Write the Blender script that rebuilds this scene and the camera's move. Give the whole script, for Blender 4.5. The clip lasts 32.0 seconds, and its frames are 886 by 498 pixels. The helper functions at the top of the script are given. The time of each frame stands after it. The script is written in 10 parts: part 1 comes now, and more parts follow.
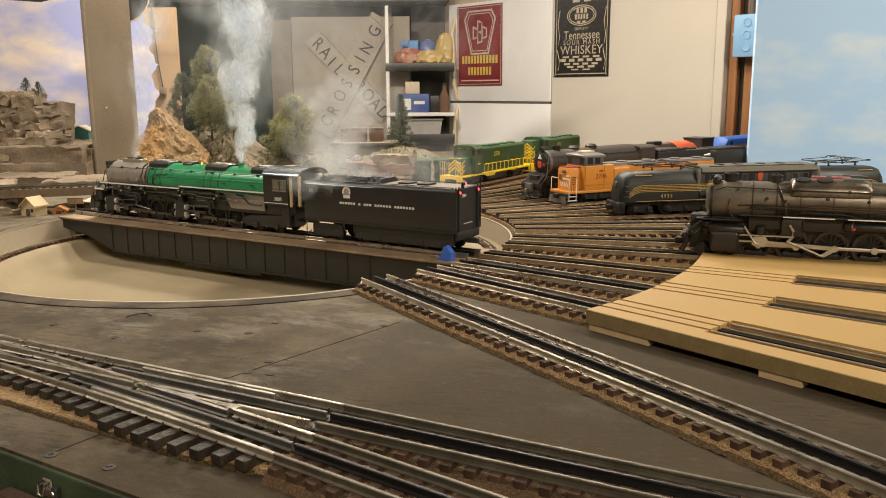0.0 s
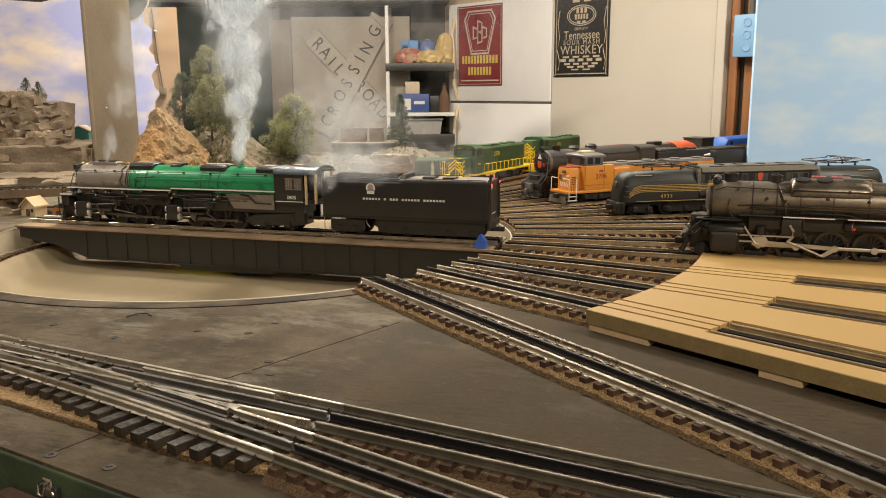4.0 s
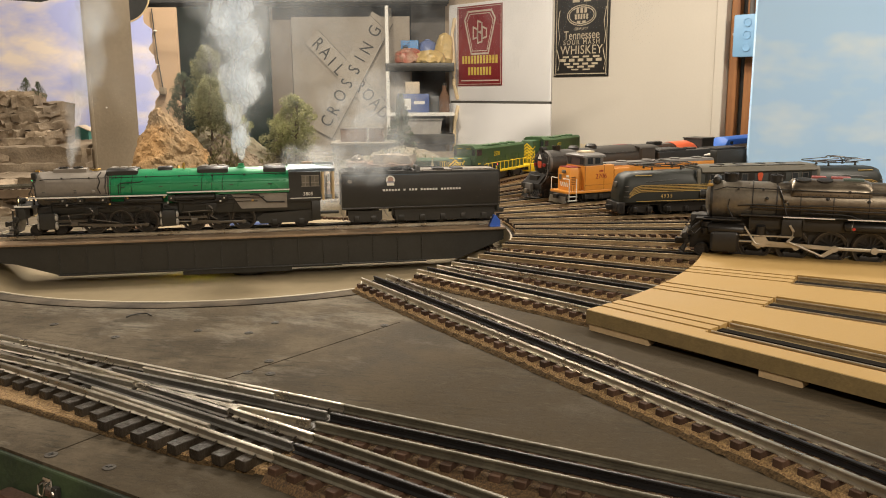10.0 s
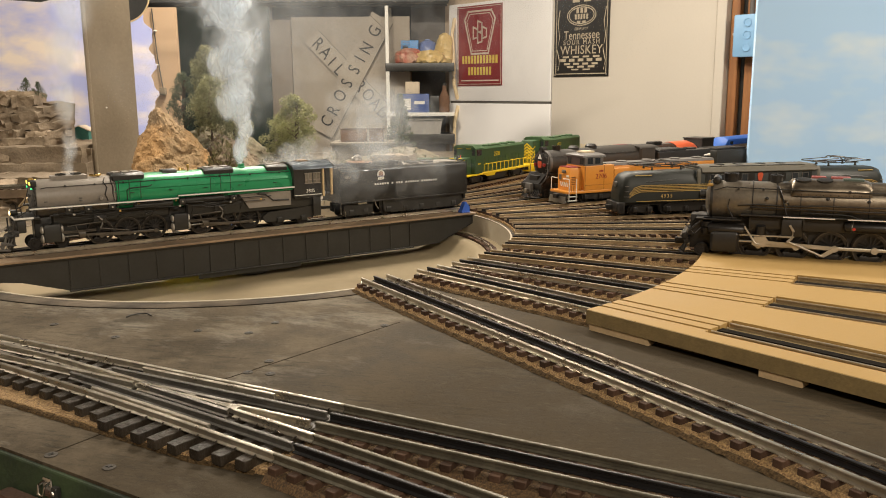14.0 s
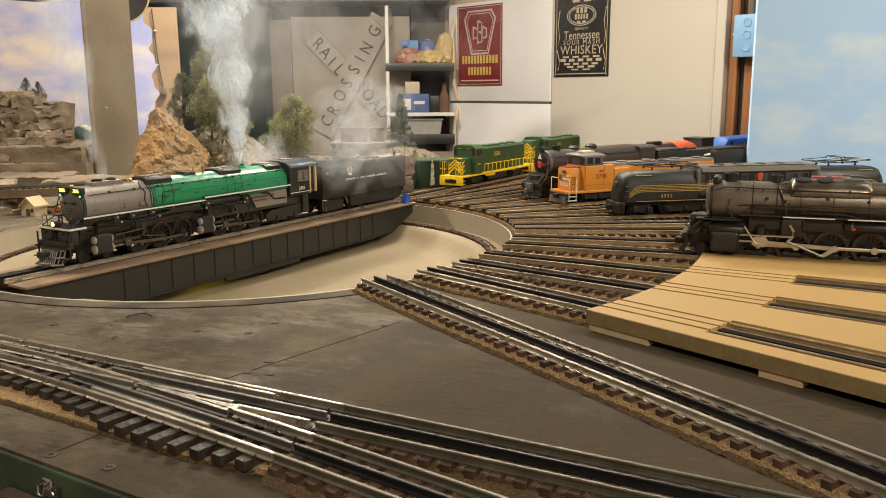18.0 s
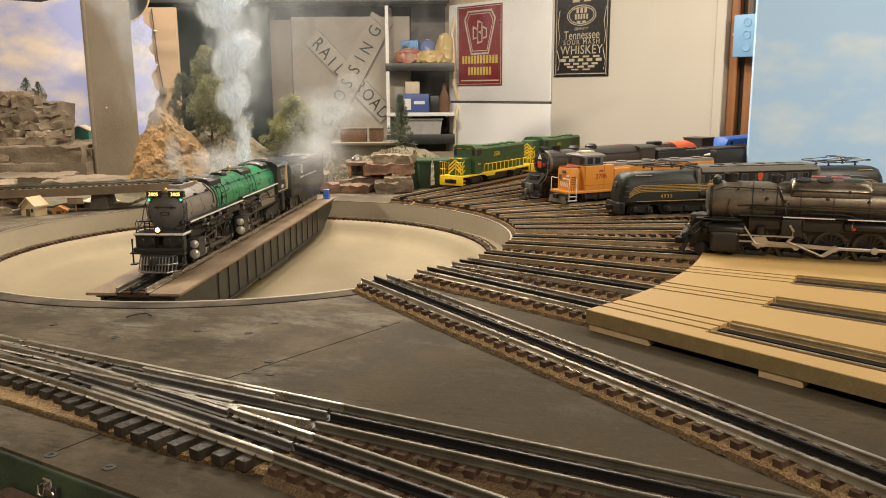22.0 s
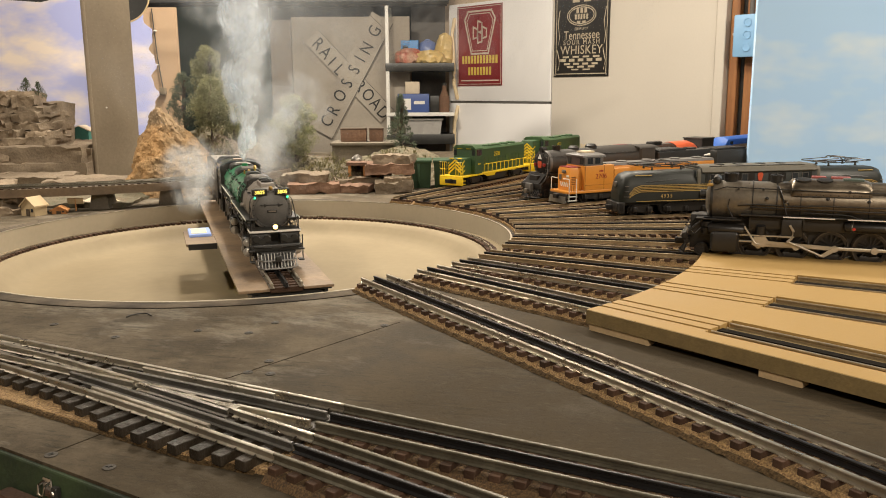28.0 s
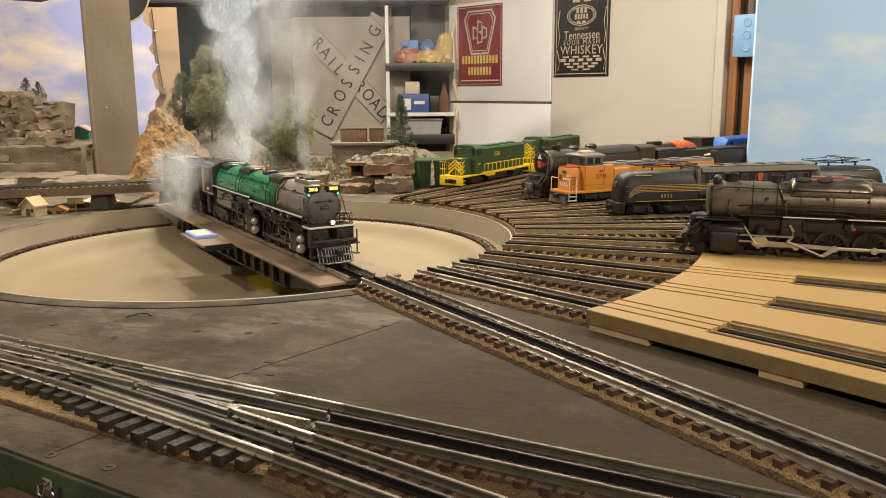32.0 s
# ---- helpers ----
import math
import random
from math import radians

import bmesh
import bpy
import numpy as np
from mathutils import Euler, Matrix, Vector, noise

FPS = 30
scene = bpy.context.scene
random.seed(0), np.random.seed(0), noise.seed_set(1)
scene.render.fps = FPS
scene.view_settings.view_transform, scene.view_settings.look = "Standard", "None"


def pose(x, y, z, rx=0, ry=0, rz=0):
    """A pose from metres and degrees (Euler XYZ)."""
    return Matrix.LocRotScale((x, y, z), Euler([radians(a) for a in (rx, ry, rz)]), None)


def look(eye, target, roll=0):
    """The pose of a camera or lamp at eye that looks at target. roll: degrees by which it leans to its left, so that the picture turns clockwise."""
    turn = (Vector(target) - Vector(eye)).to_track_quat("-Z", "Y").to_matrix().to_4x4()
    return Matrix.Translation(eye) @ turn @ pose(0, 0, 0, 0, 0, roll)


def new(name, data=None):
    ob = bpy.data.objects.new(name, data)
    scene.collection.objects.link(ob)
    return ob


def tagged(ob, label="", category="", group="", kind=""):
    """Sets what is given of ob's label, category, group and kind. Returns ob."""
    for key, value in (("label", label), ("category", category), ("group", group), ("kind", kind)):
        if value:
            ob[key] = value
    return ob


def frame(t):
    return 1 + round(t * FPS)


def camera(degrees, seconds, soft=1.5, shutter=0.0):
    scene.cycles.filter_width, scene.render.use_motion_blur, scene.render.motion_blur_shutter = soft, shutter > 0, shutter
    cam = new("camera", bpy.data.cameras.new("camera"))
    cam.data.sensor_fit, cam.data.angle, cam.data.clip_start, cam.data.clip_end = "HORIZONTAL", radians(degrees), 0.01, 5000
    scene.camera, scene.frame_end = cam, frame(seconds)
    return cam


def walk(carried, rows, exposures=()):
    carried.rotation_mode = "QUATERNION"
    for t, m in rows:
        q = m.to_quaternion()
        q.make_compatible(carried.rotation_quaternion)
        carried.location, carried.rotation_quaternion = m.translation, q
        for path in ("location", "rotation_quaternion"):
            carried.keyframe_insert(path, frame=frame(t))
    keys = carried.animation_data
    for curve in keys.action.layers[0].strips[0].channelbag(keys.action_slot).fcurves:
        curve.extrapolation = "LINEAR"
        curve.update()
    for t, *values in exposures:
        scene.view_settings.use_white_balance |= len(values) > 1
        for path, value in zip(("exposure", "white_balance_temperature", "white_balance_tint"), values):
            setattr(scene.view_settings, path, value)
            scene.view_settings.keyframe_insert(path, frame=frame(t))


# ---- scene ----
# ---- the camera stands still on a tripod at the edge of the layout ----
cam = camera(56.64, 32.0, soft=1.0)
EYE = (0.0, 0.0, 0.2359)
CAM = look(EYE, (0.0, 1.0, 0.2359 - math.tan(0.1917)), -0.37)
walk(cam, [(0, CAM), (32, CAM)])

# the turntable's centre, its radius and the height of the rail tops over the table
CX, CY, RIM, RAIL = -0.3219, 1.3384, 0.432, 0.0155

# screws and joints of the table top, in plan
SCREWS = [(-0.167, 0.668), (-0.155, 0.697), (-0.147, 0.664), (-0.321, 0.773), (-0.246, 0.793), (-0.193, 0.784), (-0.174, 0.82), (-0.402, 0.819), (-0.06, 0.807), (-0.214, 0.489), (-0.26, 0.508)]
JOINTS = [((-0.186, 0.648), (-0.045, 0.820)), ((-0.262, 0.510), (-0.240, 0.543))]

# ---- light: unseen warm lamps at ceiling height, some added as fill, a dim room round them ----
scene.view_settings.exposure = 0.0
scene.cycles.transparent_max_bounces = 64
world = bpy.data.worlds.new("room_world")
world.use_nodes = True
world.node_tree.nodes["Background"].inputs[0].default_value = (1.0, 0.86, 0.70, 1)
world.node_tree.nodes["Background"].inputs[1].default_value = 0.035
scene.world = world


def unseen_lamp(x, y, z, power, sx, sy, colour=(1.0, 0.885, 0.73)):
    data = bpy.data.lights.new("unseen_lamp", "AREA")
    data.shape, data.size, data.size_y, data.energy, data.color = "RECTANGLE", sx, sy, power, colour
    ob = new("unseen_lamp", data)
    ob.matrix_world = pose(x, y, z)
    return ob


unseen_lamp(-1.75, 1.30, 1.42, 30, 0.10, 0.10)
# fill added over the engines on the right
unseen_lamp(1.15, 1.20, 1.42, 5, 0.3, 0.3)
unseen_lamp(0.55, -1.35, 1.42, 66, 0.4, 0.4)
# fill added to brighten the refrigerator wall
unseen_lamp(0.32, 2.45, 1.42, 31, 0.4, 0.3)
unseen_lamp(-0.55, 2.75, 1.30, 32, 0.25, 0.15)
# fill added to brighten the painted sky board on the right
unseen_lamp(2.0, 0.65, 1.42, 50, 0.2, 0.2)
unseen_lamp(-0.33, 1.86, 1.42, 18, 0.16, 0.12)

# ---- materials ----


def mat(name, colour, rough=0.5, metal=0.0, vary=0.25, scale=60.0, bump=0.0, fine=6.0, second=None, spread=0.5, each=0.0, coat=0.0, stretch=None, thin=0.0):
    """A surface with variation at two scales. second: a second colour that shows in patches; each: how far pieces differ."""
    m = bpy.data.materials.new(name)
    m.use_nodes = True
    nt = m.node_tree
    b = nt.nodes["Principled BSDF"]
    b.inputs["Metallic"].default_value = metal
    b.inputs["Coat Weight"].default_value = coat
    co = nt.nodes.new("ShaderNodeTexCoord").outputs["Object"]
    if stretch:
        mp = nt.nodes.new("ShaderNodeMapping")
        mp.inputs["Scale"].default_value = stretch
        nt.links.new(co, mp.inputs[0])
        co = mp.outputs[0]

    def noisy(s, detail):
        n = nt.nodes.new("ShaderNodeTexNoise")
        n.inputs["Scale"].default_value, n.inputs["Detail"].default_value = s, detail
        nt.links.new(co, n.inputs["Vector"])
        return n.outputs[0]
    big, small = noisy(scale, 3), noisy(scale * fine, 4)
    ramp = nt.nodes.new("ShaderNodeValToRGB")
    c2 = second or tuple(c * (1 - vary) for c in colour)
    ramp.color_ramp.elements[0].color, ramp.color_ramp.elements[1].color = (*c2, 1), (*colour, 1)
    ramp.color_ramp.elements[0].position, ramp.color_ramp.elements[1].position = 0.5 - spread / 2, 0.5 + spread / 2
    nt.links.new(big, ramp.inputs[0])
    hsv = nt.nodes.new("ShaderNodeHueSaturation")
    val = nt.nodes.new("ShaderNodeMapRange")
    val.inputs[3].default_value, val.inputs[4].default_value = 1 - vary * 0.9, 1 + vary * 0.9
    nt.links.new(small, val.inputs[0])
    out = val.outputs[0]
    if each:
        oi = nt.nodes.new("ShaderNodeObjectInfo")
        mr = nt.nodes.new("ShaderNodeMapRange")
        mr.inputs[3].default_value, mr.inputs[4].default_value = 1 - each, 1 + each
        nt.links.new(oi.outputs["Random"], mr.inputs[0])
        mu = nt.nodes.new("ShaderNodeMath")
        mu.operation = "MULTIPLY"
        nt.links.new(out, mu.inputs[0])
        nt.links.new(mr.outputs[0], mu.inputs[1])
        out = mu.outputs[0]
    nt.links.new(out, hsv.inputs["Value"])
    nt.links.new(ramp.outputs[0], hsv.inputs["Color"])
    nt.links.new(hsv.outputs[0], b.inputs["Base Color"])
    rr = nt.nodes.new("ShaderNodeMapRange")
    rr.inputs[3].default_value, rr.inputs[4].default_value = max(0.03, rough - 0.12), min(1, rough + 0.12)
    nt.links.new(big, rr.inputs[0])
    nt.links.new(rr.outputs[0], b.inputs["Roughness"])
    if thin:
        tl = nt.nodes.new("ShaderNodeBsdfTranslucent")
        mx = nt.nodes.new("ShaderNodeMixShader")
        mx.inputs[0].default_value = thin
        nt.links.new(hsv.outputs[0], tl.inputs[0])
        nt.links.new(b.outputs[0], mx.inputs[1])
        nt.links.new(tl.outputs[0], mx.inputs[2])
        nt.links.new(mx.outputs[0], nt.nodes["Material Output"].inputs["Surface"])
    if bump:
        bp = nt.nodes.new("ShaderNodeBump")
        bp.inputs["Strength"].default_value, bp.inputs["Distance"].default_value = min(1.0, bump), 0.002
        nt.links.new(small, bp.inputs["Height"])
        nt.links.new(bp.outputs[0], b.inputs["Normal"])
    return m


def glow(name, colour, strength):
    m = bpy.data.materials.new(name)
    m.use_nodes = True
    b = m.node_tree.nodes["Principled BSDF"]
    b.inputs["Base Color"].default_value = (*colour, 1)
    b.inputs["Emission Color"].default_value = (*colour, 1)
    b.inputs["Emission Strength"].default_value = strength
    return m




def plywood(name):
    """Dark paint over plywood: broad patches, scraped pale smears, fine grain that runs across the sheet."""
    m = bpy.data.materials.new(name)
    m.use_nodes = True
    nt = m.node_tree
    b = nt.nodes["Principled BSDF"]
    co = nt.nodes.new("ShaderNodeTexCoord").outputs["Object"]

    def noisy(size, detail, lo, hi, stretch=(1, 1, 1), turn=0.0):
        mp = nt.nodes.new("ShaderNodeMapping")
        mp.vector_type = "TEXTURE"
        mp.inputs["Rotation"].default_value = (0, 0, turn)
        mp.inputs["Scale"].default_value = stretch
        n = nt.nodes.new("ShaderNodeTexNoise")
        n.inputs["Scale"].default_value, n.inputs["Detail"].default_value, n.inputs["Roughness"].default_value = size, detail, 0.74
        r = nt.nodes.new("ShaderNodeMapRange")
        r.inputs[1].default_value, r.inputs[2].default_value = lo, hi
        nt.links.new(co, mp.inputs[0])
        nt.links.new(mp.outputs[0], n.inputs["Vector"])
        nt.links.new(n.outputs[0], r.inputs[0])
        return r.outputs[0]

    def blend(fac, a, colour):
        x = nt.nodes.new("ShaderNodeMix")
        x.data_type = "RGBA"
        x.inputs[7].default_value = (*colour, 1)
        if isinstance(a, tuple):
            x.inputs[6].default_value = (*a, 1)
        else:
            nt.links.new(a, x.inputs[6])
        nt.links.new(fac, x.inputs[0])
        return x.outputs[2]

    def times(a, k):
        x = nt.nodes.new("ShaderNodeMath")
        x.operation = "MULTIPLY"
        nt.links.new(a, x.inputs[0])
        if isinstance(k, float):
            x.inputs[1].default_value = k
        else:
            nt.links.new(k, x.inputs[1])
        return x.outputs[0]
    patches = noisy(11.0, 6, 0.40, 0.60)
    smears = noisy(7.0, 8, 0.50, 0.62, (1.5, 0.8, 1), -0.5)
    grain = noisy(48.0, 6, 0.52, 0.64, (1.6, 0.28, 1), -0.22)
    # in front of the joint the colour blends gradually to a darker brown
    gr = nt.nodes.new("ShaderNodeTexGradient")
    gm = nt.nodes.new("ShaderNodeMapping")
    gm.vector_type = "TEXTURE"
    gm.inputs["Location"].default_value, gm.inputs["Rotation"].default_value, gm.inputs["Scale"].default_value = (-0.186, 0.648, 0), (0, 0, radians(-39.4)), (0.16, 0.16, 1)
    nt.links.new(co, gm.inputs[0])
    nt.links.new(gm.outputs[0], gr.inputs[0])
    sheet = gr.outputs[1]
    where = noisy(4.0, 3, 0.42, 0.60)
    speck = noisy(300.0, 6, 0.50, 0.62)
    grit = noisy(150.0, 8, 0.55, 0.66, (1.8, 0.6, 1), -0.3)
    scratch = noisy(95.0, 4, 0.64, 0.67, (2.6, 0.12, 1), 0.7)
    c = blend(patches, (0.060, 0.047, 0.031), (0.135, 0.109, 0.077))
    c = blend(times(smears, 0.85), c, (0.215, 0.188, 0.148))
    c = blend(times(sheet, 0.80), c, (0.047, 0.035, 0.020))
    c = blend(times(times(grain, where), 0.70), c, (0.018, 0.020, 0.016))
    c = blend(times(speck, 0.22), c, (0.022, 0.016, 0.010))
    c = blend(times(grit, 0.22), c, (0.150, 0.125, 0.090))
    c = blend(times(times(scratch, smears), 0.7), c, (0.21, 0.185, 0.15))
    nt.links.new(c, b.inputs["Base Color"])
    gl = nt.nodes.new("ShaderNodeMapRange")
    gl.inputs[3].default_value, gl.inputs[4].default_value = 0.58, 0.82
    b.inputs["Specular IOR Level"].default_value = 0.07
    nt.links.new(patches, gl.inputs[0])
    nt.links.new(gl.outputs[0], b.inputs["Roughness"])
    bp = nt.nodes.new("ShaderNodeBump")
    bp.inputs["Strength"].default_value, bp.inputs["Distance"].default_value = 0.25, 0.0008
    bp.invert = True
    nt.links.new(speck, bp.inputs["Height"])
    nt.links.new(bp.outputs[0], b.inputs["Normal"])
    return m


M_TABLE = plywood("painted_plywood")
M_PITWALL = mat("pit_wall_paint", (0.47, 0.405, 0.30), 0.5, 0, 0.08, 6, 0.05, 20)
M_PITFLOOR = mat("pit_floor_paint", (0.295, 0.238, 0.150), 0.72, 0, 0.10, 5, 0.05, 14, second=(0.245, 0.194, 0.118), spread=0.3)
M_PITFLOOR.node_tree.nodes["Principled BSDF"].inputs["Specular IOR Level"].default_value = 0.2
M_RIM = mat("dark_brown_rim", (0.115, 0.092, 0.066), 0.8, 0, 0.4, 14, 0.4, 9, second=(0.045, 0.036, 0.027), spread=0.25)
M_RIM.node_tree.nodes["Principled BSDF"].inputs["Specular IOR Level"].default_value = 0.15
M_RIMEDGE = mat("flat_black_strip", (0.018, 0.015, 0.012), 0.9, 0, 0.5, 50, 0.4)
M_RIMEDGE.node_tree.nodes["Principled BSDF"].inputs["Specular IOR Level"].default_value = 0.05
M_RAIL = mat("tinned_steel_rail", (0.63, 0.585, 0.495), 0.30, 0.86, 0.3, 40, 0.08, second=(0.40, 0.35, 0.275))
M_RAILBROWN = mat("dull_olive_rail", (0.150, 0.134, 0.098), 0.45, 0.5, 0.4, 40, 0.08, second=(0.090, 0.078, 0.056))
# rail metal made paler and golden for the light on the far rails
M_RAILLIT = mat("lit_golden_rail", (0.52, 0.41, 0.265), 0.36, 0.75, 0.3, 40, 0.08)
M_RAILGREY = mat("dull_switch_rail", (0.15, 0.14, 0.125), 0.42, 0.6, 0.35, 40, 0.08)
M_RAILDARK = mat("blackened_centre_rail", (0.03, 0.028, 0.028), 0.4, 0.6, 0.3, 40)
M_TIE = mat("brown_wooden_tie", (0.082, 0.046, 0.029), 0.7, 0, 0.3, 60, 0.5, 6, each=0.35)
M_TIE.node_tree.nodes["Principled BSDF"].inputs["Specular IOR Level"].default_value = 0.2
M_TIEBLACK = mat("black_wooden_tie", (0.028, 0.021, 0.014), 0.42, 0, 0.3, 60, 0.6, 5, each=0.3)
M_CORK = mat("cork_roadbed", (0.54, 0.35, 0.155), 0.9, 0, 0.5, 760, 1.0, 2.2, second=(0.16, 0.092, 0.042), spread=0.35)
# the same cork in a darker tone, for the foreground tracks
M_CORKMID = mat("darker_cork_roadbed", (0.21, 0.125, 0.052), 0.9, 0, 0.5, 760, 1.0, 2.2, second=(0.065, 0.038, 0.019), spread=0.35)
# cork darkened for the shade on the bed's near side
M_CORKDARK = mat("shaded_cork_edge", (0.17, 0.11, 0.052), 0.95, 0, 0.6, 520, 1.0, 2.5, second=(0.030, 0.021, 0.013))
M_CORKDARK.node_tree.nodes["Principled BSDF"].inputs["Specular IOR Level"].default_value = 0.1
M_MDF = mat("tan_fibreboard", (0.378, 0.240, 0.080), 0.62, 0, 0.06, 14, 0.05, 30)
M_MDFEDGE = mat("fibreboard_sawn_edge", (0.205, 0.145, 0.058), 0.8, 0, 0.25, 60, 0.3)
M_BLACK = mat("satin_black_metal", (0.027, 0.026, 0.023), 0.42, 0.0, 0.3, 40)
M_DECK = mat("weathered_walkway_board", (0.37, 0.255, 0.15), 0.6, 0, 0.3, 14, 0.3, 12, second=(0.13, 0.09, 0.06))
M_GRAPHITE = mat("graphite_paint", (0.265, 0.235, 0.20), 0.45, 0.1, 0.15, 40)
M_GREEN = mat("boiler_green_paint", (0.024, 0.285, 0.115), 0.30, 0.1, 0.08, 30, coat=0.3)
M_STEEL = mat("worn_steel", (0.45, 0.42, 0.38), 0.35, 1.0, 0.25, 60)
M_ROD = mat("dull_rod_steel", (0.165, 0.15, 0.132), 0.4, 0.9, 0.25, 60)
M_WHITE = mat("white_paint", (0.8, 0.78, 0.72), 0.45, 0, 0.05, 20)
M_CREAM = mat("cream_curtain", (0.62, 0.46, 0.25), 0.8, 0, 0.1, 60)
M_COAL = mat("coal", (0.02, 0.02, 0.02), 0.5, 0, 0.6, 200, 1.0)
M_BRASS = mat("brass", (0.7, 0.47, 0.16), 0.3, 1.0, 0.15, 60)
M_BLUE = mat("blue_plastic", (0.02, 0.09, 0.42), 0.4, 0, 0.1, 60)
M_RED = mat("red_paint", (0.5, 0.03, 0.02), 0.4, 0, 0.1, 60)
M_WALL = mat("cream_wall_paint", (0.66, 0.52, 0.38), 0.8, 0, 0.06, 3, 0.05, 30)
M_CEIL = mat("dark_ceiling_boards", (0.10, 0.08, 0.06), 0.9, 0, 0.2, 3)
M_FLOOR = mat("grey_concrete_floor", (0.2, 0.18, 0.16), 0.8, 0, 0.2, 3)

# ---- mesh helpers ----


class Shape:
    """Gathers the faces of one mesh."""

    def __init__(self):
        self.v, self.f = [], []

    def add(self, verts, faces, m=None):
        n = len(self.v)
        self.v += [tuple(m @ Vector(p)) for p in verts] if m else [tuple(p) for p in verts]
        self.f += [tuple(i + n for i in f) for f in faces]
        return self

    def box(self, x0, x1, y0, y1, z0, z1, c=0.0, m=None):
        """A box, with all its edges chamfered by c."""
        if not c:
            vs = [(x, y, z) for z in (z0, z1) for x, y in ((x0, y0), (x1, y0), (x1, y1), (x0, y1))]
            return self.add(vs, [(3, 2, 1, 0), (4, 5, 6, 7), (0, 1, 5, 4), (1, 2, 6, 5), (2, 3, 7, 6), (3, 0, 4, 7)], m)
        c = min(c, (x1 - x0) * 0.45, (y1 - y0) * 0.45, (z1 - z0) * 0.45)

        def ring(i, z):
            return [(x0 + c + i, y0 + i, z), (x1 - c - i, y0 + i, z), (x1 - i, y0 + c + i, z), (x1 - i, y1 - c - i, z), (x1 - c - i, y1 - i, z), (x0 + c + i, y1 - i, z), (x0 + i, y1 - c - i, z), (x0 + i, y0 + c + i, z)]
        vs = ring(c * 0.5, z0) + ring(0, z0 + c) + ring(0, z1 - c) + ring(c * 0.5, z1)
        fs = [tuple(range(7, -1, -1)), tuple(range(24, 32))]
        for k in range(3):
            fs += [(k * 8 + i, k * 8 + (i + 1) % 8, k * 8 + 8 + (i + 1) % 8, k * 8 + 8 + i) for i in range(8)]
        return self.add(vs, fs, m)

    def loft(self, rings, m=None, closed=True, caps=True):
        """Skins over rings of equally many points."""
        k = len(rings[0])
        vs = [p for ring in rings for p in ring]
        fs = []
        for a in range(len(rings) - 1):
            for i in range(k if closed else k - 1):
                j = (i + 1) % k
                fs.append((a * k + i, a * k + j, a * k + k + j, a * k + k + i))
        if caps:
            fs.append(tuple(range(k - 1, -1, -1)))
            fs.append(tuple(range((len(rings) - 1) * k, len(rings) * k)))
        return self.add(vs, fs, m)

    def lathe(self, profile, axis="z", at=(0, 0, 0), n=20, m=None):
        """Turns a profile of (radius, height) round an axis through at."""
        rings = []
        for r, hgt in profile:
            ring = []
            for i in range(n):
                a = 2 * math.pi * i / n
                p, q = max(r, 1e-5) * math.cos(a), max(r, 1e-5) * math.sin(a)
                q3 = {"z": (p, q, hgt), "x": (hgt, p, q), "y": (q, hgt, p)}[axis]
                ring.append((at[0] + q3[0], at[1] + q3[1], at[2] + q3[2]))
            rings.append(ring)
        return self.loft(rings, m)

    def cyl(self, a, b, r, r2=None, n=12, m=None):
        """A rod from a to b."""
        a, b = Vector(a), Vector(b)
        q = (b - a).to_track_quat("Z", "Y").to_matrix()
        rings = []
        for p, rad in ((a, r), (b, r if r2 is None else r2)):
            rings.append([p + q @ Vector((rad * math.cos(2 * math.pi * i / n), rad * math.sin(2 * math.pi * i / n), 0)) for i in range(n)])
        return self.loft(rings, m)

    def tube(self, pts, r, n=8, m=None):
        """A bent pipe through pts."""
        pts = [Vector(p) for p in pts]
        rings = []
        for i, p in enumerate(pts):
            d = (pts[min(i + 1, len(pts) - 1)] - pts[max(i - 1, 0)]).normalized()
            q = d.to_track_quat("Z", "Y").to_matrix()
            rings.append([p + q @ Vector((r * math.cos(2 * math.pi * k / n), r * math.sin(2 * math.pi * k / n), 0)) for k in range(n)])
        return self.loft(rings, m)

    def prism(self, outline, y0, y1, axis="y", m=None):
        """Pushes an outline of (x, z) points from y0 to y1; axis z: (x, y) points from z0 to z1; axis x: (y, z) points."""
        def put(p, d):
            return {"y": (p[0], d, p[1]), "z": (p[0], p[1], d), "x": (d, p[0], p[1])}[axis]
        k = len(outline)
        vs = [put(p, y0) for p in outline] + [put(p, y1) for p in outline]
        fs = [tuple(range(k)), tuple(range(2 * k - 1, k - 1, -1))]
        fs += [(i, k + i, k + (i + 1) % k, (i + 1) % k) for i in range(k)]
        return self.add(vs, fs, m)

    def sweep(self, section, path, caps=True, m=None):
        """Carries a section of (across, up) points along a path of (x, y, z) points in plan."""
        rings = []
        for i, p in enumerate(path):
            a, b = path[max(i - 1, 0)], path[min(i + 1, len(path) - 1)]
            d = Vector((b[0] - a[0], b[1] - a[1], 0)).normalized()
            n = Vector((-d.y, d.x, 0))
            rings.append([(p[0] + n.x * s, p[1] + n.y * s, p[2] + u) for s, u in section])
        return self.loft(rings, m, True, caps)


def meshed(name, shape, material, smooth=35):
    me = bpy.data.meshes.new(name)
    me.from_pydata(shape.v, [], shape.f)
    bm = bmesh.new()
    bm.from_mesh(me)
    bmesh.ops.recalc_face_normals(bm, faces=bm.faces)
    bm.to_mesh(me)
    bm.free()
    me.materials.append(material)
    if smooth:
        me.shade_smooth()
        me.set_sharp_from_angle(angle=radians(smooth))
    return me


def part(name, shape, material, parent, label="", smooth=35):
    ob = new(name, shape if isinstance(shape, bpy.types.Mesh) else meshed(name, shape, material, smooth))
    ob.parent = parent
    return tagged(ob, label)


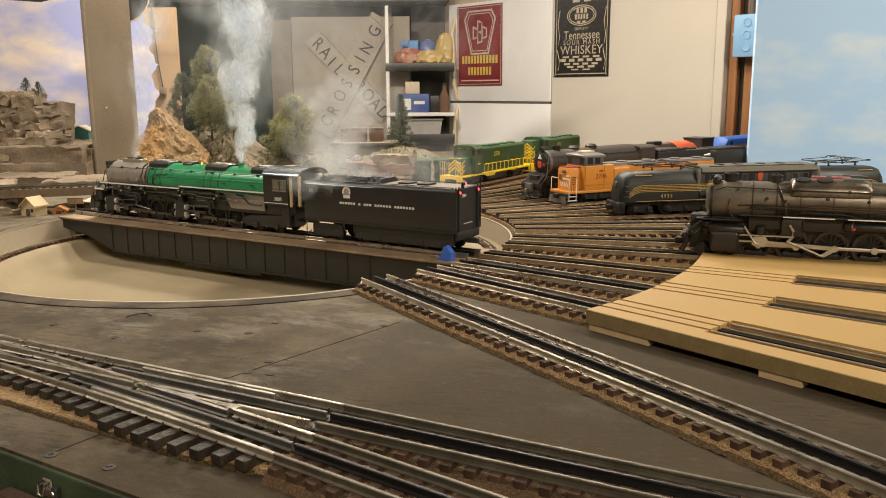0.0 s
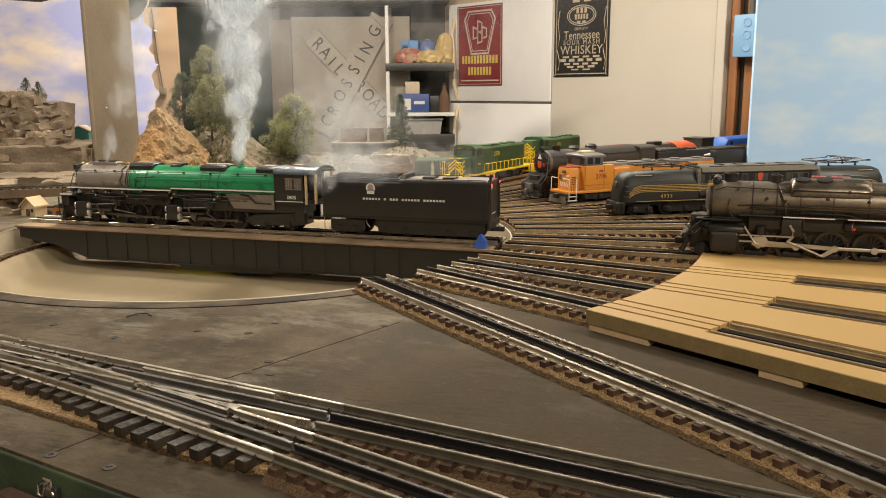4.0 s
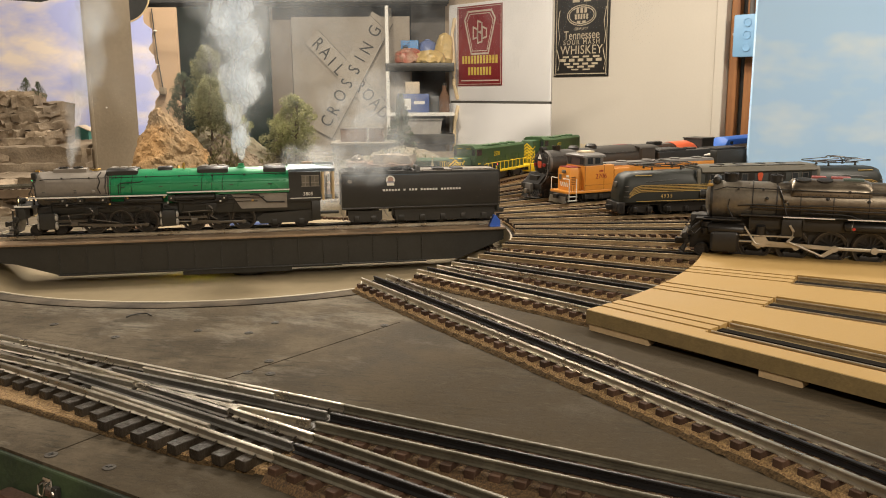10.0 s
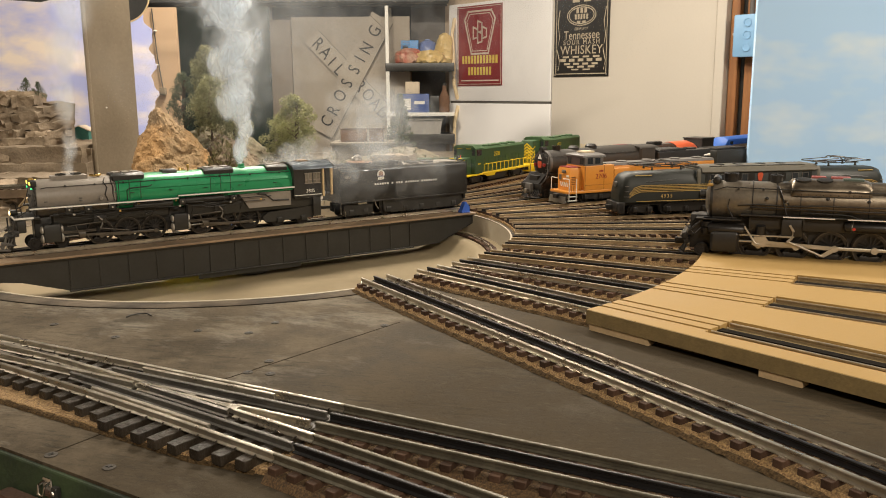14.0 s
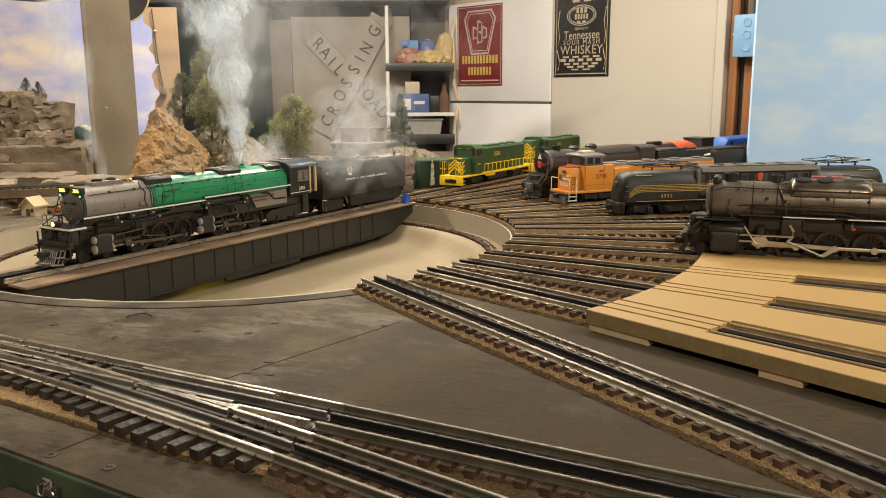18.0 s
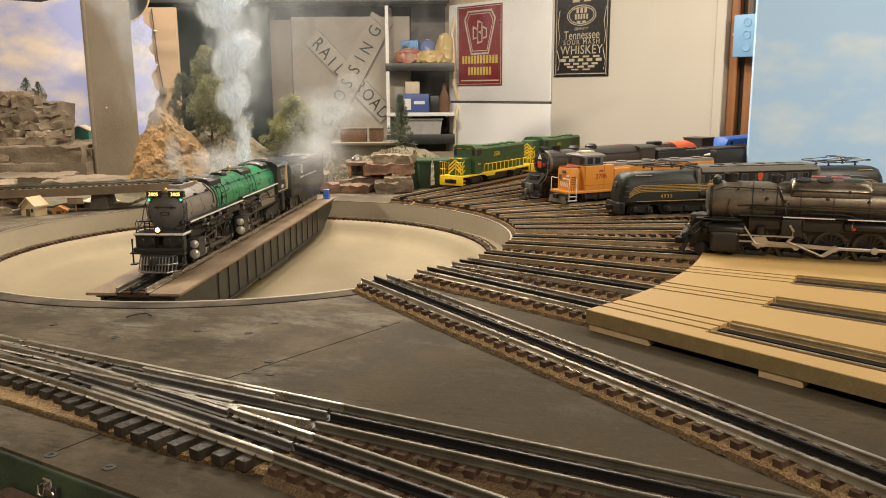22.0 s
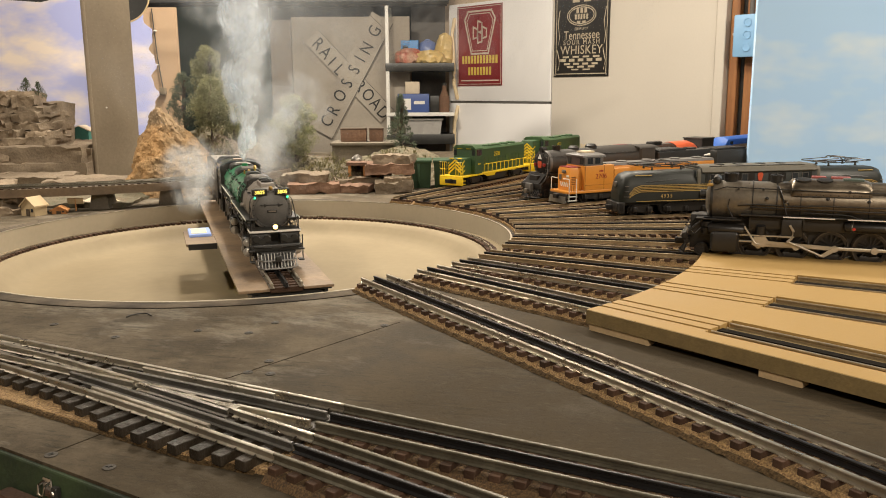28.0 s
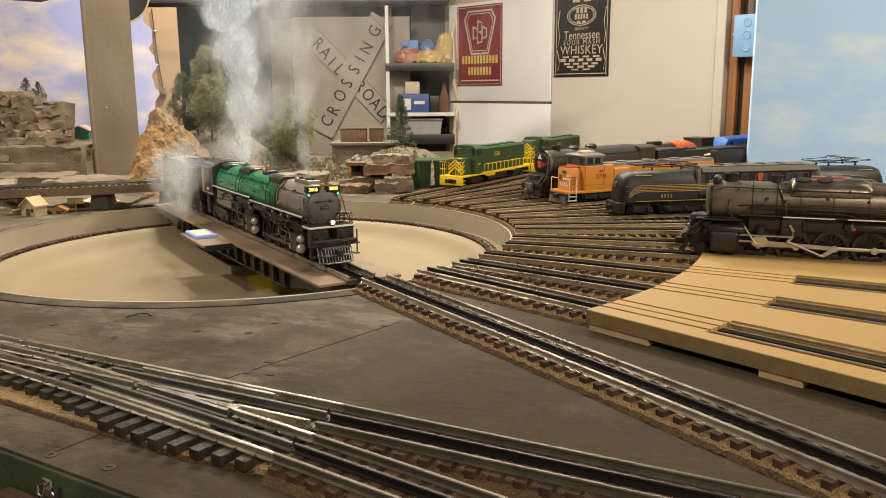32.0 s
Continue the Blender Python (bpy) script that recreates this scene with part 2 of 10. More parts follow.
def thing(name, label, category, m=None, shape=None, material=None, group="", kind="", smooth=35):
    ob = new(name, meshed(name, shape, material, smooth) if shape else None)
    if m is not None:
        ob.matrix_world = m
    return tagged(ob, label, category, group, kind)


def structure(name, shape, material, label="", smooth=35):
    return thing(name, label, "", None, shape, material, kind="structure", smooth=smooth)


def lettering(name, text, size, m, material, parent, align="CENTER", spacing=1.0, depth=0.0002, squeeze=1.0):
    cu = bpy.data.curves.new(name, "FONT")
    cu.body, cu.size, cu.align_x, cu.align_y, cu.space_character, cu.extrude, cu.resolution_u = text, size, align, "CENTER", spacing, depth, 3
    tmp = new("lettering_tmp", cu)
    me = bpy.data.meshes.new_from_object(tmp.evaluated_get(bpy.context.evaluated_depsgraph_get()))
    bpy.data.objects.remove(tmp)
    bpy.data.curves.remove(cu)
    me.transform(m @ Matrix.Diagonal((squeeze, 1, 1, 1)))
    me.materials.clear()
    me.materials.append(material)
    ob = new(name, me)
    ob.parent = parent
    return ob


def circle_at(r, a, z=0.0):
    a = radians(a)
    return (CX + r * math.cos(a), CY + r * math.sin(a), z)


# ---- the room ----
s = Shape().box(-4.2, 4.2, 5.6, 5.75, -0.95, 1.5)
structure("wall_north", s, M_WALL)
structure("wall_south", Shape().box(-4.2, 4.2, -3.15, -3.0, -0.95, 1.5), M_WALL)
structure("wall_west", Shape().box(-4.35, -4.2, -3.15, 5.75, -0.95, 1.5), M_WALL)
structure("wall_east", Shape().box(4.2, 4.35, -3.15, 5.75, -0.95, 1.5), M_WALL)
structure("ceiling", Shape().box(-4.35, 4.35, -3.15, 5.75, 1.5, 1.6), M_CEIL)
structure("floor", Shape().box(-4.35, 4.35, -3.15, 5.75, -1.0, -0.95), M_FLOOR)

# ---- the layout's table with the round pit sunk into it ----
EDGE_A, EDGE_B = (-0.95, 0.913), (0.75, -0.11)
N = 96
rim_pts = [circle_at(RIM + 0.012, 360 * i / N) for i in range(N)]
outer = []
for i in range(N):
    a = radians(360 * i / N)
    d = Vector((math.cos(a), math.sin(a)))
    best = 9.0
    poly = [EDGE_A, EDGE_B, (2.6, -0.11), (2.6, 3.2), (-2.6, 3.2), (-2.6, 0.913)]
    for p, q in zip(poly, poly[1:] + poly[:1]):
        e = Vector((q[0] - p[0], q[1] - p[1]))
        w = Vector((p[0] - CX, p[1] - CY))
        den = d.x * e.y - d.y * e.x
        if abs(den) > 1e-9:
            t = (w.x * e.y - w.y * e.x) / den
            u = (w.x * d.y - w.y * d.x) / den
            if t > 0 and -1e-6 <= u <= 1 + 1e-6:
                best = min(best, t)
    outer.append((CX + d.x * best, CY + d.y * best, 0.0))
s = Shape()
s.loft([[(p[0], p[1], -0.018) for p in rim_pts], rim_pts, outer, [(p[0], p[1], -0.018) for p in outer], [(p[0], p[1], -0.018) for p in rim_pts]], caps=False)
table = structure("table_top", s, M_TABLE, "dark brown painted plywood layout table with screws and joints", smooth=20)

# the pit: rim ring, wall, ledge for the ring rail, dished floor
s = Shape().lathe([(RIM + 0.0030, -0.004), (RIM + 0.0030, 0.0006), (RIM + 0.0036, 0.0010), (RIM + 0.0225, 0.0012), (RIM + 0.0248, 0.0007), (RIM + 0.0252, -0.003), (RIM + 0.004, -0.017)], at=(CX, CY, 0), n=128)
s.f = [f for f in s.f if len(f) == 4]
structure("rim_ring", s, M_RIM, "worn dark brown ring round the pit")
# solid dark ring drawn for the line of shade at the rim's outer edge
s = Shape().lathe([(RIM + 0.0253, -0.004), (RIM + 0.0253, 0.0004), (RIM + 0.0268, 0.0005), (RIM + 0.0274, -0.004)], at=(CX, CY, 0), n=128)
s.f = [f for f in s.f if len(f) == 4]
s.v = [tuple(Vector(q) + noise.noise_vector(Vector(q) * 30) * 0.0004) for q in s.v]
structure("rim_gap", s, M_RIMEDGE, "thin dark ring for the contact shade round the rim")
s = Shape().lathe([(RIM - 0.0005, 0.0004), (RIM - 0.001, -0.034), (RIM + 0.003, -0.036), (RIM + 0.0029, 0.0015), (RIM, 0.0016)], at=(CX, CY, 0), n=128)
s.f = [f for f in s.f if len(f) == 4]
structure("pit_wall", s, M_PITWALL)
s = Shape().lathe([(RIM + 0.002, -0.034), (0.386, -0.034), (0.380, -0.0352), (0.373, -0.0400), (0.363, -0.0485), (0.352, -0.0555), (0.340, -0.0590), (0.325, -0.06), (0.0, -0.06)], at=(CX, CY, 0), n=128)
s.f = [f for f in s.f if len(f) == 4]
structure("pit_floor", s, M_PITFLOOR)

# ---- tracks ----
GAUGE = 0.0345
RAIL_SECTION = [(-0.0028, 0.0), (0.0028, 0.0), (0.0028, 0.0006), (0.0008, 0.0013), (0.0006, 0.0036), (0.0015, 0.0042), (0.0015, 0.0053), (0.0010, 0.0058), (-0.0010, 0.0058), (-0.0015, 0.0053), (-0.0015, 0.0042), (-0.0006, 0.0036), (-0.0008, 0.0013), (-0.0028, 0.0006)]


def along(path, d):
    """The place and direction d metres along a path in plan."""
    for a, b in zip(path, path[1:]):
        e = math.dist(a[:2], b[:2])
        if d <= e or b is path[-1]:
            t = d / e
            return (a[0] + (b[0] - a[0]) * t, a[1] + (b[1] - a[1]) * t), math.atan2(b[1] - a[1], b[0] - a[0])
        d -= e


def shifted(path, off, z):
    out = []
    for i, p in enumerate(path):
        a, b = path[max(i - 1, 0)], path[min(i + 1, len(path) - 1)]
        d = math.hypot(b[0] - a[0], b[1] - a[1])
        out.append((p[0] - (b[1] - a[1]) / d * off, p[1] + (b[0] - a[0]) / d * off, z))
    return out


def length(path):
    return sum(math.dist(a[:2], b[:2]) for a, b in zip(path, path[1:]))


TIE_MESH = {}


def tie_mesh(w, half, z0, z1, material):
    key = (w, half, z0, z1, material.name)
    if key not in TIE_MESH:
        TIE_MESH[key] = meshed("tie", Shape().box(-w / 2, w / 2, -half, half, z0, z1, 0.0004), material, 0)
    return TIE_MESH[key]


def track(name, path, label, roadbed=True, tie_material=None, spacing=0.0162, tie_half=0.026, zbase=0.0, parts=True, dark_outer=False, group="tracks to the turntable", ends=(0.006, 0.004), bed_material=None, ragged=False, rail_material=None, plates=False):
    """A three-rail track on a cork bed: base 4 mm of cork, 5 mm ties, rails above."""
    ob = thing(name, label, "track", group=group)
    zt = RAIL - 0.0058 + zbase
    if roadbed:
        bed = [(-0.030, 0.0), (0.030, 0.0), (0.0255, zt - 0.0045), (-0.0255, zt - 0.0045)]
        part("roadbed", Shape().sweep(bed, [(p[0], p[1], zbase + 0.0002) for p in path]), bed_material or M_CORK, ob, "brown cork roadbed", 0)
        if ragged:
            # torn crumbs along the cork's near edge, its shade put into the colour
            fine = [along(path, length(path) * i / 400)[0] for i in range(401)]
            lip = Shape().sweep([(-0.0335, 0.0), (-0.0292, 0.0), (-0.0288, zt - 0.0072), (-0.0306, zt - 0.0074)], [(p[0], p[1], zbase + 0.0002) for p in fine])
            lip.v = [tuple(Vector(p) + noise.noise_vector(Vector(p) * 120) * 0.0016 + noise.noise_vector(Vector(p) * 420) * 0.0008) for p in lip.v]
            part("roadbed_lip", lip, M_CORKDARK, ob, "ragged cork edge with its shade in the colour", 0)
    for off in (-GAUGE / 2, 0.0, GAUGE / 2):
        part("rail" if off else "centre_rail", Shape().sweep(RAIL_SECTION, shifted(path, off, zt)), (rail_material or M_RAIL) if off else M_RAILDARK, ob)
    me = tie_mesh(0.0074, tie_half, zt - 0.0060, zt - 0.0002, tie_material or M_TIE)
    if plates and "plate" not in TIE_MESH:
        TIE_MESH["plate"] = meshed("tie_plate", Shape().box(-0.0030, 0.0030, -0.0046, 0.0046, -0.0003, 0.0004).box(-0.0020, -0.0010, 0.0028, 0.0040, 0.0003, 0.0014).box(0.0010, 0.0020, -0.0040, -0.0028, 0.0003, 0.0014), M_RAIL, 0)
    d, joined = ends[0], Shape()
    while d < length(path) - ends[1]:
        (x, y), a = along(path, d)
        m = Matrix.Translation((x, y, 0)) @ Matrix.Rotation(a + random.uniform(-0.02, 0.02), 4, "Z")
        if parts:
            t = new("tie", me)
            t.parent, t.matrix_local = ob, m @ Matrix.Translation((0, random.uniform(-0.0008, 0.0008), 0))
            for off in (-GAUGE / 2, GAUGE / 2) if plates else ():
                t = new("tie_plate", TIE_MESH["plate"])
                t.parent, t.matrix_local = ob, m @ Matrix.Translation((0, off, zt))
        else:
            joined.box(-0.0037, 0.0037, -tie_half, tie_half, zt - 0.006, zt - 0.0002, 0, m)
        d += spacing
    if not parts:
        tagged(part("tie_strip", joined, tie_material or M_TIE, ob, "row of brown wooden ties", 0), kind="stuff")
    return ob


def straight(a, b, n=12):
    return [(a[0] + (b[0] - a[0]) * i / n, a[1] + (b[1] - a[1]) * i / n) for i in range(n + 1)]


ANGLES = [-57.1, -46.6, -38.5, -30.4, -19.9, -12.6, -3.5] + [2.0 + 8.0 * k for k in range(8)]
for k, a in enumerate(ANGLES):
    far = 1.34 if a < 28 else 1.7
    track("radial_track", straight(circle_at(RIM + 0.008, a), circle_at(far, a)), "straight three-rail track on cork roadbed leading to the turntable", parts=k < 6, ragged=k < 3, rail_material=M_RAILLIT if k > 2 else None, plates=k < 2)

# ---- the ring rail on the pit's ledge ----
ring = thing("ring_rail", "single round rail on short dark ties along the pit wall", "track")
s = Shape().lathe([(0.4035, -0.0300), (0.4035, -0.0272), (0.4055, -0.0272), (0.4055, -0.0300)], at=(CX, CY, 0), n=160)
s.f = [f for f in s.f if len(f) == 4]
part("rail", s, M_RAIL, ring)
me = meshed("tie", Shape().box(-0.008, 0.010, -0.0032, 0.0032, -0.0345, -0.0298, 0.0004), M_TIE, 0)
for i in range(230):
    a = 360 * i / 230
    t = new("tie", me)
    t.parent = ring
    t.matrix_local = Matrix.Translation(circle_at(0.4045, a)) @ Matrix.Rotation(radians(a), 4, "Z")
# ---- the turntable's bridge: two plate girders, deck, walkways, three rails, a lit control panel ----
M_SCREEN = glow("lit_blue_panel", (0.30, 0.42, 0.80), 0.25)
M_SCREENY = glow("lit_yellow_panel", (0.80, 0.74, 0.52), 0.25)
M_LEDY = glow("yellow_led", (1.0, 0.80, 0.06), 120.0)
bridge = thing("turntable_bridge", "black plate-girder turntable bridge with brown walkways and three rails", "turntable", pose(CX, CY, 0))
for side in (1, -1):
    # the girder under the shelf's side is shallower and set further in
    y, low = (0.047, 1.0) if side > 0 else (-0.038, 0.58)
    out = [(-0.422, 0.0055), (-0.422, -0.012), (-0.345, -0.042), (-0.15, -0.043), (-0.15, -0.0455), (-0.07, -0.0455), (-0.07, -0.0505), (0.10, -0.0505), (0.10, -0.043), (0.285, -0.042), (0.345, -0.023), (0.422, -0.012), (0.422, 0.0055)]
    out = [(a, b if b > 0 else b * low) for a, b in out]
    part("girder", Shape().prism(out, y - 0.002, y + 0.002), M_BLACK, bridge, "black plate girder")
    part("flange", Shape().box(-0.423, 0.423, y - 0.0065, y + 0.0065, 0.0035, 0.0056, 0.0004), M_BLACK, bridge)
    part("flange", Shape().box(-0.29, 0.285, y - 0.0055, y + 0.0055, -0.0435 * low, -0.0435 * low + 0.002, 0.0004), M_BLACK, bridge)
    deep = 0.0006 if side > 0 else 0.003
    me = meshed("stiffener", Shape().box(-0.001, 0.001, -deep, deep, -0.0415 * low, 0.0035, 0.0003), M_BLACK, 0)
    for i in range(15):
        x = -0.283 + i * 0.0404
        if x < 0.286:
            part("stiffener", me, None, bridge).matrix_local = pose(x, y + side * (0.0022 + deep), 0)
    part("walkway", Shape().box(-0.425, 0.425, min(side * 0.0195, side * 0.0560), max(side * 0.0195, side * 0.0560), 0.0058, 0.0090, 0.0006), M_DECK, bridge, "brown walkway board")
    for end in (-1, 1):
        part("bogie_wheel", Shape().lathe([(0.003, -0.002), (0.010, -0.002), (0.0105, 0.0), (0.010, 0.002), (0.003, 0.002)], "x", (end * 0.4045, side * 0.028, -0.0168)), M_BLACK, bridge)
part("deck_beam", Shape().box(-0.418, 0.418, -0.0355, 0.043, -0.004, 0.0033), M_BLACK, bridge)
part("centre_bearing", Shape().lathe([(0.03, -0.0598), (0.03, -0.045), (0.02, -0.04), (0.02, -0.004)]), M_BLACK, bridge)
for off in (-GAUGE / 2, 0, GAUGE / 2):
    part("rail" if off else "centre_rail", Shape().sweep(RAIL_SECTION, [(-0.427, off, RAIL - 0.0058), (0.427, off, RAIL - 0.0058)]), M_RAIL if off else M_RAILDARK, bridge)
me = meshed("tie", Shape().box(-0.003, 0.003, -0.0192, 0.0192, 0.0034, 0.0096, 0.0004), M_TIE, 0)
for i in range(62):
    part("tie", me, None, bridge).matrix_local = pose(-0.4205 + i * 0.01378, 0, 0)
# the shelf with the lit panel, and a yellow lamp under it
part("shelf", Shape().box(-0.035, 0.094, -0.101, -0.0562, 0.0048, 0.0090, 0.0006), M_DECK, bridge, "dark side shelf")
part("shelf_fascia", Shape().box(0.0945, 0.0960, -0.098, -0.0562, 0.0, 0.0086), M_BLACK, bridge)
p = part("panel_box", Shape().box(-0.032, 0.034, -0.094, -0.060, 0.0092, 0.0135, 0.001), M_SCREEN, bridge, "control panel glowing blue and white")
part("panel_face", Shape().box(-0.022, 0.026, -0.090, -0.066, 0.01355, 0.0145, 0.0003), M_SCREENY, p)
part("led_lamp", Shape().lathe([(0.0005, -0.003), (0.0026, -0.002), (0.003, 0.0), (0.003, 0.003)], "z", (0.088, -0.0325, -0.0215)), M_LEDY, bridge, "yellow lamp under the walkway")

# a blue plastic clamp on the walkway beside the tender
M_CLAMP = mat("blue_clamp_plastic", (0.045, 0.13, 0.55), 0.35, 0, 0.1, 80)
clamp = thing("clamp", "small blue plastic wedge clamp on the walkway", "clamp", pose(CX, CY, 0))
s = Shape().prism([(-0.3985, 0.0092), (-0.4165, 0.0092), (-0.4165, 0.0195), (-0.4085, 0.0290), (-0.4062, 0.0282), (-0.3985, 0.0115)], 0.036, 0.047)
part("wedge", s, M_CLAMP, clamp)
part("foot", Shape().box(-0.4170, -0.3980, 0.0345, 0.0485, 0.0091, 0.0108, 0.0006), M_CLAMP, clamp)
part("screw", Shape().cyl((-0.391, 0.040, 0.0125), (-0.382, 0.040, 0.0125), 0.0016), M_STEEL, clamp)

# ---- railway model kit ----
M_TREAD = mat("blackened_wheel", (0.035, 0.032, 0.03), 0.45, 0.5, 0.3, 60)
M_TYRE = mat("steel_tyre", (0.045, 0.040, 0.036), 0.35, 0.7, 0.2, 80)
M_GLASS = mat("dark_cab_glass", (0.03, 0.035, 0.04), 0.08, 0, 0.05, 20)
M_PIPE = mat("black_pipe", (0.027, 0.025, 0.022), 0.45, 0.2, 0.2, 60)


def wheel_parts(parent, x, y, r, rail, side, spokes=0, tyre=None):
    """One wheel on its rail: rim, flange, hub and spokes."""
    z = rail + r
    s = Shape()
    w = 0.0022
    prof = [(r * 0.80, -w), (r, -w), (r, w * 0.6), (r * 1.07, w * 0.7), (r * 1.07, w * 1.2), (r * 0.80, w * 1.2)]
    if spokes:
        prof = prof + [prof[0]]
        s.lathe([(p, side * -q) for p, q in prof], "y", (x, y, z), 28)
        s.f = [f for f in s.f if len(f) == 4]
        wh = part("wheel", s, tyre or M_TYRE, parent)
        t = Shape()
        for i in range(spokes):
            a = 2 * math.pi * i / spokes
            t.box(r * 0.14, r * 0.84, -0.0009, 0.0009, -0.0007, 0.0007, 0, Matrix.Translation((x, y, z)) @ Matrix.Rotation(a, 4, "Y"))
        t.lathe([(r * 0.0, -0.0025), (r * 0.2, -0.0025), (r * 0.2, 0.0025), (r * 0.0, 0.0025)], "y", (x, y, z), 12)
        t.box(-r * 0.5, r * 0.5, -0.0012, 0.0012, -r * 0.79, -r * 0.45, 0.0004, Matrix.Translation((x, y, z)))
        part("spokes", t, M_TREAD, wh)
        ring = Shape().lathe([(r * 0.955, side * w * 1.0), (r * 0.985, side * w * 1.0), (r * 0.985, side * w * 1.12), (r * 0.955, side * w * 1.12), (r * 0.955, side * w * 1.0)], "y", (x, y, z), 32)
        ring.f = [f for f in ring.f if len(f) == 4]
        part("tyre_edge", ring, M_ROD, wh, "worn bright tyre edge")
    else:
        prof = [(0.0, -w * 0.6), (r * 0.3, -w * 0.8), (r * 0.32, -w * 0.3), (r * 0.75, -w * 0.3)] + prof
        s.lathe([(p, side * -q) for p, q in prof], "y", (x, y, z), 20)
        wh = part("wheel", s, tyre or M_TREAD, parent)
    return wh


def pipe(parent, pts, r=0.0008, material=None, name="pipe"):
    return part(name, Shape().tube(pts, r, 6), material or M_PIPE, parent)


def letter_bars(parent, name, words, x0, x1, z, hgt, y, material, facing=1):
    """Lettering too small to read: an upright bar for each letter, words apart."""
    total = sum(words) + 0.9 * (len(words) - 1)
    step = (x1 - x0) / total
    s, x = Shape(), x0
    for n in words:
        for i in range(n):
            a, b = x + step * 0.12, x + step * 0.82
            lo, hi = min(a, b), max(a, b)
            s.box(lo, hi, min(y, y + facing * 0.0003), max(y, y + facing * 0.0003), z, z + hgt)
            x += step
        x += step * 0.9
    return tagged(part(name, s, material, parent, "", 0), kind="stuff")


# ---- the green articulated locomotive ----
locomotive = thing("steam_locomotive", "green, grey and black articulated steam locomotive model on the turntable", "locomotive", pose(CX, CY, 0))
L = locomotive
BZ = 0.0868
M_LAMP = glow("warm_headlamp", (1.0, 0.66, 0.20), 5.0)
M_NUMLIT = glow("lit_number_digits", (1.0, 0.80, 0.15), 1.8)
M_GREENLAMP = glow("green_class_lamp", (0.05, 1.0, 0.3), 3.0)
M_SMDOOR = mat("graphite_door", (0.135, 0.128, 0.118), 0.5, 0.15, 0.25, 70)
M_HEAD = mat("aluminium_paint", (0.56, 0.53, 0.48), 0.32, 0.5, 0.12, 90)
sb = part("smokebox", Shape().lathe([(0.0255, 0.206), (0.0268, 0.207), (0.0268, 0.3105), (0.0262, 0.313), (0.0245, 0.3135)], "x", (0, 0, BZ), 36), M_GRAPHITE, L, "graphite grey smokebox")
door = part("smokebox_door", Shape().lathe([(0.0245, 0.3125), (0.0245, 0.3145), (0.0225, 0.3155), (0.0215, 0.3155), (0.021, 0.3165), (0.015, 0.319), (0.008, 0.3203), (0.0, 0.3206)], "x", (0, 0, BZ), 32), M_SMDOOR, sb, "dark grey round smokebox door")
s = Shape()
for i in range(22):
    a = 2 * math.pi * i / 22
    s.cyl((0.3140, 0.0233 * math.cos(a), BZ + 0.0233 * math.sin(a)), (0.3162, 0.0233 * math.cos(a), BZ + 0.0233 * math.sin(a)), 0.0009, n=6)
tagged(part("bolt_ring", s, M_PIPE, sb, "ring of black bolts", 0), kind="stuff")
s = Shape().box(0.3185, 0.3205, -0.014, 0.014, BZ + 0.0055, BZ + 0.0072, 0.0003)
s.box(0.3175, 0.321, -0.0095, -0.0075, BZ + 0.004, BZ + 0.0085, 0.0003).box(0.3175, 0.321, 0.0075, 0.0095, BZ + 0.004, BZ + 0.0085, 0.0003)
part("hinge_bar", s, M_BLACK, sb)
pl = part("number_plate", Shape().box(0.3195, 0.3212, -0.006, 0.006, BZ - 0.0035, BZ + 0.0005, 0.0003), M_BLACK, sb)
part("plate_marks", Shape().box(0.32125, 0.3215, -0.0045, 0.0045, BZ - 0.0024, BZ - 0.0008), M_STEEL, pl, "", 0)
# boiler courses in green, the firebox wider behind
part("boiler", Shape().lathe([(0.0255, 0.040), (0.0278, 0.0405), (0.0278, 0.155), (0.0270, 0.2055), (0.0250, 0.206)], "x", (0, 0, BZ), 40), M_GREEN, L, "glossy green boiler jacket")
fire = [(0.0275 * math.cos(a), BZ + 0.0278 * math.sin(a)) for a in [math.pi * i / 20 for i in range(21)]] + [(-0.0285, 0.0745), (0.0285, 0.0745)]
part("firebox", Shape().prism(fire[::-1], -0.070, 0.0405, "x"), M_GREEN, L, "glossy green firebox jacket")
for x in (0.1975, 0.170, 0.142, 0.1145, 0.087, 0.0595):
    rr = 0.0279 if x < 0.156 else 0.0279 - 0.0008 * (x - 0.155) / 0.05
    s = Shape().lathe([(rr - 0.002, x - 0.0006), (rr + 0.0002, x - 0.0006), (rr + 0.0002, x + 0.0006), (rr - 0.002, x + 0.0006)], "x", (0, 0, BZ), 40)
    part("boiler_band", s, M_GREEN, L)
for x in (0.2075, 0.2255, 0.262, 0.2985):
    part("smokebox_band", Shape().lathe([(0.025, x - 0.0005), (0.0271, x - 0.0005), (0.0271, x + 0.0005), (0.025, x + 0.0005)], "x", (0, 0, BZ), 40), M_PIPE if x < 0.21 else M_GRAPHITE, L)


def saddle(name, x0, x1, half, z0, z1, material, label=""):
    """A box that sits astride the boiler, with rounded shoulders."""
    sec = [(-half, z0), (half, z0), (half * 0.98, z1 - 0.004), (half * 0.80, z1 - 0.001), (half * 0.6, z1), (-half * 0.6, z1), (-half * 0.80, z1 - 0.001), (-half * 0.98, z1 - 0.004)]
    c = (x0 + x1) / 2
    rings = []
    for x, k in ((x0, 0.92), (x0 + 0.002, 1.0), (x1 - 0.002, 1.0), (x1, 0.92)):
        rings.append([(x, y * k, z0 + (z - z0) * (k if k == 1 else 0.95)) for y, z in sec])
    return part(name, Shape().loft(rings), material, L, label)


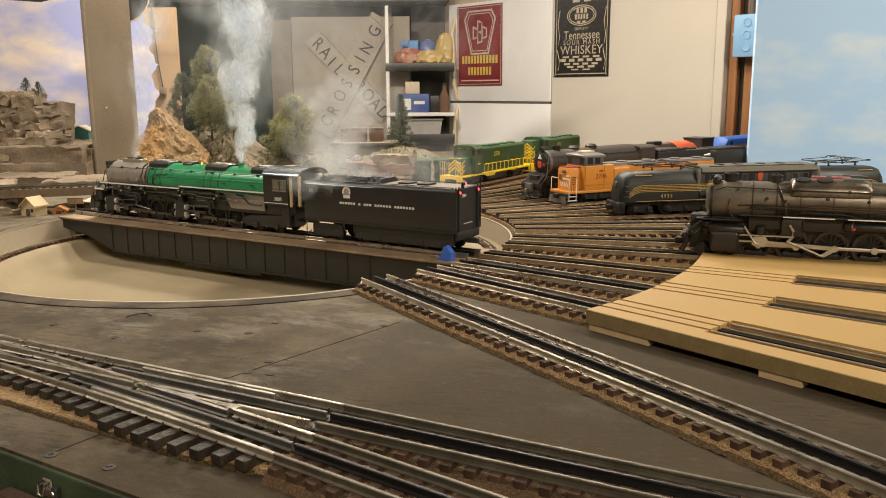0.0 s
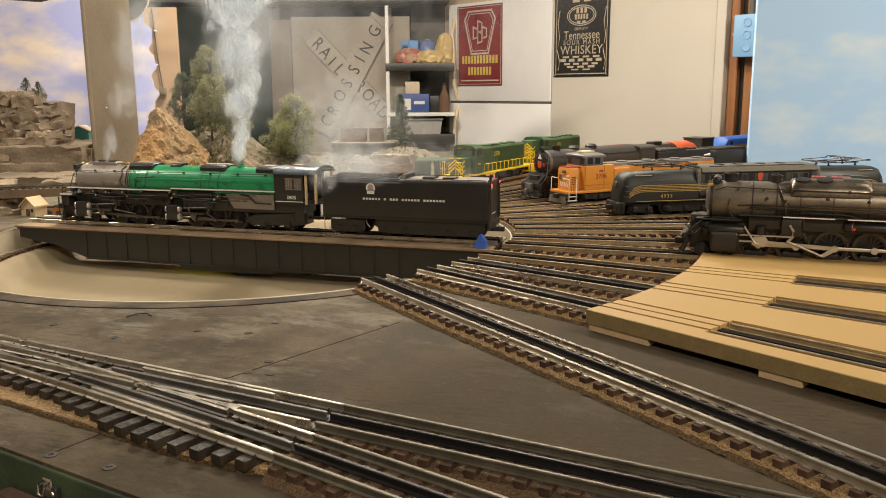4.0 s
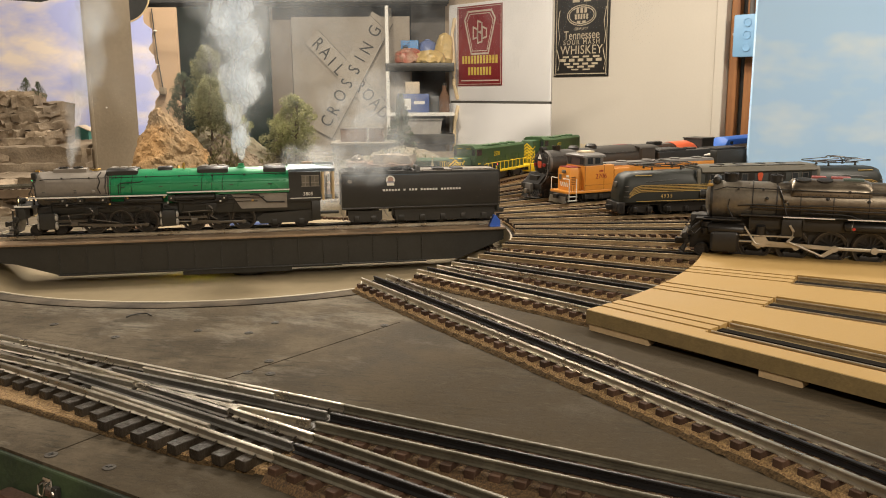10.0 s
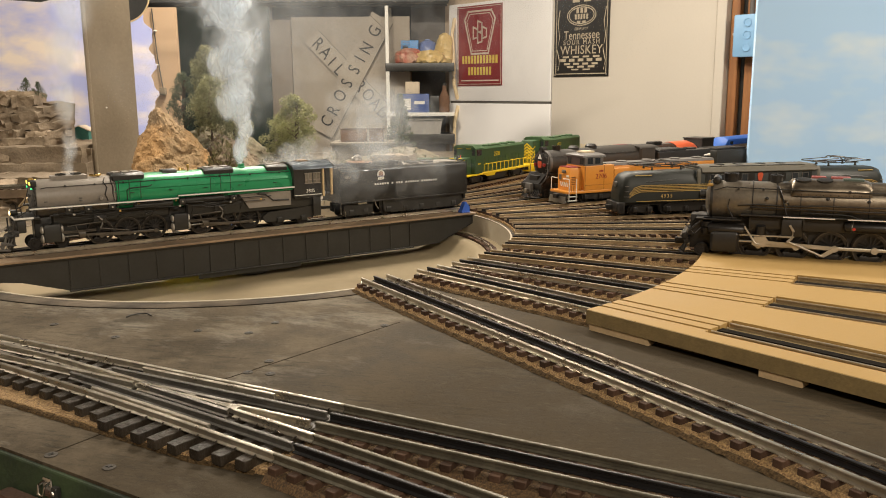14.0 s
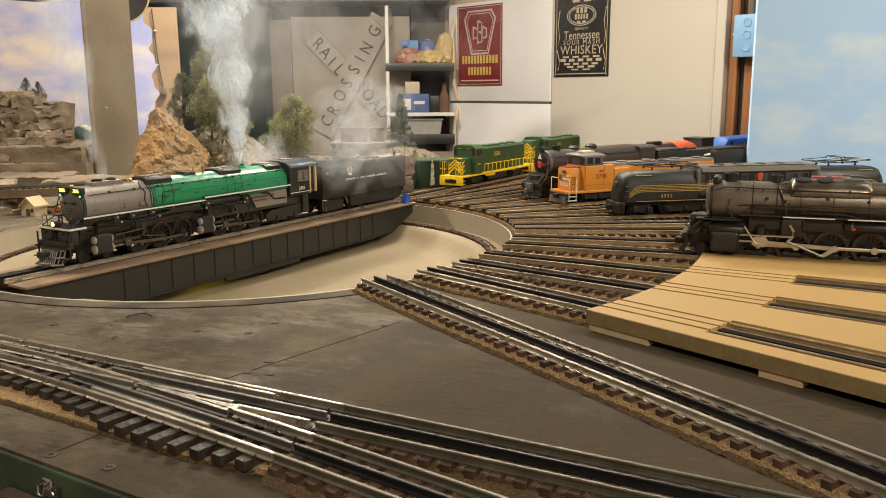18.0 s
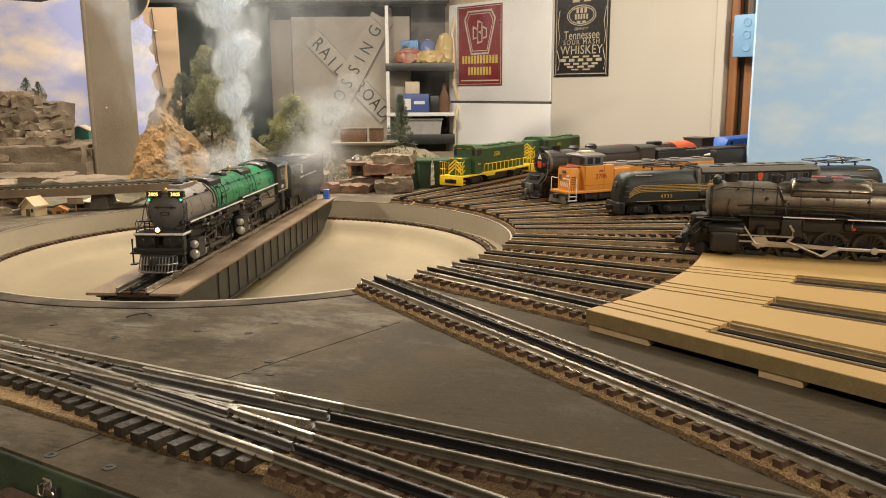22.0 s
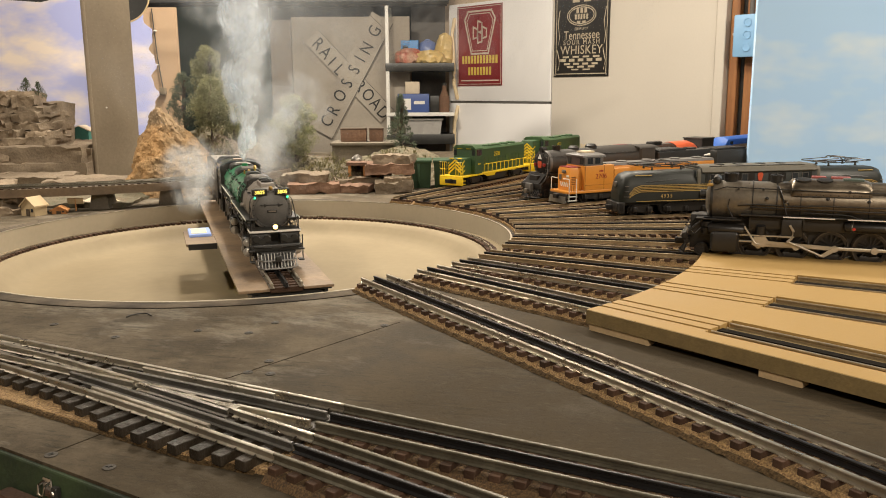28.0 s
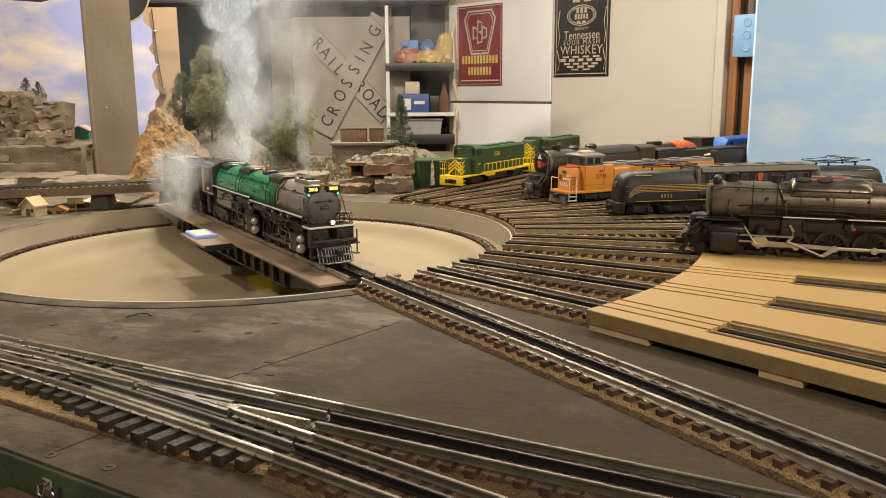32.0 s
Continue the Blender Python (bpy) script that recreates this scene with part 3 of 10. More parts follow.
d = saddle("sand_dome", 0.163, 0.210, 0.0185, BZ + 0.017, BZ + 0.0305, M_BLACK, "black boxy sand dome")
for k in range(3):
    part("hatch", Shape().box(0.1685 + k * 0.0135, 0.1785 + k * 0.0135, -0.010, 0.010, BZ + 0.0303, BZ + 0.0318, 0.0005), M_GRAPHITE, d)
saddle("dome_cover", 0.112, 0.134, 0.0105, BZ + 0.021, BZ + 0.0315, M_BLACK, "black dome cover")
d = saddle("sand_dome", 0.025, 0.073, 0.0185, BZ + 0.017, BZ + 0.0305, M_BLACK, "black boxy sand dome")
for k in range(3):
    part("hatch", Shape().box(0.0305 + k * 0.0135, 0.0405 + k * 0.0135, -0.010, 0.010, BZ + 0.0303, BZ + 0.0318, 0.0005), M_GRAPHITE, d)
d = saddle("turret_cover", -0.066, -0.030, 0.0195, BZ + 0.015, BZ + 0.0300, M_BLACK, "black turret cover")
part("hatch", Shape().box(-0.058, -0.036, -0.009, 0.009, BZ + 0.0298, BZ + 0.0312, 0.0005), M_GRAPHITE, d)
part("steam_dome", Shape().lathe([(0.0068, BZ + 0.024), (0.0068, BZ + 0.0285), (0.0058, BZ + 0.0295), (0.0046, BZ + 0.030), (0.0046, BZ + 0.0335), (0.0034, BZ + 0.0335), (0.0030, BZ + 0.031)], "z", (0.0055, 0, 0), 18), M_GREEN, L, "green smoking dome with an open top")
part("whistle", Shape().lathe([(0.0012, 0.0), (0.0012, 0.006), (0.0022, 0.0065), (0.0022, 0.011), (0.001, 0.012)], "z", (0.094, 0.006, BZ + 0.0255), 10), M_BRASS, L, "brass whistle")
part("bell", Shape().lathe([(0.0032, 0.0), (0.0027, 0.0015), (0.002, 0.0042), (0.0008, 0.0055)], "z", (0.104, -0.004, BZ + 0.0275), 14), M_BRASS, L, "brass bell")
part("pop_valve", Shape().lathe([(0.0014, 0), (0.0014, 0.004), (0.0009, 0.006)], "z", (0.098, -0.010, BZ + 0.025), 8), M_BRASS, L)
# double stack in its casing
st = part("stack_casing", Shape().loft([[(0.2405, -0.009, BZ + 0.020), (0.2915, -0.009, BZ + 0.020), (0.2915, 0.009, BZ + 0.020), (0.2405, 0.009, BZ + 0.020)], [(0.2415, -0.0085, BZ + 0.0305), (0.2895, -0.0085, BZ + 0.0305), (0.2895, 0.0085, BZ + 0.0305), (0.2415, 0.0085, BZ + 0.0305)], [(0.2425, -0.0075, BZ + 0.0312), (0.2885, -0.0075, BZ + 0.0312), (0.2885, 0.0075, BZ + 0.0312), (0.2425, 0.0075, BZ + 0.0312)]]), M_GRAPHITE, L, "grey double smokestack casing")
for x in (0.255, 0.276):
    s = Shape().lathe([(0.0072, BZ + 0.0305), (0.0075, BZ + 0.0335), (0.0058, BZ + 0.0335), (0.0055, BZ + 0.0315), (0.0, BZ + 0.0314)], "z", (x, 0, 0), 20)
    part("stack", s, M_BLACK, st)
part("feedwater_pipe", Shape().tube([(0.236, 0.0, BZ + 0.029), (0.232, 0.006, BZ + 0.0285), (0.226, 0.006, BZ + 0.0285), (0.222, 0.0, BZ + 0.029)], 0.0018), M_BRASS, L, "brass pipe loop")
for side in (1, -1):
    # running boards with white edges
    for x0, x1, z in ((0.119, 0.3245, 0.0768), (-0.071, 0.119, 0.0806)):
        rb = part("running_board", Shape().box(x0, x1, min(side * 0.019, side * 0.0338), max(side * 0.019, side * 0.0338), z - 0.0018, z, 0.0003), M_BLACK, L, "black running board")
        part("white_edge", Shape().box(x0, x1, min(side * 0.0337, side * 0.0343), max(side * 0.0337, side * 0.0343), z - 0.0019, z + 0.0001), M_WHITE, rb, "white painted edge", 0)
    # handrail with stanchions
    pts = [(-0.066, side * 0.0243, BZ + 0.0185), (0.20, side * 0.0243, BZ + 0.0175), (0.30, side * 0.0235, BZ + 0.0168), (0.312, side * 0.020, BZ + 0.0145)]
    hr = pipe(L, pts, 0.0006, name="handrail")
    for x in (-0.05, 0.0, 0.05, 0.1, 0.15, 0.195, 0.235, 0.275):
        part("stanchion", Shape().box(x - 0.0009, x + 0.0009, min(side * 0.0205, side * 0.0248), max(side * 0.0205, side * 0.0248), BZ + 0.0162, BZ + 0.0190, 0.0002), M_PIPE, hr, "", 0)
    # pipes down the smokebox and boiler
    for x, w in ((0.219, 0.012), (0.2105, 0.004)):
        arc = [(x + w * 0.3 * (k % 2), side * 0.0277 * math.sin(radians(a)), BZ + 0.0277 * math.cos(radians(a))) for k, a in enumerate((25, 45, 65, 85, 105))]
        pipe(L, arc, 0.0009)
    pipe(L, [(0.192, side * 0.0272, 0.0785), (0.192, side * 0.0278, 0.093), (0.188, side * 0.0272, 0.0955), (0.160, side * 0.0268, 0.0965), (0.155, side * 0.0262, 0.0985)], 0.0008)
    part("check_valve", Shape().lathe([(0.0022, 0), (0.003, 0.001), (0.003, 0.004), (0.0018, 0.005)], "y", (0.229, side * 0.0255 if side > 0 else -0.0305, 0.0835), 12), M_GRAPHITE, L)
    for x, z in ((0.302, 0.084), (0.256, 0.086), (0.256, 0.0825)):
        part("washout_plug", Shape().box(x - 0.0022, x + 0.0022, min(side * 0.0266, side * 0.0276), max(side * 0.0266, side * 0.0276), z - 0.0008, z + 0.0008, 0.0003), M_SMDOOR, L, "", 0)
    # side air tanks and piping under the boards
    part("air_tank", Shape().lathe([(0.001, 0.125), (0.0052, 0.127), (0.0052, 0.183), (0.001, 0.185)], "x", (0, side * 0.0262, 0.0685), 16), M_BLACK, L, "black air tank")
    part("air_tank", Shape().lathe([(0.001, 0.045), (0.0052, 0.047), (0.0052, 0.108), (0.001, 0.110)], "x", (0, side * 0.0262, 0.0705), 16), M_BLACK, L, "black air tank")
    pipe(L, [(0.30, side * 0.0275, 0.064), (0.262, side * 0.0285, 0.0625), (0.236, side * 0.0275, 0.066), (0.20, side * 0.0275, 0.063), (0.185, side * 0.029, 0.066), (0.12, side * 0.029, 0.063)], 0.0012)
    pipe(L, [(0.115, side * 0.030, 0.066), (0.09, side * 0.030, 0.061), (0.06, side * 0.030, 0.061), (0.03, side * 0.030, 0.066)], 0.0010)
    for x in (0.176, 0.121):
        part("side_lamp", Shape().lathe([(0.0004, 0), (0.0016, 0.001), (0.0016, 0.003)], "x", (x, side * 0.0325, 0.0725), 10), M_BRASS, L, "small brass lamp")
    # the grey firebox side below the board
    part("ashpan_side", Shape().prism([(-0.066, 0.050), (0.006, 0.050), (0.021, 0.0735), (-0.066, 0.0735)], side * 0.0265, side * 0.0285), M_GRAPHITE, L, "grey firebox side sheet")
    pipe(L, [(-0.008, side * 0.0295, 0.0725), (-0.022, side * 0.0298, 0.071), (-0.034, side * 0.0298, 0.060), (-0.062, side * 0.0298, 0.0595)], 0.0012)
    # two engine units: cylinders, drivers, rods
    for cx0, cx1, drv in ((0.286, 0.3105, (0.154, 0.193, 0.232)), (0.1065, 0.1295, (0.004, 0.043, 0.082))):
        y0, y1 = side * 0.0215, side * 0.0375
        cy = side * 0.0315
        c = part("cylinder_block", Shape().box(cx0, cx1, min(y0, y1 - side * 0.001), max(y0, y1 - side * 0.001), 0.027, 0.052, 0.002), M_BLACK, L, "black cylinder block")
        for z, r in ((0.0325, 0.0062), (0.0452, 0.0054)):
            for xx, k in ((cx1, 1), (cx0, -1)):
                part("cylinder_head", Shape().lathe([(r, xx - k * 0.0005), (r, xx + k * 0.0012), (r * 0.82, xx + k * 0.0022), (r * 0.3, xx + k * 0.0032), (0, xx + k * 0.0033)], "x", (0, cy, z), 20), M_HEAD, c, "silver cylinder head")
        for x in drv:
            wheel_parts(L, x, side * 0.0185, 0.0184, RAIL, side, 14)
        zc = 0.029
        part("side_rod", Shape().box(drv[0] - 0.004, drv[2] + 0.004, min(side * 0.0245, side * 0.026), max(side * 0.0245, side * 0.026), zc - 0.0019, zc + 0.0019, 0.0006), M_ROD, L, "steel side rod")
        for x in drv:
            part("crank_pin", Shape().lathe([(0.0033, min(side * 0.0243, side * 0.0275)), (0.0033, max(side * 0.0243, side * 0.0275))], "y", (x, 0, zc), 12), M_ROD, L)
        part("main_rod", Shape().prism([(drv[1] - 0.003, zc - 0.0022), (cx0 - 0.026, 0.0315), (cx0 - 0.026, 0.0345), (drv[1] - 0.003, zc + 0.0026)], side * 0.0268, side * 0.0282), M_ROD, L, "steel main rod")
        part("piston_rod", Shape().cyl((cx0 - 0.028, side * 0.0315, 0.033), (cx0, side * 0.0315, 0.033), 0.0012), M_STEEL, L)
        part("crosshead", Shape().box(cx0 - 0.032, cx0 - 0.022, min(side * 0.0275, side * 0.034), max(side * 0.0275, side * 0.034), 0.0305, 0.0375, 0.0008), M_ROD, L)
        for z in (0.0395, 0.0375):
            part("guide_bar", Shape().box(cx0 - 0.046, cx0, min(side * 0.029, side * 0.033), max(side * 0.029, side * 0.033), z, z + 0.0012), M_ROD, L, "", 0)
        part("valve_link", Shape().tube([(cx0 - 0.050, side * 0.031, 0.058), (cx0 - 0.055, side * 0.031, 0.052), (cx0 - 0.0555, side * 0.031, 0.046), (cx0 - 0.052, side * 0.031, 0.040)], 0.0016), M_ROD, L)
        part("eccentric_rod", Shape().cyl((cx0 - 0.052, side * 0.0325, 0.0405), (drv[1] + 0.001, side * 0.030, 0.034), 0.0011), M_ROD, L)
        part("radius_rod", Shape().cyl((cx0 - 0.053, side * 0.032, 0.050), (cx0 - 0.008, side * 0.0325, 0.0475), 0.001), M_ROD, L)
        part("valve_hanger", Shape().box(cx0 - 0.062, cx0 - 0.044, min(side * 0.027, side * 0.0295), max(side * 0.027, side * 0.0295), 0.047, 0.060, 0.0006), M_BLACK, L)
        part("combination_lever", Shape().cyl((cx0 - 0.024, side * 0.0335, 0.031), (cx0 - 0.018, side * 0.0335, 0.049), 0.0009), M_ROD, L)
    for x in (0.3235, 0.288):
        wheel_parts(L, x - 0.004, side * 0.0185, 0.0088, RAIL, side)
    for x in (-0.045, -0.088):
        wheel_parts(L, x, side * 0.0185, 0.0108, RAIL, side)
    part("trailing_truck_frame", Shape().prism([(-0.106, 0.026), (-0.022, 0.024), (-0.016, 0.034), (-0.028, 0.0405), (-0.070, 0.043), (-0.108, 0.045)], side * 0.0225, side * 0.0262), M_BLACK, L)
    for x in (-0.045, -0.088):
        part("journal_box", Shape().box(x - 0.0045, x + 0.0045, min(side * 0.026, side * 0.029), max(side * 0.026, side * 0.029), 0.0225, 0.031, 0.0008), M_BLACK, L)
    part("sand_pipe", Shape().tube([(0.150, side * 0.027, 0.074), (0.150, side * 0.030, 0.066), (0.173, side * 0.024, 0.036), (0.1735, side * 0.02, 0.022)], 0.0006, 6), M_PIPE, L)
part("frame", Shape().box(-0.115, 0.318, -0.0125, 0.0125, 0.026, 0.060, 0.001), M_BLACK, L)
part("underframe", Shape().box(0.13, 0.295, -0.0205, 0.0205, 0.049, 0.0655, 0.002), M_BLACK, L)
part("underframe", Shape().box(-0.115, 0.105, -0.0245, 0.0245, 0.044, 0.0745, 0.002), M_BLACK, L)
# front deck, pumps, headlamp and pilot
deck = part("front_deck", Shape().box(0.311, 0.3440, -0.031, 0.031, 0.0605, 0.0645, 0.0006), M_BLACK, L, "black front deck")
part("white_edge", Shape().box(0.3441, 0.3448, -0.0312, 0.0312, 0.0622, 0.0647), M_WHITE, deck, "white painted edge", 0)
for side in (1, -1):
    part("white_edge", Shape().box(0.320, 0.3447, min(side * 0.0312, side * 0.0318), max(side * 0.0312, side * 0.0318), 0.0622, 0.0647), M_WHITE, deck, "", 0)
    part("pump_shield", Shape().box(0.330, 0.3425, min(side * 0.006, side * 0.0295), max(side * 0.006, side * 0.0295), 0.043, 0.0606, 0.0015), M_BLACK, L, "black pump shield")
    pipe(L, [(0.340, side * 0.0295, 0.0645), (0.3405, side * 0.0298, 0.076), (0.3375, side * 0.0295, 0.0795), (0.3345, side * 0.0292, 0.076), (0.334, side * 0.029, 0.0645)], 0.0006, name="grab_iron")
    pipe(L, [(0.3135, side * 0.0255, 0.0775), (0.3150, side * 0.0268, 0.098), (0.3150, side * 0.0235, 0.1035)], 0.0005, name="handrail")
    part("step", Shape().box(0.343, 0.352, min(side * 0.027, side * 0.0345), max(side * 0.027, side * 0.0345), 0.0395, 0.0415, 0.0003), M_BLACK, L)
    part("step", Shape().box(0.345, 0.355, min(side * 0.0265, side * 0.0335), max(side * 0.0265, side * 0.0335), 0.0265, 0.0280, 0.0003), M_BLACK, L)
    part("step_hanger", Shape().box(0.346, 0.348, min(side * 0.0322, side * 0.0334), max(side * 0.0322, side * 0.0334), 0.027, 0.058), M_BLACK, L, "", 0)
part("bumper_beam", Shape().box(0.340, 0.3475, -0.032, 0.032, 0.0385, 0.0468, 0.0012), M_BLACK, L, "black bumper beam")
for side in (1, -1):
    for k in range(4):
        part("bumper_rivet", Shape().lathe([(0.0009, 0.3474), (0.0007, 0.3481), (0.0, 0.3483)], "x", (0, side * (0.010 + 0.006 * k), 0.0430), 8), M_PIPE, L)
    part("shield_rib", Shape().box(0.3420, 0.3436, side * 0.0290 - 0.0008, side * 0.0290 + 0.0008, 0.0470, 0.0605), M_PIPE, L, "", 0)
    part("shield_rib", Shape().box(0.3420, 0.3436, side * 0.0068 - 0.0008, side * 0.0068 + 0.0008, 0.0470, 0.0605), M_PIPE, L, "", 0)
hl = part("headlamp", Shape().lathe([(0.0005, 0.336), (0.0042, 0.3365), (0.0046, 0.344), (0.0050, 0.3455), (0.0040, 0.3458)], "x", (0, 0, 0.0690), 18), M_BLACK, L, "lit round headlamp")
part("lens", Shape().lathe([(0.0031, 0.3455), (0.0026, 0.3468), (0.0013, 0.3476), (0.0, 0.3478)], "x", (0, 0, 0.0690), 18), M_LAMP, hl, "glowing lens")
M_PILOT = mat("worn_grey_pilot_steel", (0.30, 0.29, 0.27), 0.4, 0.6, 0.3, 120)
pilot = part("pilot", Shape().loft([[(0.345, -0.024, 0.0385), (0.352, -0.019, 0.0385), (0.352, 0.019, 0.0385), (0.345, 0.024, 0.0385)], [(0.347, -0.024, 0.0360), (0.3535, -0.019, 0.0360), (0.3535, 0.019, 0.0360), (0.347, 0.024, 0.0360)]]), M_BLACK, L, "slatted steel pilot")
for zt in (0.0285, 0.0195):
    k = (0.0372 - zt) * 0.55
    part("pilot_bar", Shape().tube([(0.347 + k * 0.5, -0.0245, zt), (0.3545 + k, -0.0165, zt), (0.3545 + k, 0.0165, zt), (0.347 + k * 0.5, 0.0245, zt)], 0.0011, 6), M_PILOT, pilot)
for i in range(13):
    y = -0.0235 + i * 0.047 / 12
    x = 0.3535 - max(0, abs(y) - 0.0165) * 0.9
    part("pilot_slat", Shape().cyl((x, y, 0.0372), (x + 0.0072, y, 0.0185), 0.0008, n=6), M_PILOT, pilot)
part("pilot_back", Shape().prism([(0.3440, 0.0375), (0.3480, 0.0375), (0.3530, 0.0190), (0.3490, 0.0190)], -0.0215, 0.0215), M_BLACK, pilot, "black sheet behind the grille", 0)
cp = part("coupler", Shape().box(0.352, 0.366, -0.0028, 0.0028, 0.0295, 0.0355, 0.0008), M_BLACK, L)
part("knuckle", Shape().box(0.3655, 0.3695, -0.0042, 0.0030, 0.0285, 0.0365, 0.0008), M_BLACK, cp)
# number boards and class lamps
for side in (1, -1):
    nb = part("number_board", Shape().box(0.3115, 0.3185, side * 0.0142 - 0.0096, side * 0.0142 + 0.0096, BZ + 0.0185, BZ + 0.0268, 0.0006), M_BLACK, L, "lit yellow number board")
    part("face", Shape().box(0.3186, 0.3189, side * 0.0142 - 0.0084, side * 0.0142 + 0.0084, BZ + 0.0195, BZ + 0.0258), M_BLACK, nb, "", 0)
    lettering("digits", "3805", 0.0064, Matrix(((0, 0, 1, 0.3191), (1, 0, 0, side * 0.0142), (0, 1, 0, BZ + 0.0226), (0, 0, 0, 1))), M_NUMLIT, nb)
    cl = part("class_lamp", Shape().lathe([(0.001, 0.312), (0.0019, 0.313), (0.0019, 0.3175), (0.0015, 0.318)], "x", (0, side * 0.0205, BZ + 0.0158), 12), M_BLACK, L)
    part("lens", Shape().lathe([(0.0015, 0.3179), (0.001, 0.3187), (0.0, 0.3189)], "x", (0, side * 0.0205, BZ + 0.0158), 12), M_GREENLAMP, cl, "glowing green lens")
part("front_lamp", Shape().lathe([(0.001, 0.312), (0.0026, 0.3125), (0.0026, 0.3175), (0.0016, 0.3185), (0, 0.319)], "x", (0, 0, BZ + 0.0275), 14), M_BRASS, L)
# handrails round the smokebox front, steps, hoses and a bell between the number boards
for side in (1, -1):
    pipe(L, [(0.3165, side * 0.0262, BZ + 0.012), (0.3190, side * 0.0280, BZ + 0.002), (0.3240, side * 0.0290, BZ - 0.012), (0.3330, side * 0.0295, 0.0700), (0.3410, side * 0.0300, 0.0650)], 0.0007, name="front_handrail")
    part("deck_ladder", Shape().box(0.3165, 0.3180, side * 0.0225 - 0.0006, side * 0.0225 + 0.0006, 0.0645, 0.0760).box(0.3165, 0.3180, side * 0.0290 - 0.0006, side * 0.0290 + 0.0006, 0.0645, 0.0760).box(0.3163, 0.3182, min(side * 0.0225, side * 0.029), max(side * 0.0225, side * 0.029), 0.0680, 0.0688).box(0.3163, 0.3182, min(side * 0.0225, side * 0.029), max(side * 0.0225, side * 0.029), 0.0720, 0.0728), M_BLACK, L, "black ladder up to the running board", 0)
    for k in range(3):
        part("pump_fin", Shape().lathe([(0.0042, 0.3425), (0.0050, 0.3432), (0.0050, 0.3442), (0.0042, 0.3448), (0.0, 0.3449)], "x", (0, side * (0.0105 + 0.0065 * k), 0.0540 - 0.004 * (k % 2)), 12), M_BLACK, L)
    pipe(L, [(0.3455, side * 0.0115, 0.0400), (0.3505, side * 0.0122, 0.0360), (0.3520, side * 0.0125, 0.0280), (0.3500, side * 0.0125, 0.0240)], 0.0011, name="air_hose")
    pipe(L, [(0.3470, side * 0.030, 0.0465), (0.3505, side * 0.026, 0.0450), (0.3510, side * 0.006, 0.0440)], 0.0006, name="uncoupling_lever")
    # sand pipes, springs and brake shoes about the drivers
    for x in (0.154, 0.193, 0.232, 0.004, 0.043, 0.082):
        part("spring_hanger", Shape().prism([(x - 0.0125, 0.0545), (x - 0.006, 0.0572), (x + 0.006, 0.0572), (x + 0.0125, 0.0545), (x + 0.0115, 0.0530), (x - 0.0115, 0.0530)], side * 0.0205, side * 0.0232), M_BLACK, L)
        pipe(L, [(x + 0.012, side * 0.0245, 0.0740), (x + 0.014, side * 0.0262, 0.0560), (x + 0.0188, side * 0.0225, 0.0400), (x + 0.0192, side * 0.0200, 0.0230)], 0.0005, name="sand_pipe")
        part("brake_shoe", Shape().prism([(x - 0.0192, 0.0260), (x - 0.0178, 0.0255), (x - 0.0185, 0.0400), (x - 0.0200, 0.0395)], side * 0.0195, side * 0.0220), M_BLACK, L)
    # lubricators, injectors and piping that hang below the running boards
    for x, z, mm in ((0.2735, 0.0710, M_BLACK), (0.2480, 0.0700, M_BLACK), (0.2150, 0.0705, M_BLACK), (0.1130, 0.0705, M_BLACK), (0.0320, 0.0690, M_BLACK)):
        lb = part("lubricator", Shape().box(x - 0.0050, x + 0.0050, min(side * 0.0260, side * 0.0330), max(side * 0.0260, side * 0.0330), z - 0.0045, z + 0.0040, 0.0008), mm, L)
        part("crank", Shape().cyl((x, side * 0.0330, z), (x, side * 0.0344, z), 0.0013, n=10), M_HEAD, lb)
    for x in (0.2680, 0.2050, 0.1180, 0.0380, -0.0120):
        part("valve_handle", Shape().lathe([(0.0004, 0.0), (0.0017, 0.0004), (0.0017, 0.0012), (0.0004, 0.0016)], "y", (x, side * 0.0336, 0.0640), 10), M_BRASS if x in (0.2050, -0.0120) else M_HEAD, L, "small bright valve wheel")
    for k, (z, y) in enumerate(((0.0722, 0.0328), (0.0662, 0.0335), (0.0600, 0.0322))):
        pts = [(0.300 - 0.012 * k, side * y, z), (0.262, side * y, z - 0.001), (0.256, side * y, z - 0.004), (0.214, side * y, z - 0.004), (0.209, side * y, z), (0.140 + 0.01 * k, side * y, z)]
        pipe(L, pts, 0.0006 + 0.0002 * (k % 2))
        pipe(L, [(q[0] - 0.180, q[1], q[2] + 0.0025) for q in pts if q[0] < 0.29], 0.0006 + 0.0002 * (k % 2))
    for x in (0.024, -0.002, -0.028, -0.054):
        part("staybolt_cap", Shape().lathe([(0.0011, 0.0), (0.0009, 0.0006), (0.0, 0.0008)], "y", (x, side * 0.0285, 0.0805), 8), M_PIPE, L)
    # clamps and small fittings on the boiler side
    for x in (0.185, 0.128, 0.075, 0.020, -0.040):
        part("boiler_step", Shape().box(x - 0.0030, x + 0.0030, min(side * 0.0272, side * 0.0305), max(side * 0.0272, side * 0.0305), BZ + 0.0020, BZ + 0.0027), M_PIPE, L, "", 0)
    pipe(L, [(-0.066, side * 0.0283, BZ + 0.0080), (0.02, side * 0.0284, BZ + 0.0078), (0.10, side * 0.0284, BZ + 0.0075), (0.155, side * 0.0280, BZ + 0.0070), (0.210, side * 0.0276, BZ + 0.0050)], 0.0005, M_GREEN, "conduit")
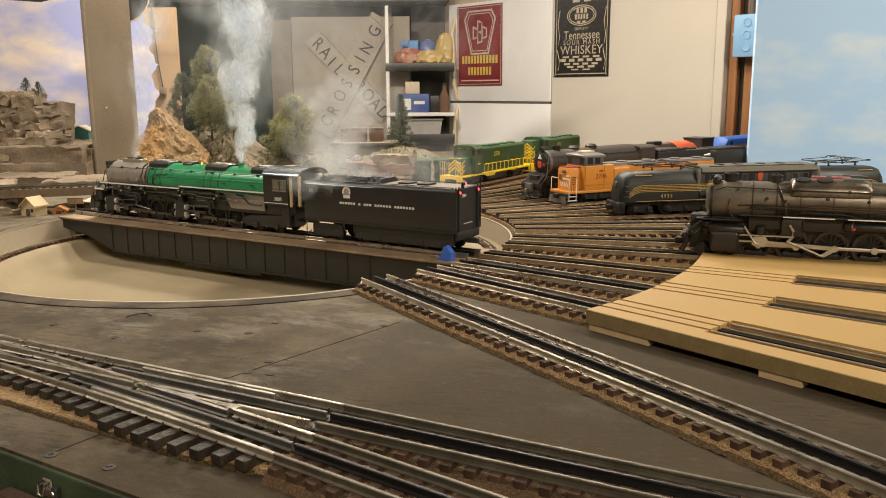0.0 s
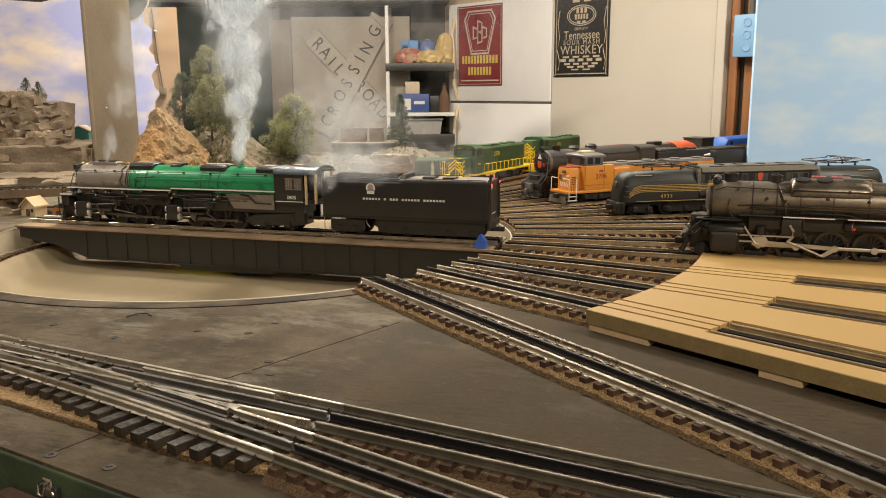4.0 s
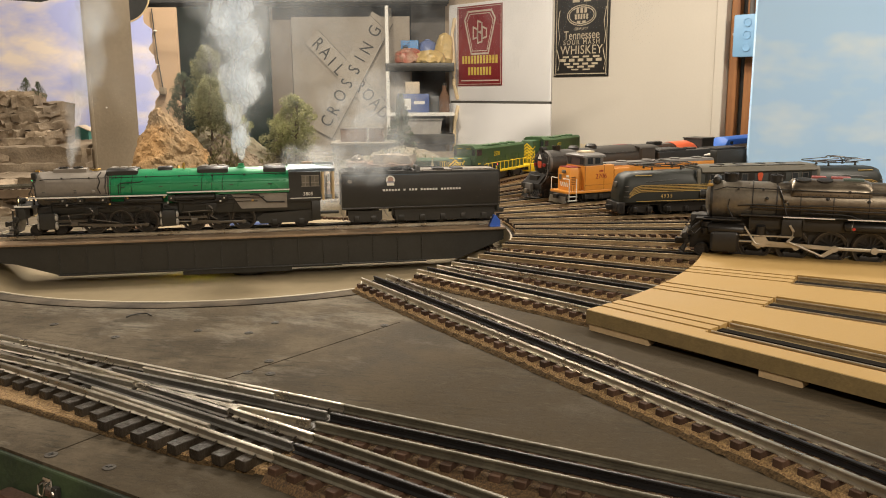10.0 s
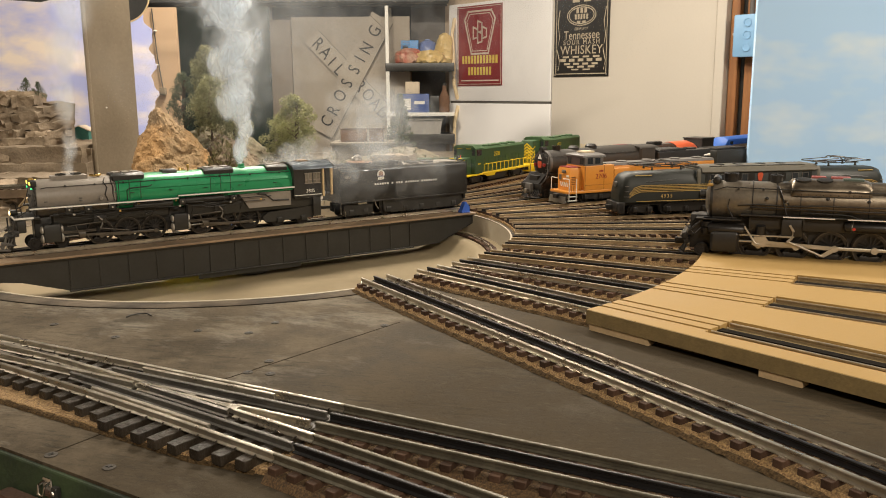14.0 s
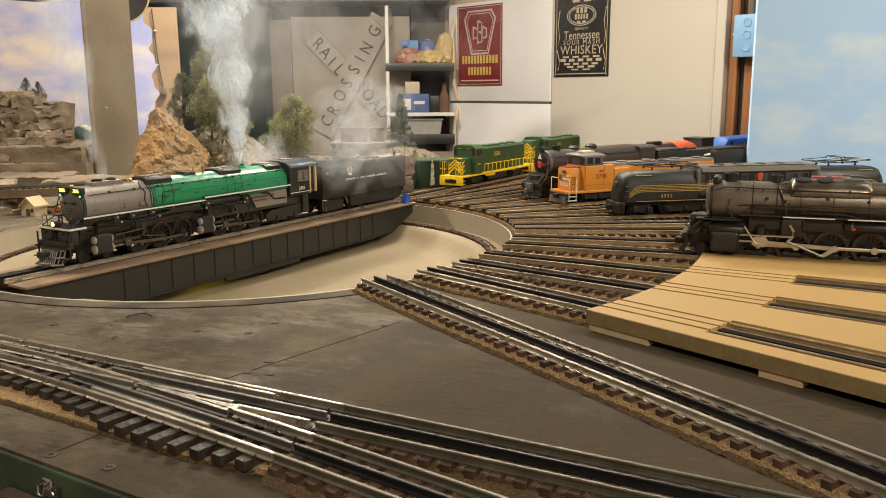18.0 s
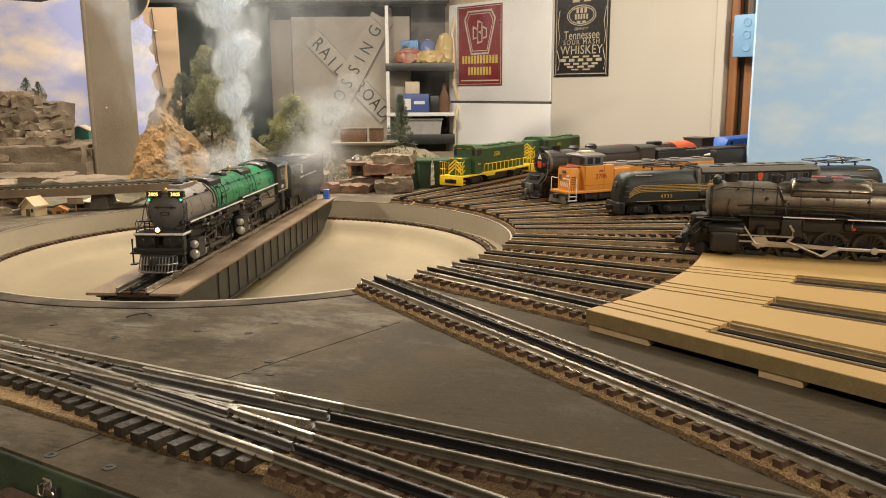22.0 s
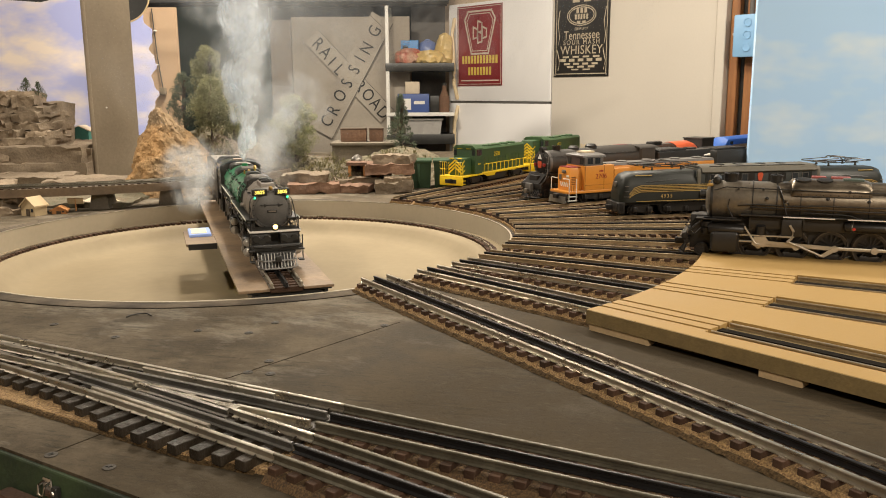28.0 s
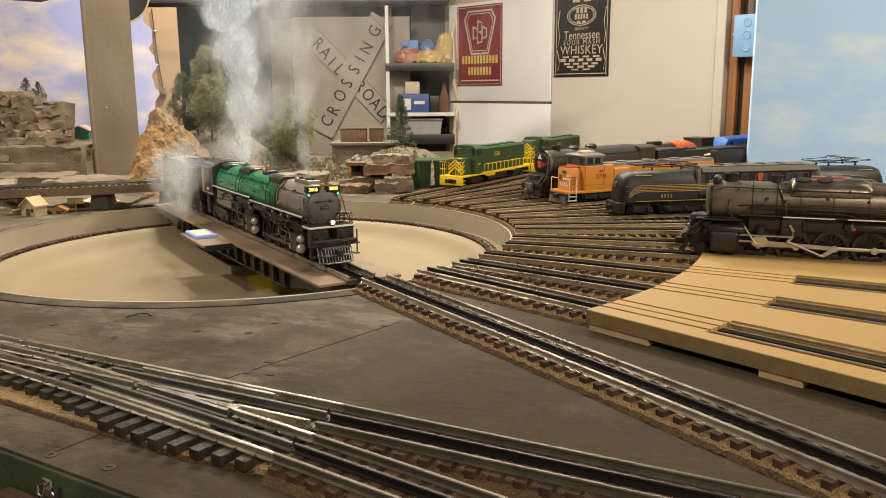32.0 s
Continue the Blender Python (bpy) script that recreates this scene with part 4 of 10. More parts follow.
    for x0, x1 in ((0.170, 0.1725), (0.186, 0.1885), (0.201, 0.2035), (0.032, 0.0345), (0.048, 0.0505), (0.064, 0.0665)):
        pipe(L, [(x0, side * 0.0178, BZ + 0.0225), (x0 + 0.001, side * 0.0240, BZ + 0.0150), (x1, side * 0.0275, BZ + 0.0050), (x1, side * 0.0282, 0.0800)], 0.00045, name="sand_pipe")
part("bell", Shape().lathe([(0.0036, 0.0), (0.0030, 0.0016), (0.0022, 0.0046), (0.0008, 0.0060)], "z", (0.3095, 0, BZ + 0.0215), 14), M_BRASS, L, "brass bell between the number boards")

# cab with curved roof
cab = part("cab_side", Shape().box(-0.1205, -0.0705, 0.0315, 0.0335, 0.062, 0.109), M_BLACK, L, "black cab side with its number", 0)
cab2 = part("cab_side", Shape().box(-0.1205, -0.0705, -0.0335, -0.0315, 0.062, 0.109), M_BLACK, L, "black cab side with its number", 0)
part("cab_front", Shape().prism([(-0.0315, 0.062), (0.0315, 0.062), (0.0315, 0.109), (0.024, 0.1145), (0.01, 0.1175), (-0.01, 0.1175), (-0.024, 0.1145), (-0.0315, 0.109)], -0.0722, -0.0702, "x"), M_BLACK, L)
part("cab_floor", Shape().box(-0.1205, -0.0722, -0.0315, 0.0315, 0.060, 0.0635), M_BLACK, L)
part("backhead", Shape().box(-0.0850, -0.0722, -0.022, 0.022, 0.0635, 0.105, 0.003), M_BLACK, L)
# blue-grey base colour stands in for the sky reflected in polished black
M_ROOF = mat("black_roof_with_sky_sheen", (0.13, 0.155, 0.18), 0.22, 0.4, 0.15, 40, coat=0.6)
# opaque panes; the light seen through the cab is put into their colour
M_CABGLASS = mat("pale_view_cab_glass", (0.20, 0.18, 0.15), 0.1, 0, 0.3, 160)
arc = [(0.0352 * math.cos(a), 0.1075 + 0.0118 * math.sin(a)) for a in [math.pi * i / 16 for i in range(17)]]
inn = [(0.0338 * math.cos(a), 0.1070 + 0.0106 * math.sin(a)) for a in [math.pi * i / 16 for i in range(16, -1, -1)]]
rf = part("cab_roof", Shape().loft([[(x, y, z) for y, z in arc + inn] for x in (-0.1425, -0.0695)]), M_ROOF, L, "polished black curved cab roof")
part("roof_hatch", Shape().box(-0.108, -0.090, -0.009, 0.009, 0.1184, 0.1205, 0.0006), M_DECK, rf)
part("roof_rim", Shape().loft([[(x, y * 1.02, z + 0.0004) for y, z in arc + inn] for x in (-0.1435, -0.1420)]), M_BLACK, rf)
for side, c in ((1, cab), (-1, cab2)):
    for x in (-0.0965, -0.1115):
        part("window", Shape().box(x - 0.0062, x + 0.0062, side * 0.0337 - 0.0002, side * 0.0337 + 0.0002, 0.0845, 0.1005), M_CABGLASS, c, "", 0)
        part("window_frame", Shape().box(x - 0.0072, x + 0.0072, side * 0.0339 - 0.0001, side * 0.0339 + 0.0004, 0.0835, 0.0845).box(x - 0.0072, x + 0.0072, side * 0.0339 - 0.0001, side * 0.0339 + 0.0004, 0.1005, 0.1015).box(x - 0.0004, x + 0.0004, side * 0.0339 - 0.0001, side * 0.0339 + 0.0004, 0.0845, 0.1005).box(x - 0.0062, x + 0.0062, side * 0.0339 - 0.0001, side * 0.0339 + 0.0004, 0.0895, 0.0902), M_GRAPHITE, c, "", 0)
    part("white_line", Shape().box(-0.1200, -0.0712, side * 0.0336 - 0.0002, side * 0.0336 + 0.0003, 0.0645, 0.0655), M_WHITE, c, "", 0)
    lettering("number", "3805", 0.0078, Matrix(((-side, 0, 0, -0.1000), (0, 0, side, side * 0.0336), (0, 1, 0, 0.0713), (0, 0, 0, 1))), M_WHITE, c, spacing=1.05)
    part("curtain", Shape().box(-0.1262, -0.1225, side * 0.0305 - 0.0022, side * 0.0305 + 0.0022, 0.0605, 0.1075, 0.0008), M_CREAM, L, "cream cab curtain")
    part("curtain", Shape().box(-0.1425, -0.1385, side * 0.0295 - 0.0022, side * 0.0295 + 0.0022, 0.062, 0.1085, 0.0008), M_CREAM, L, "cream cab curtain")
    pipe(L, [(-0.1300, side * 0.031, 0.0605), (-0.1300, side * 0.031, 0.100)], 0.0005, name="grab_iron")
    part("cab_step", Shape().box(-0.119, -0.105, side * 0.029 - 0.002, side * 0.029 + 0.002, 0.028, 0.060, 0.0006), M_BLACK, L)
part("drawbar", Shape().box(-0.150, -0.110, -0.005, 0.005, 0.034, 0.038, 0.0005), M_BLACK, L)
part("apron", Shape().box(-0.149, -0.1205, -0.024, 0.024, 0.0615, 0.0630), M_BLACK, L, "", 0)

# ---- the tender ----
tender = thing("tender", "black coal tender with white lettering and red marker lamps", "tender", pose(CX, CY, 0))
T = tender
M_TINLETTER = mat("soft_white_lettering", (0.72, 0.71, 0.68), 0.5)
M_TENDER = mat("tender_black_paint", (0.020, 0.0195, 0.018), 0.38, 0, 0.25, 30, coat=0.15)
sec = [(-0.0335, 0.045), (0.0335, 0.045), (0.0345, 0.050), (0.0345, 0.0985), (0.0335, 0.1015), (0.031, 0.1035), (-0.031, 0.1035), (-0.0335, 0.1015), (-0.0345, 0.0985), (-0.0345, 0.050)]
body = part("body", Shape().loft([[(x, y, z) for y, z in sec] for x in (-0.4165, -0.1540)]), M_TENDER, T, "black tender tank")
arc = [(0.0348 * math.cos(a), 0.0985 + 0.0075 * math.sin(a)) for a in [math.pi * 0.5 * i / 8 for i in range(9)]]
for side in (1, -1):
    co = [(side * y, z) for y, z in arc[:6]] + [(side * y * 0.9, z - 0.001) for y, z in arc[5::-1]]
    # the roof's material again, so the rounded corner's blue highlight is in the colour
    part("coal_board", Shape().loft([[(x, y, z) for y, z in co] for x in (-0.2820, -0.1570)]), M_ROOF, T, "curved black coal board")
    part("sill", Shape().box(-0.4175, -0.153, min(side * 0.0335, side * 0.0352), max(side * 0.0335, side * 0.0352), 0.0435, 0.0462, 0.0004), M_TENDER, T)
    letter_bars(body, "lettering", (6, 1, 3, 6, 7), -side * -0.0 + (-0.2205 if side > 0 else -0.3520), (-0.3520 if side > 0 else -0.2205), 0.0726, 0.0032, side * 0.0346, M_TINLETTER, side)
    em = part("emblem", Shape().lathe([(0.0, min(side * 0.0346, side * 0.0350)), (0.0075, min(side * 0.0346, side * 0.0350)), (0.0075, max(side * 0.0346, side * 0.0350)), (0.0, max(side * 0.0346, side * 0.0350))], "y", (-0.2340, 0, 0.0905), 18), M_WHITE, body, "round white, red and blue emblem")
    part("emblem_centre", Shape().lathe([(0.0, min(side * 0.0350, side * 0.0352)), (0.0047, min(side * 0.0350, side * 0.0352)), (0.0047, max(side * 0.0350, side * 0.0352)), (0.0, max(side * 0.0350, side * 0.0352))], "y", (-0.2340, 0, 0.0915), 16), mat("emblem_red", (0.48, 0.33, 0.27), 0.5), em)
    part("emblem_band", Shape().box(-0.2400, -0.2280, side * 0.0351 - 0.0002, side * 0.0351 + 0.0002, 0.0865, 0.0885), mat("emblem_blue", (0.24, 0.25, 0.34), 0.5), em, "", 0)
    part("emblem_scroll", Shape().box(-0.2400, -0.2280, side * 0.0348 - 0.0002, side * 0.0348 + 0.0002, 0.0815, 0.0850, 0.0), M_WHITE, em, "", 0)
    part("plate", Shape().box(-0.1710, -0.1640, side * 0.0347 - 0.0002, side * 0.0347 + 0.0002, 0.087, 0.092), M_GRAPHITE, body, "", 0)
    pipe(T, [(-0.286, side * 0.030, 0.1055), (-0.412, side * 0.030, 0.1055)], 0.0006, name="handrail")
    for i in range(6):
        part("stanchion", Shape().cyl((-0.288 - i * 0.0245, side * 0.030, 0.1033), (-0.288 - i * 0.0245, side * 0.030, 0.1055), 0.0006, n=6), M_PIPE, T)
    for k, x in enumerate((-0.178, -0.206, -0.252, -0.287, -0.322, -0.357, -0.392)):
        wheel_parts(T, x, side * 0.0185, 0.0105, RAIL, side)
        part("journal_box", Shape().box(x - 0.005, x + 0.005, min(side * 0.024, side * 0.0295), max(side * 0.024, side * 0.0295), 0.0225, 0.0315, 0.0010), M_BLACK, T)
        part("spring", Shape().prism([(x - 0.012, 0.0350), (x - 0.004, 0.0318), (x + 0.004, 0.0318), (x + 0.012, 0.0350), (x + 0.010, 0.0385), (x - 0.010, 0.0385)], side * 0.0240, side * 0.0268), M_BLACK, T)
    part("truck_frame", Shape().prism([(-0.167, 0.036), (-0.217, 0.036), (-0.219, 0.029), (-0.207, 0.0315), (-0.177, 0.0315), (-0.165, 0.029)], side * 0.0225, side * 0.0245), M_BLACK, T)
    part("truck_side", Shape().prism([(-0.243, 0.0235), (-0.262, 0.0215), (-0.400, 0.0215), (-0.411, 0.026), (-0.411, 0.0440), (-0.240, 0.0440)], side * 0.0262, side * 0.0285), M_BLACK, T, "black side frame over the rear wheels")
    part("truck_side", Shape().prism([(-0.164, 0.025), (-0.172, 0.0215), (-0.212, 0.0215), (-0.220, 0.025), (-0.220, 0.0400), (-0.164, 0.0400)], side * 0.0262, side * 0.0285), M_BLACK, T, "black side frame over the front wheels")
    part("bed_frame", Shape().box(-0.412, -0.236, min(side * 0.0215, side * 0.0245), max(side * 0.0215, side * 0.0245), 0.030, 0.0440, 0.0008), M_BLACK, T)
    pipe(T, [(-0.1555, side * 0.0325, 0.046), (-0.1555, side * 0.0325, 0.026), (-0.164, side * 0.0325, 0.022), (-0.164, side * 0.0325, 0.030)], 0.0008, M_STEEL, "step_iron")
    pipe(T, [(-0.224, side * 0.030, 0.043), (-0.2255, side * 0.031, 0.036), (-0.230, side * 0.031, 0.030)], 0.0008, M_STEEL)
    part("rear_ladder", Shape().box(-0.4185, -0.4170, side * 0.026 - 0.0006, side * 0.026 + 0.0006, 0.045, 0.107).box(-0.4185, -0.4170, side * 0.034 - 0.0006, side * 0.034 + 0.0006, 0.045, 0.107), M_BLACK, T, "", 0)
M_REDLIT = glow("red_marker_lamp", (1.0, 0.04, 0.07), 5.0)
for y, z in ((0.0255, 0.0990), (-0.0255, 0.0990), (0.010, 0.1105)):
    ml = part("marker_lamp", Shape().lathe([(0.001, -0.4125), (0.0024, -0.4135), (0.0024, -0.4190), (0.0019, -0.4195)], "x", (0, y, z), 12), M_BLACK, T)
    part("lens", Shape().lathe([(0.0019, -0.4194), (0.0014, -0.4203), (0.0, -0.4207)], "x", (0, y, z), 12), M_REDLIT, ml, "glowing red lens")
part("lamp_post", Shape().box(-0.4165, -0.4125, 0.0085, 0.0115, 0.1033, 0.1090, 0.0004), M_BLACK, T)
lettering("number", "3805", 0.0058, Matrix(((0, 0, -1, -0.4166), (-1, 0, 0, 0.010), (0, 1, 0, 0.0935), (0, 0, 0, 1))), M_WHITE, body)
part("rear_bar", Shape().box(-0.4172, -0.4166, -0.012, 0.012, 0.0545, 0.0553), M_WHITE, body, "", 0)
part("rear_coupler", Shape().box(-0.4335, -0.4100, -0.0035, 0.0035, 0.0275, 0.0345, 0.0010), M_BLACK, T)
part("rear_beam", Shape().box(-0.4185, -0.4140, -0.031, 0.031, 0.0335, 0.0450, 0.0010), M_BLACK, T)
part("water_deck", Shape().box(-0.412, -0.2860, -0.028, 0.028, 0.1030, 0.1042), M_GRAPHITE, T, "", 0)
for x in (-0.318, -0.350):
    part("water_hatch", Shape().box(x - 0.0095, x + 0.0095, -0.012, 0.012, 0.1040, 0.1066, 0.0008), M_BLACK, T)
part("coal_pusher", Shape().loft([[(-0.2860, -0.026, 0.1030), (-0.2760, -0.026, 0.1030), (-0.2760, 0.026, 0.1030), (-0.2860, 0.026, 0.1030)], [(-0.2850, -0.018, 0.1105), (-0.2790, -0.018, 0.1105), (-0.2790, 0.018, 0.1105), (-0.2850, 0.018, 0.1105)]]), M_BLACK, T)
rng = random.Random(4)
s = Shape()
for i in range(420):
    x, y = rng.uniform(-0.272, -0.163), rng.uniform(-0.027, 0.027)
    r = rng.uniform(0.0011, 0.0024)
    z = 0.1040 + 0.0042 * (1 - (y / 0.029) ** 2) * (0.7 + 0.3 * math.sin(x * 90)) + rng.uniform(-0.0006, 0.0012)
    s.lathe([(0, -r), (r * 0.8, -r * 0.5), (r, r * 0.2), (r * 0.5, r * 0.8), (0, r)], "z", (0, 0, 0), 5, pose(x, y, z, rng.uniform(0, 90), rng.uniform(0, 90), rng.uniform(0, 180)))
coal = part("coal_load", s, M_COAL, T, "heap of black coal", 0)
tagged(coal, kind="stuff")
part("coal_floor", Shape().box(-0.278, -0.158, -0.030, 0.030, 0.1005, 0.1052, 0.001), M_COAL, T, "", 0)
# ---- the tan fibreboard floor beside the turntable, slotted for three tracks ----
BOARD_TOP, BOARD_LOW = 0.0205, 0.0065


def lane(a, s, off, z):
    """A point s metres out along the radial a, off metres to its anticlockwise side."""
    a = radians(a)
    return (CX + s * math.cos(a) - off * math.sin(a), CY + s * math.sin(a) + off * math.cos(a), z)


def reach(a, off, radius):
    return math.sqrt(max(0, radius * radius - off * off))


def slab(shape, inner, outer, z0, z1):
    """A strip of board between two edges, each a list of points in plan."""
    ring = inner + outer[::-1]
    k = len(ring)
    vs = [(p[0], p[1], z0) for p in ring] + [(p[0], p[1], z1) for p in ring]
    fs = [tuple(range(k)), tuple(range(2 * k - 1, k - 1, -1))] + [(i, k + i, k + (i + 1) % k, (i + 1) % k) for i in range(k)]
    shape.add(vs, fs)


BOARD_TRACKS = [ANGLES[1], ANGLES[2], ANGLES[3]]
R_IN, R_PIT, R_OUT = 0.718, 0.838, 1.34
board = thing("fibreboard_floor", "tan fibreboard engine-house floor with slots cut for three tracks", "board")
s = Shape()
HALF = 0.0262


def arc_between(a0, off0, a1, off1, radius, n=10):
    p0, p1 = lane(a0, reach(a0, off0, radius), off0, 0), lane(a1, reach(a1, off1, radius), off1, 0)
    b0, b1 = math.atan2(p0[1] - CY, p0[0] - CX), math.atan2(p1[1] - CY, p1[0] - CX)
    return [(CX + radius * math.cos(b0 + (b1 - b0) * i / n), CY + radius * math.sin(b0 + (b1 - b0) * i / n)) for i in range(n + 1)]


FRONT = -49.7
edges = [(FRONT, 0.0)]
for a in BOARD_TRACKS:
    edges += [(a, -HALF), (a, HALF)]
edges.append((ANGLES[4], 0.010))
for i in range(0, len(edges), 2):
    (a0, o0), (a1, o1) = edges[i], edges[i + 1]
    slab(s, arc_between(a0, o0, a1, o1, R_IN), arc_between(a0, o0, a1, o1, R_OUT), BOARD_LOW, BOARD_TOP)
for a in BOARD_TRACKS:
    for o0, o1 in ((-HALF, -0.0196), (-0.0150, -0.0019), (0.0019, 0.0150), (0.0196, HALF)):
        slab(s, arc_between(a, o0, a, o1, R_IN, 2), arc_between(a, o0, a, o1, R_PIT, 2), BOARD_LOW, BOARD_TOP)
part("board", s, M_MDF, board, "tan fibreboard sheet", 0)
for a in BOARD_TRACKS:
    for o0, o1, z1, mm, nm in ((-HALF - 0.001, -0.0048, 0.0158, M_MDFEDGE, "slot_floor"), (-0.0048, 0.0048, 0.0178, M_RIMEDGE, "centre_strip"), (0.0048, HALF + 0.001, 0.0158, M_MDFEDGE, "slot_floor")):
        q = Shape()
        slab(q, arc_between(a, o0, a, o1, R_PIT + 0.001, 2), arc_between(a, o0, a, o1, R_OUT - 0.002, 2), BOARD_LOW, z1)
        part(nm, q, mm, board, "black centre strip" if mm is M_RIMEDGE else "brown floor of the slot", 0)
    for off in (-GAUGE / 2, GAUGE / 2):
        part("inset_rail", Shape().sweep(RAIL_SECTION, [lane(a, R_PIT + 0.002, off, 0.0145), lane(a, R_OUT - 0.004, off, 0.0145)]), M_RAILLIT, board, "pale rail with the light on it in the colour")
M_UNDER = mat("pale_packing_strip", (0.5, 0.36, 0.2), 0.8, 0, 0.2, 60)
part("sawn_edge", Shape().sweep([(-0.0012, BOARD_LOW + 0.0002), (0.0, BOARD_LOW + 0.0002), (0.0, BOARD_TOP - 0.0003), (-0.0012, BOARD_TOP - 0.0003)], [lane(FRONT, 0.7185, 0, 0), lane(FRONT, 1.33, 0, 0)]), M_MDFEDGE, board, "darker sawn edge", 0)
for r0, r1 in ((0.722, 0.792), (0.902, 0.939)):
    part("packing_strip", Shape().sweep([(0.004, 0.0), (0.016, 0.0), (0.016, BOARD_LOW), (0.004, BOARD_LOW)], [lane(FRONT, r0, -0.004, 0), lane(FRONT, r1, -0.004, 0)]), M_UNDER, board, "pale packing strip", 0)

# ---- the switch in the foreground: two tracks that part from left to right ----
ZT = RAIL - 0.0058


def path_a(x0, x1, n=24):
    """The nearer track, slightly curved."""
    xs = [x0 + (x1 - x0) * i / n for i in range(n + 1)]
    return [(x, 0.421 - 0.7465 * x - 0.164 * x * x) for x in xs]


def path_b(x0, x1, n=24):
    """The farther track, straight."""
    xs = [x0 + (x1 - x0) * i / n for i in range(n + 1)]
    return [(x, 0.4993 - 0.5235 * x) for x in xs]


switch = thing("track_switch", "three-rail track switch with bright rails and black wooden ties on cork", "track switch")
G2 = GAUGE / 2
for name, path, off, x0, x1, material in (
        ("stock_rail", path_a, -G2, -0.74, -0.0955, M_RAIL), ("stock_rail", path_b, G2, -0.74, -0.0795, M_RAIL),
        ("closure_rail", path_a, G2, -0.74, -0.240, M_RAIL), ("closure_rail", path_b, -G2, -0.74, -0.232, M_RAIL),
        ("frog_rail", path_a, G2, -0.158, -0.0955, M_RAIL), ("frog_rail", path_b, -G2, -0.140, -0.0835, M_RAIL),
        ("frog_blade", path_a, G2 - 0.0035, -0.232, -0.160, M_STEEL), ("frog_blade", path_b, -G2 + 0.0035, -0.226, -0.146, M_STEEL),
        ("frog_wing", path_a, G2, -0.236, -0.186, M_RAIL), ("frog_wing", path_b, -G2, -0.228, -0.176, M_RAIL),
        ("centre_rail", path_a, 0, -0.74, -0.350, M_RAIL), ("centre_rail", path_a, 0, -0.300, -0.097, M_RAILGREY),
        ("centre_rail", path_b, 0, -0.74, -0.330, M_RAIL), ("centre_rail", path_b, 0, -0.270, -0.082, M_RAILGREY),
        ("guard_rail", path_a, -G2 + 0.0060, -0.262, -0.152, M_RAIL), ("guard_rail", path_b, G2 - 0.0060, -0.250, -0.131, M_RAIL)):
    part(name, Shape().sweep(RAIL_SECTION, shifted(path(x0, x1), off, ZT)), material, switch)
s = Shape().prism([(-0.012, -0.0006), (0.030, -0.0042), (0.030, 0.0042), (-0.012, 0.0006)], ZT + 0.002, RAIL - 0.0004, "z")
s.v = [tuple(Matrix.Translation((-0.172, 0.567, 0)) @ Matrix.Rotation(radians(-30), 4, "Z") @ Vector(p)) for p in s.v]
part("frog", s, M_RAIL, switch, "flat steel crossing point")
# black ties of the switch, some long to the near side
d, i, run = 0.01, 0, path_a(-0.70, -0.0975, 60)
while d < length(run):
    (x, y), a = along(run, d)
    gap = (0.4993 - 0.5235 * x) - y
    near = 0.0300 if x < -0.275 else 0.0345 if x < -0.228 else 0.0405 if x < -0.172 else 0.0405 - (x + 0.172) * 0.19
    near += random.uniform(-0.0006, 0.0006)
    ob = part("tie", Shape().box(-0.0047, 0.0047, -near, 0.027 + gap * 0.86, ZT - 0.0072, ZT - 0.0002, 0.0005), M_TIEBLACK, switch, "", 0)
    ob.matrix_local = Matrix.Translation((x, y, 0)) @ Matrix.Rotation(a + random.uniform(-0.015, 0.015), 4, "Z")
    d, i = d + 0.0184, i + 1
spike = meshed("spike", Shape().box(-0.0005, 0.0005, -0.0008, 0.0008, ZT - 0.0005, ZT + 0.0014, 0.0002), M_ROD, 0)
for path, off, x0, x1 in ((path_a, -G2 - 0.0026, -0.42, -0.0975), (path_b, G2 - 0.0026, -0.42, -0.08), (path_a, G2 - 0.0026, -0.156, -0.097), (path_a, G2 - 0.0026, -0.40, -0.24)):
    run = [(p[0], p[1]) for p in shifted(path(x0, x1), off, 0)]
    d = 0.005
    while d < length(run):
        (x, y), a = along(run, d)
        part("spike", spike, None, switch).matrix_local = Matrix.Translation((x, y, 0)) @ Matrix.Rotation(a, 4, "Z")
        d += 0.0184


def bed_edge(x):
    """How far the cork reaches to the near side of the nearer track."""
    return 0.0540 - max(0.0, x + 0.42) * 0.070 - max(0.0, x + 0.15) * 0.20


rings = []
for p, q in zip(path_a(-0.74, -0.100, 60), shifted(path_a(-0.74, -0.100, 60), 1.0, 0)):
    nx, ny = q[0] - p[0], q[1] - p[1]
    e0 = bed_edge(p[0])
    rings.append([(p[0] + nx * a, p[1] + ny * a, 0.0004 + z) for a, z in ((-e0, 0.0), (0.056, 0.0), (0.052, ZT - 0.0070), (-e0 + 0.0020, ZT - 0.0070))])
part("roadbed", Shape().loft(rings), M_CORK, switch, "brown cork roadbed", 0)
rings = []
for p, q in zip(path_a(-0.74, -0.106, 260), shifted(path_a(-0.74, -0.106, 260), 1.0, 0)):
    nx, ny = q[0] - p[0], q[1] - p[1]
    e0 = bed_edge(p[0])
    rings.append([(p[0] + nx * a, p[1] + ny * a, 0.0003 + z) for a, z in ((-e0 - 0.0022, 0.0), (-e0 + 0.0003, 0.0), (-e0 + 0.0016, ZT - 0.0074), (-e0 - 0.0004, ZT - 0.0078))])
# near face of the bed, drawn dark for the shade on it
lip = Shape().loft(rings)
lip.v = [tuple(Vector(p) + noise.noise_vector(Vector(p) * 160) * 0.0012) for p in lip.v]
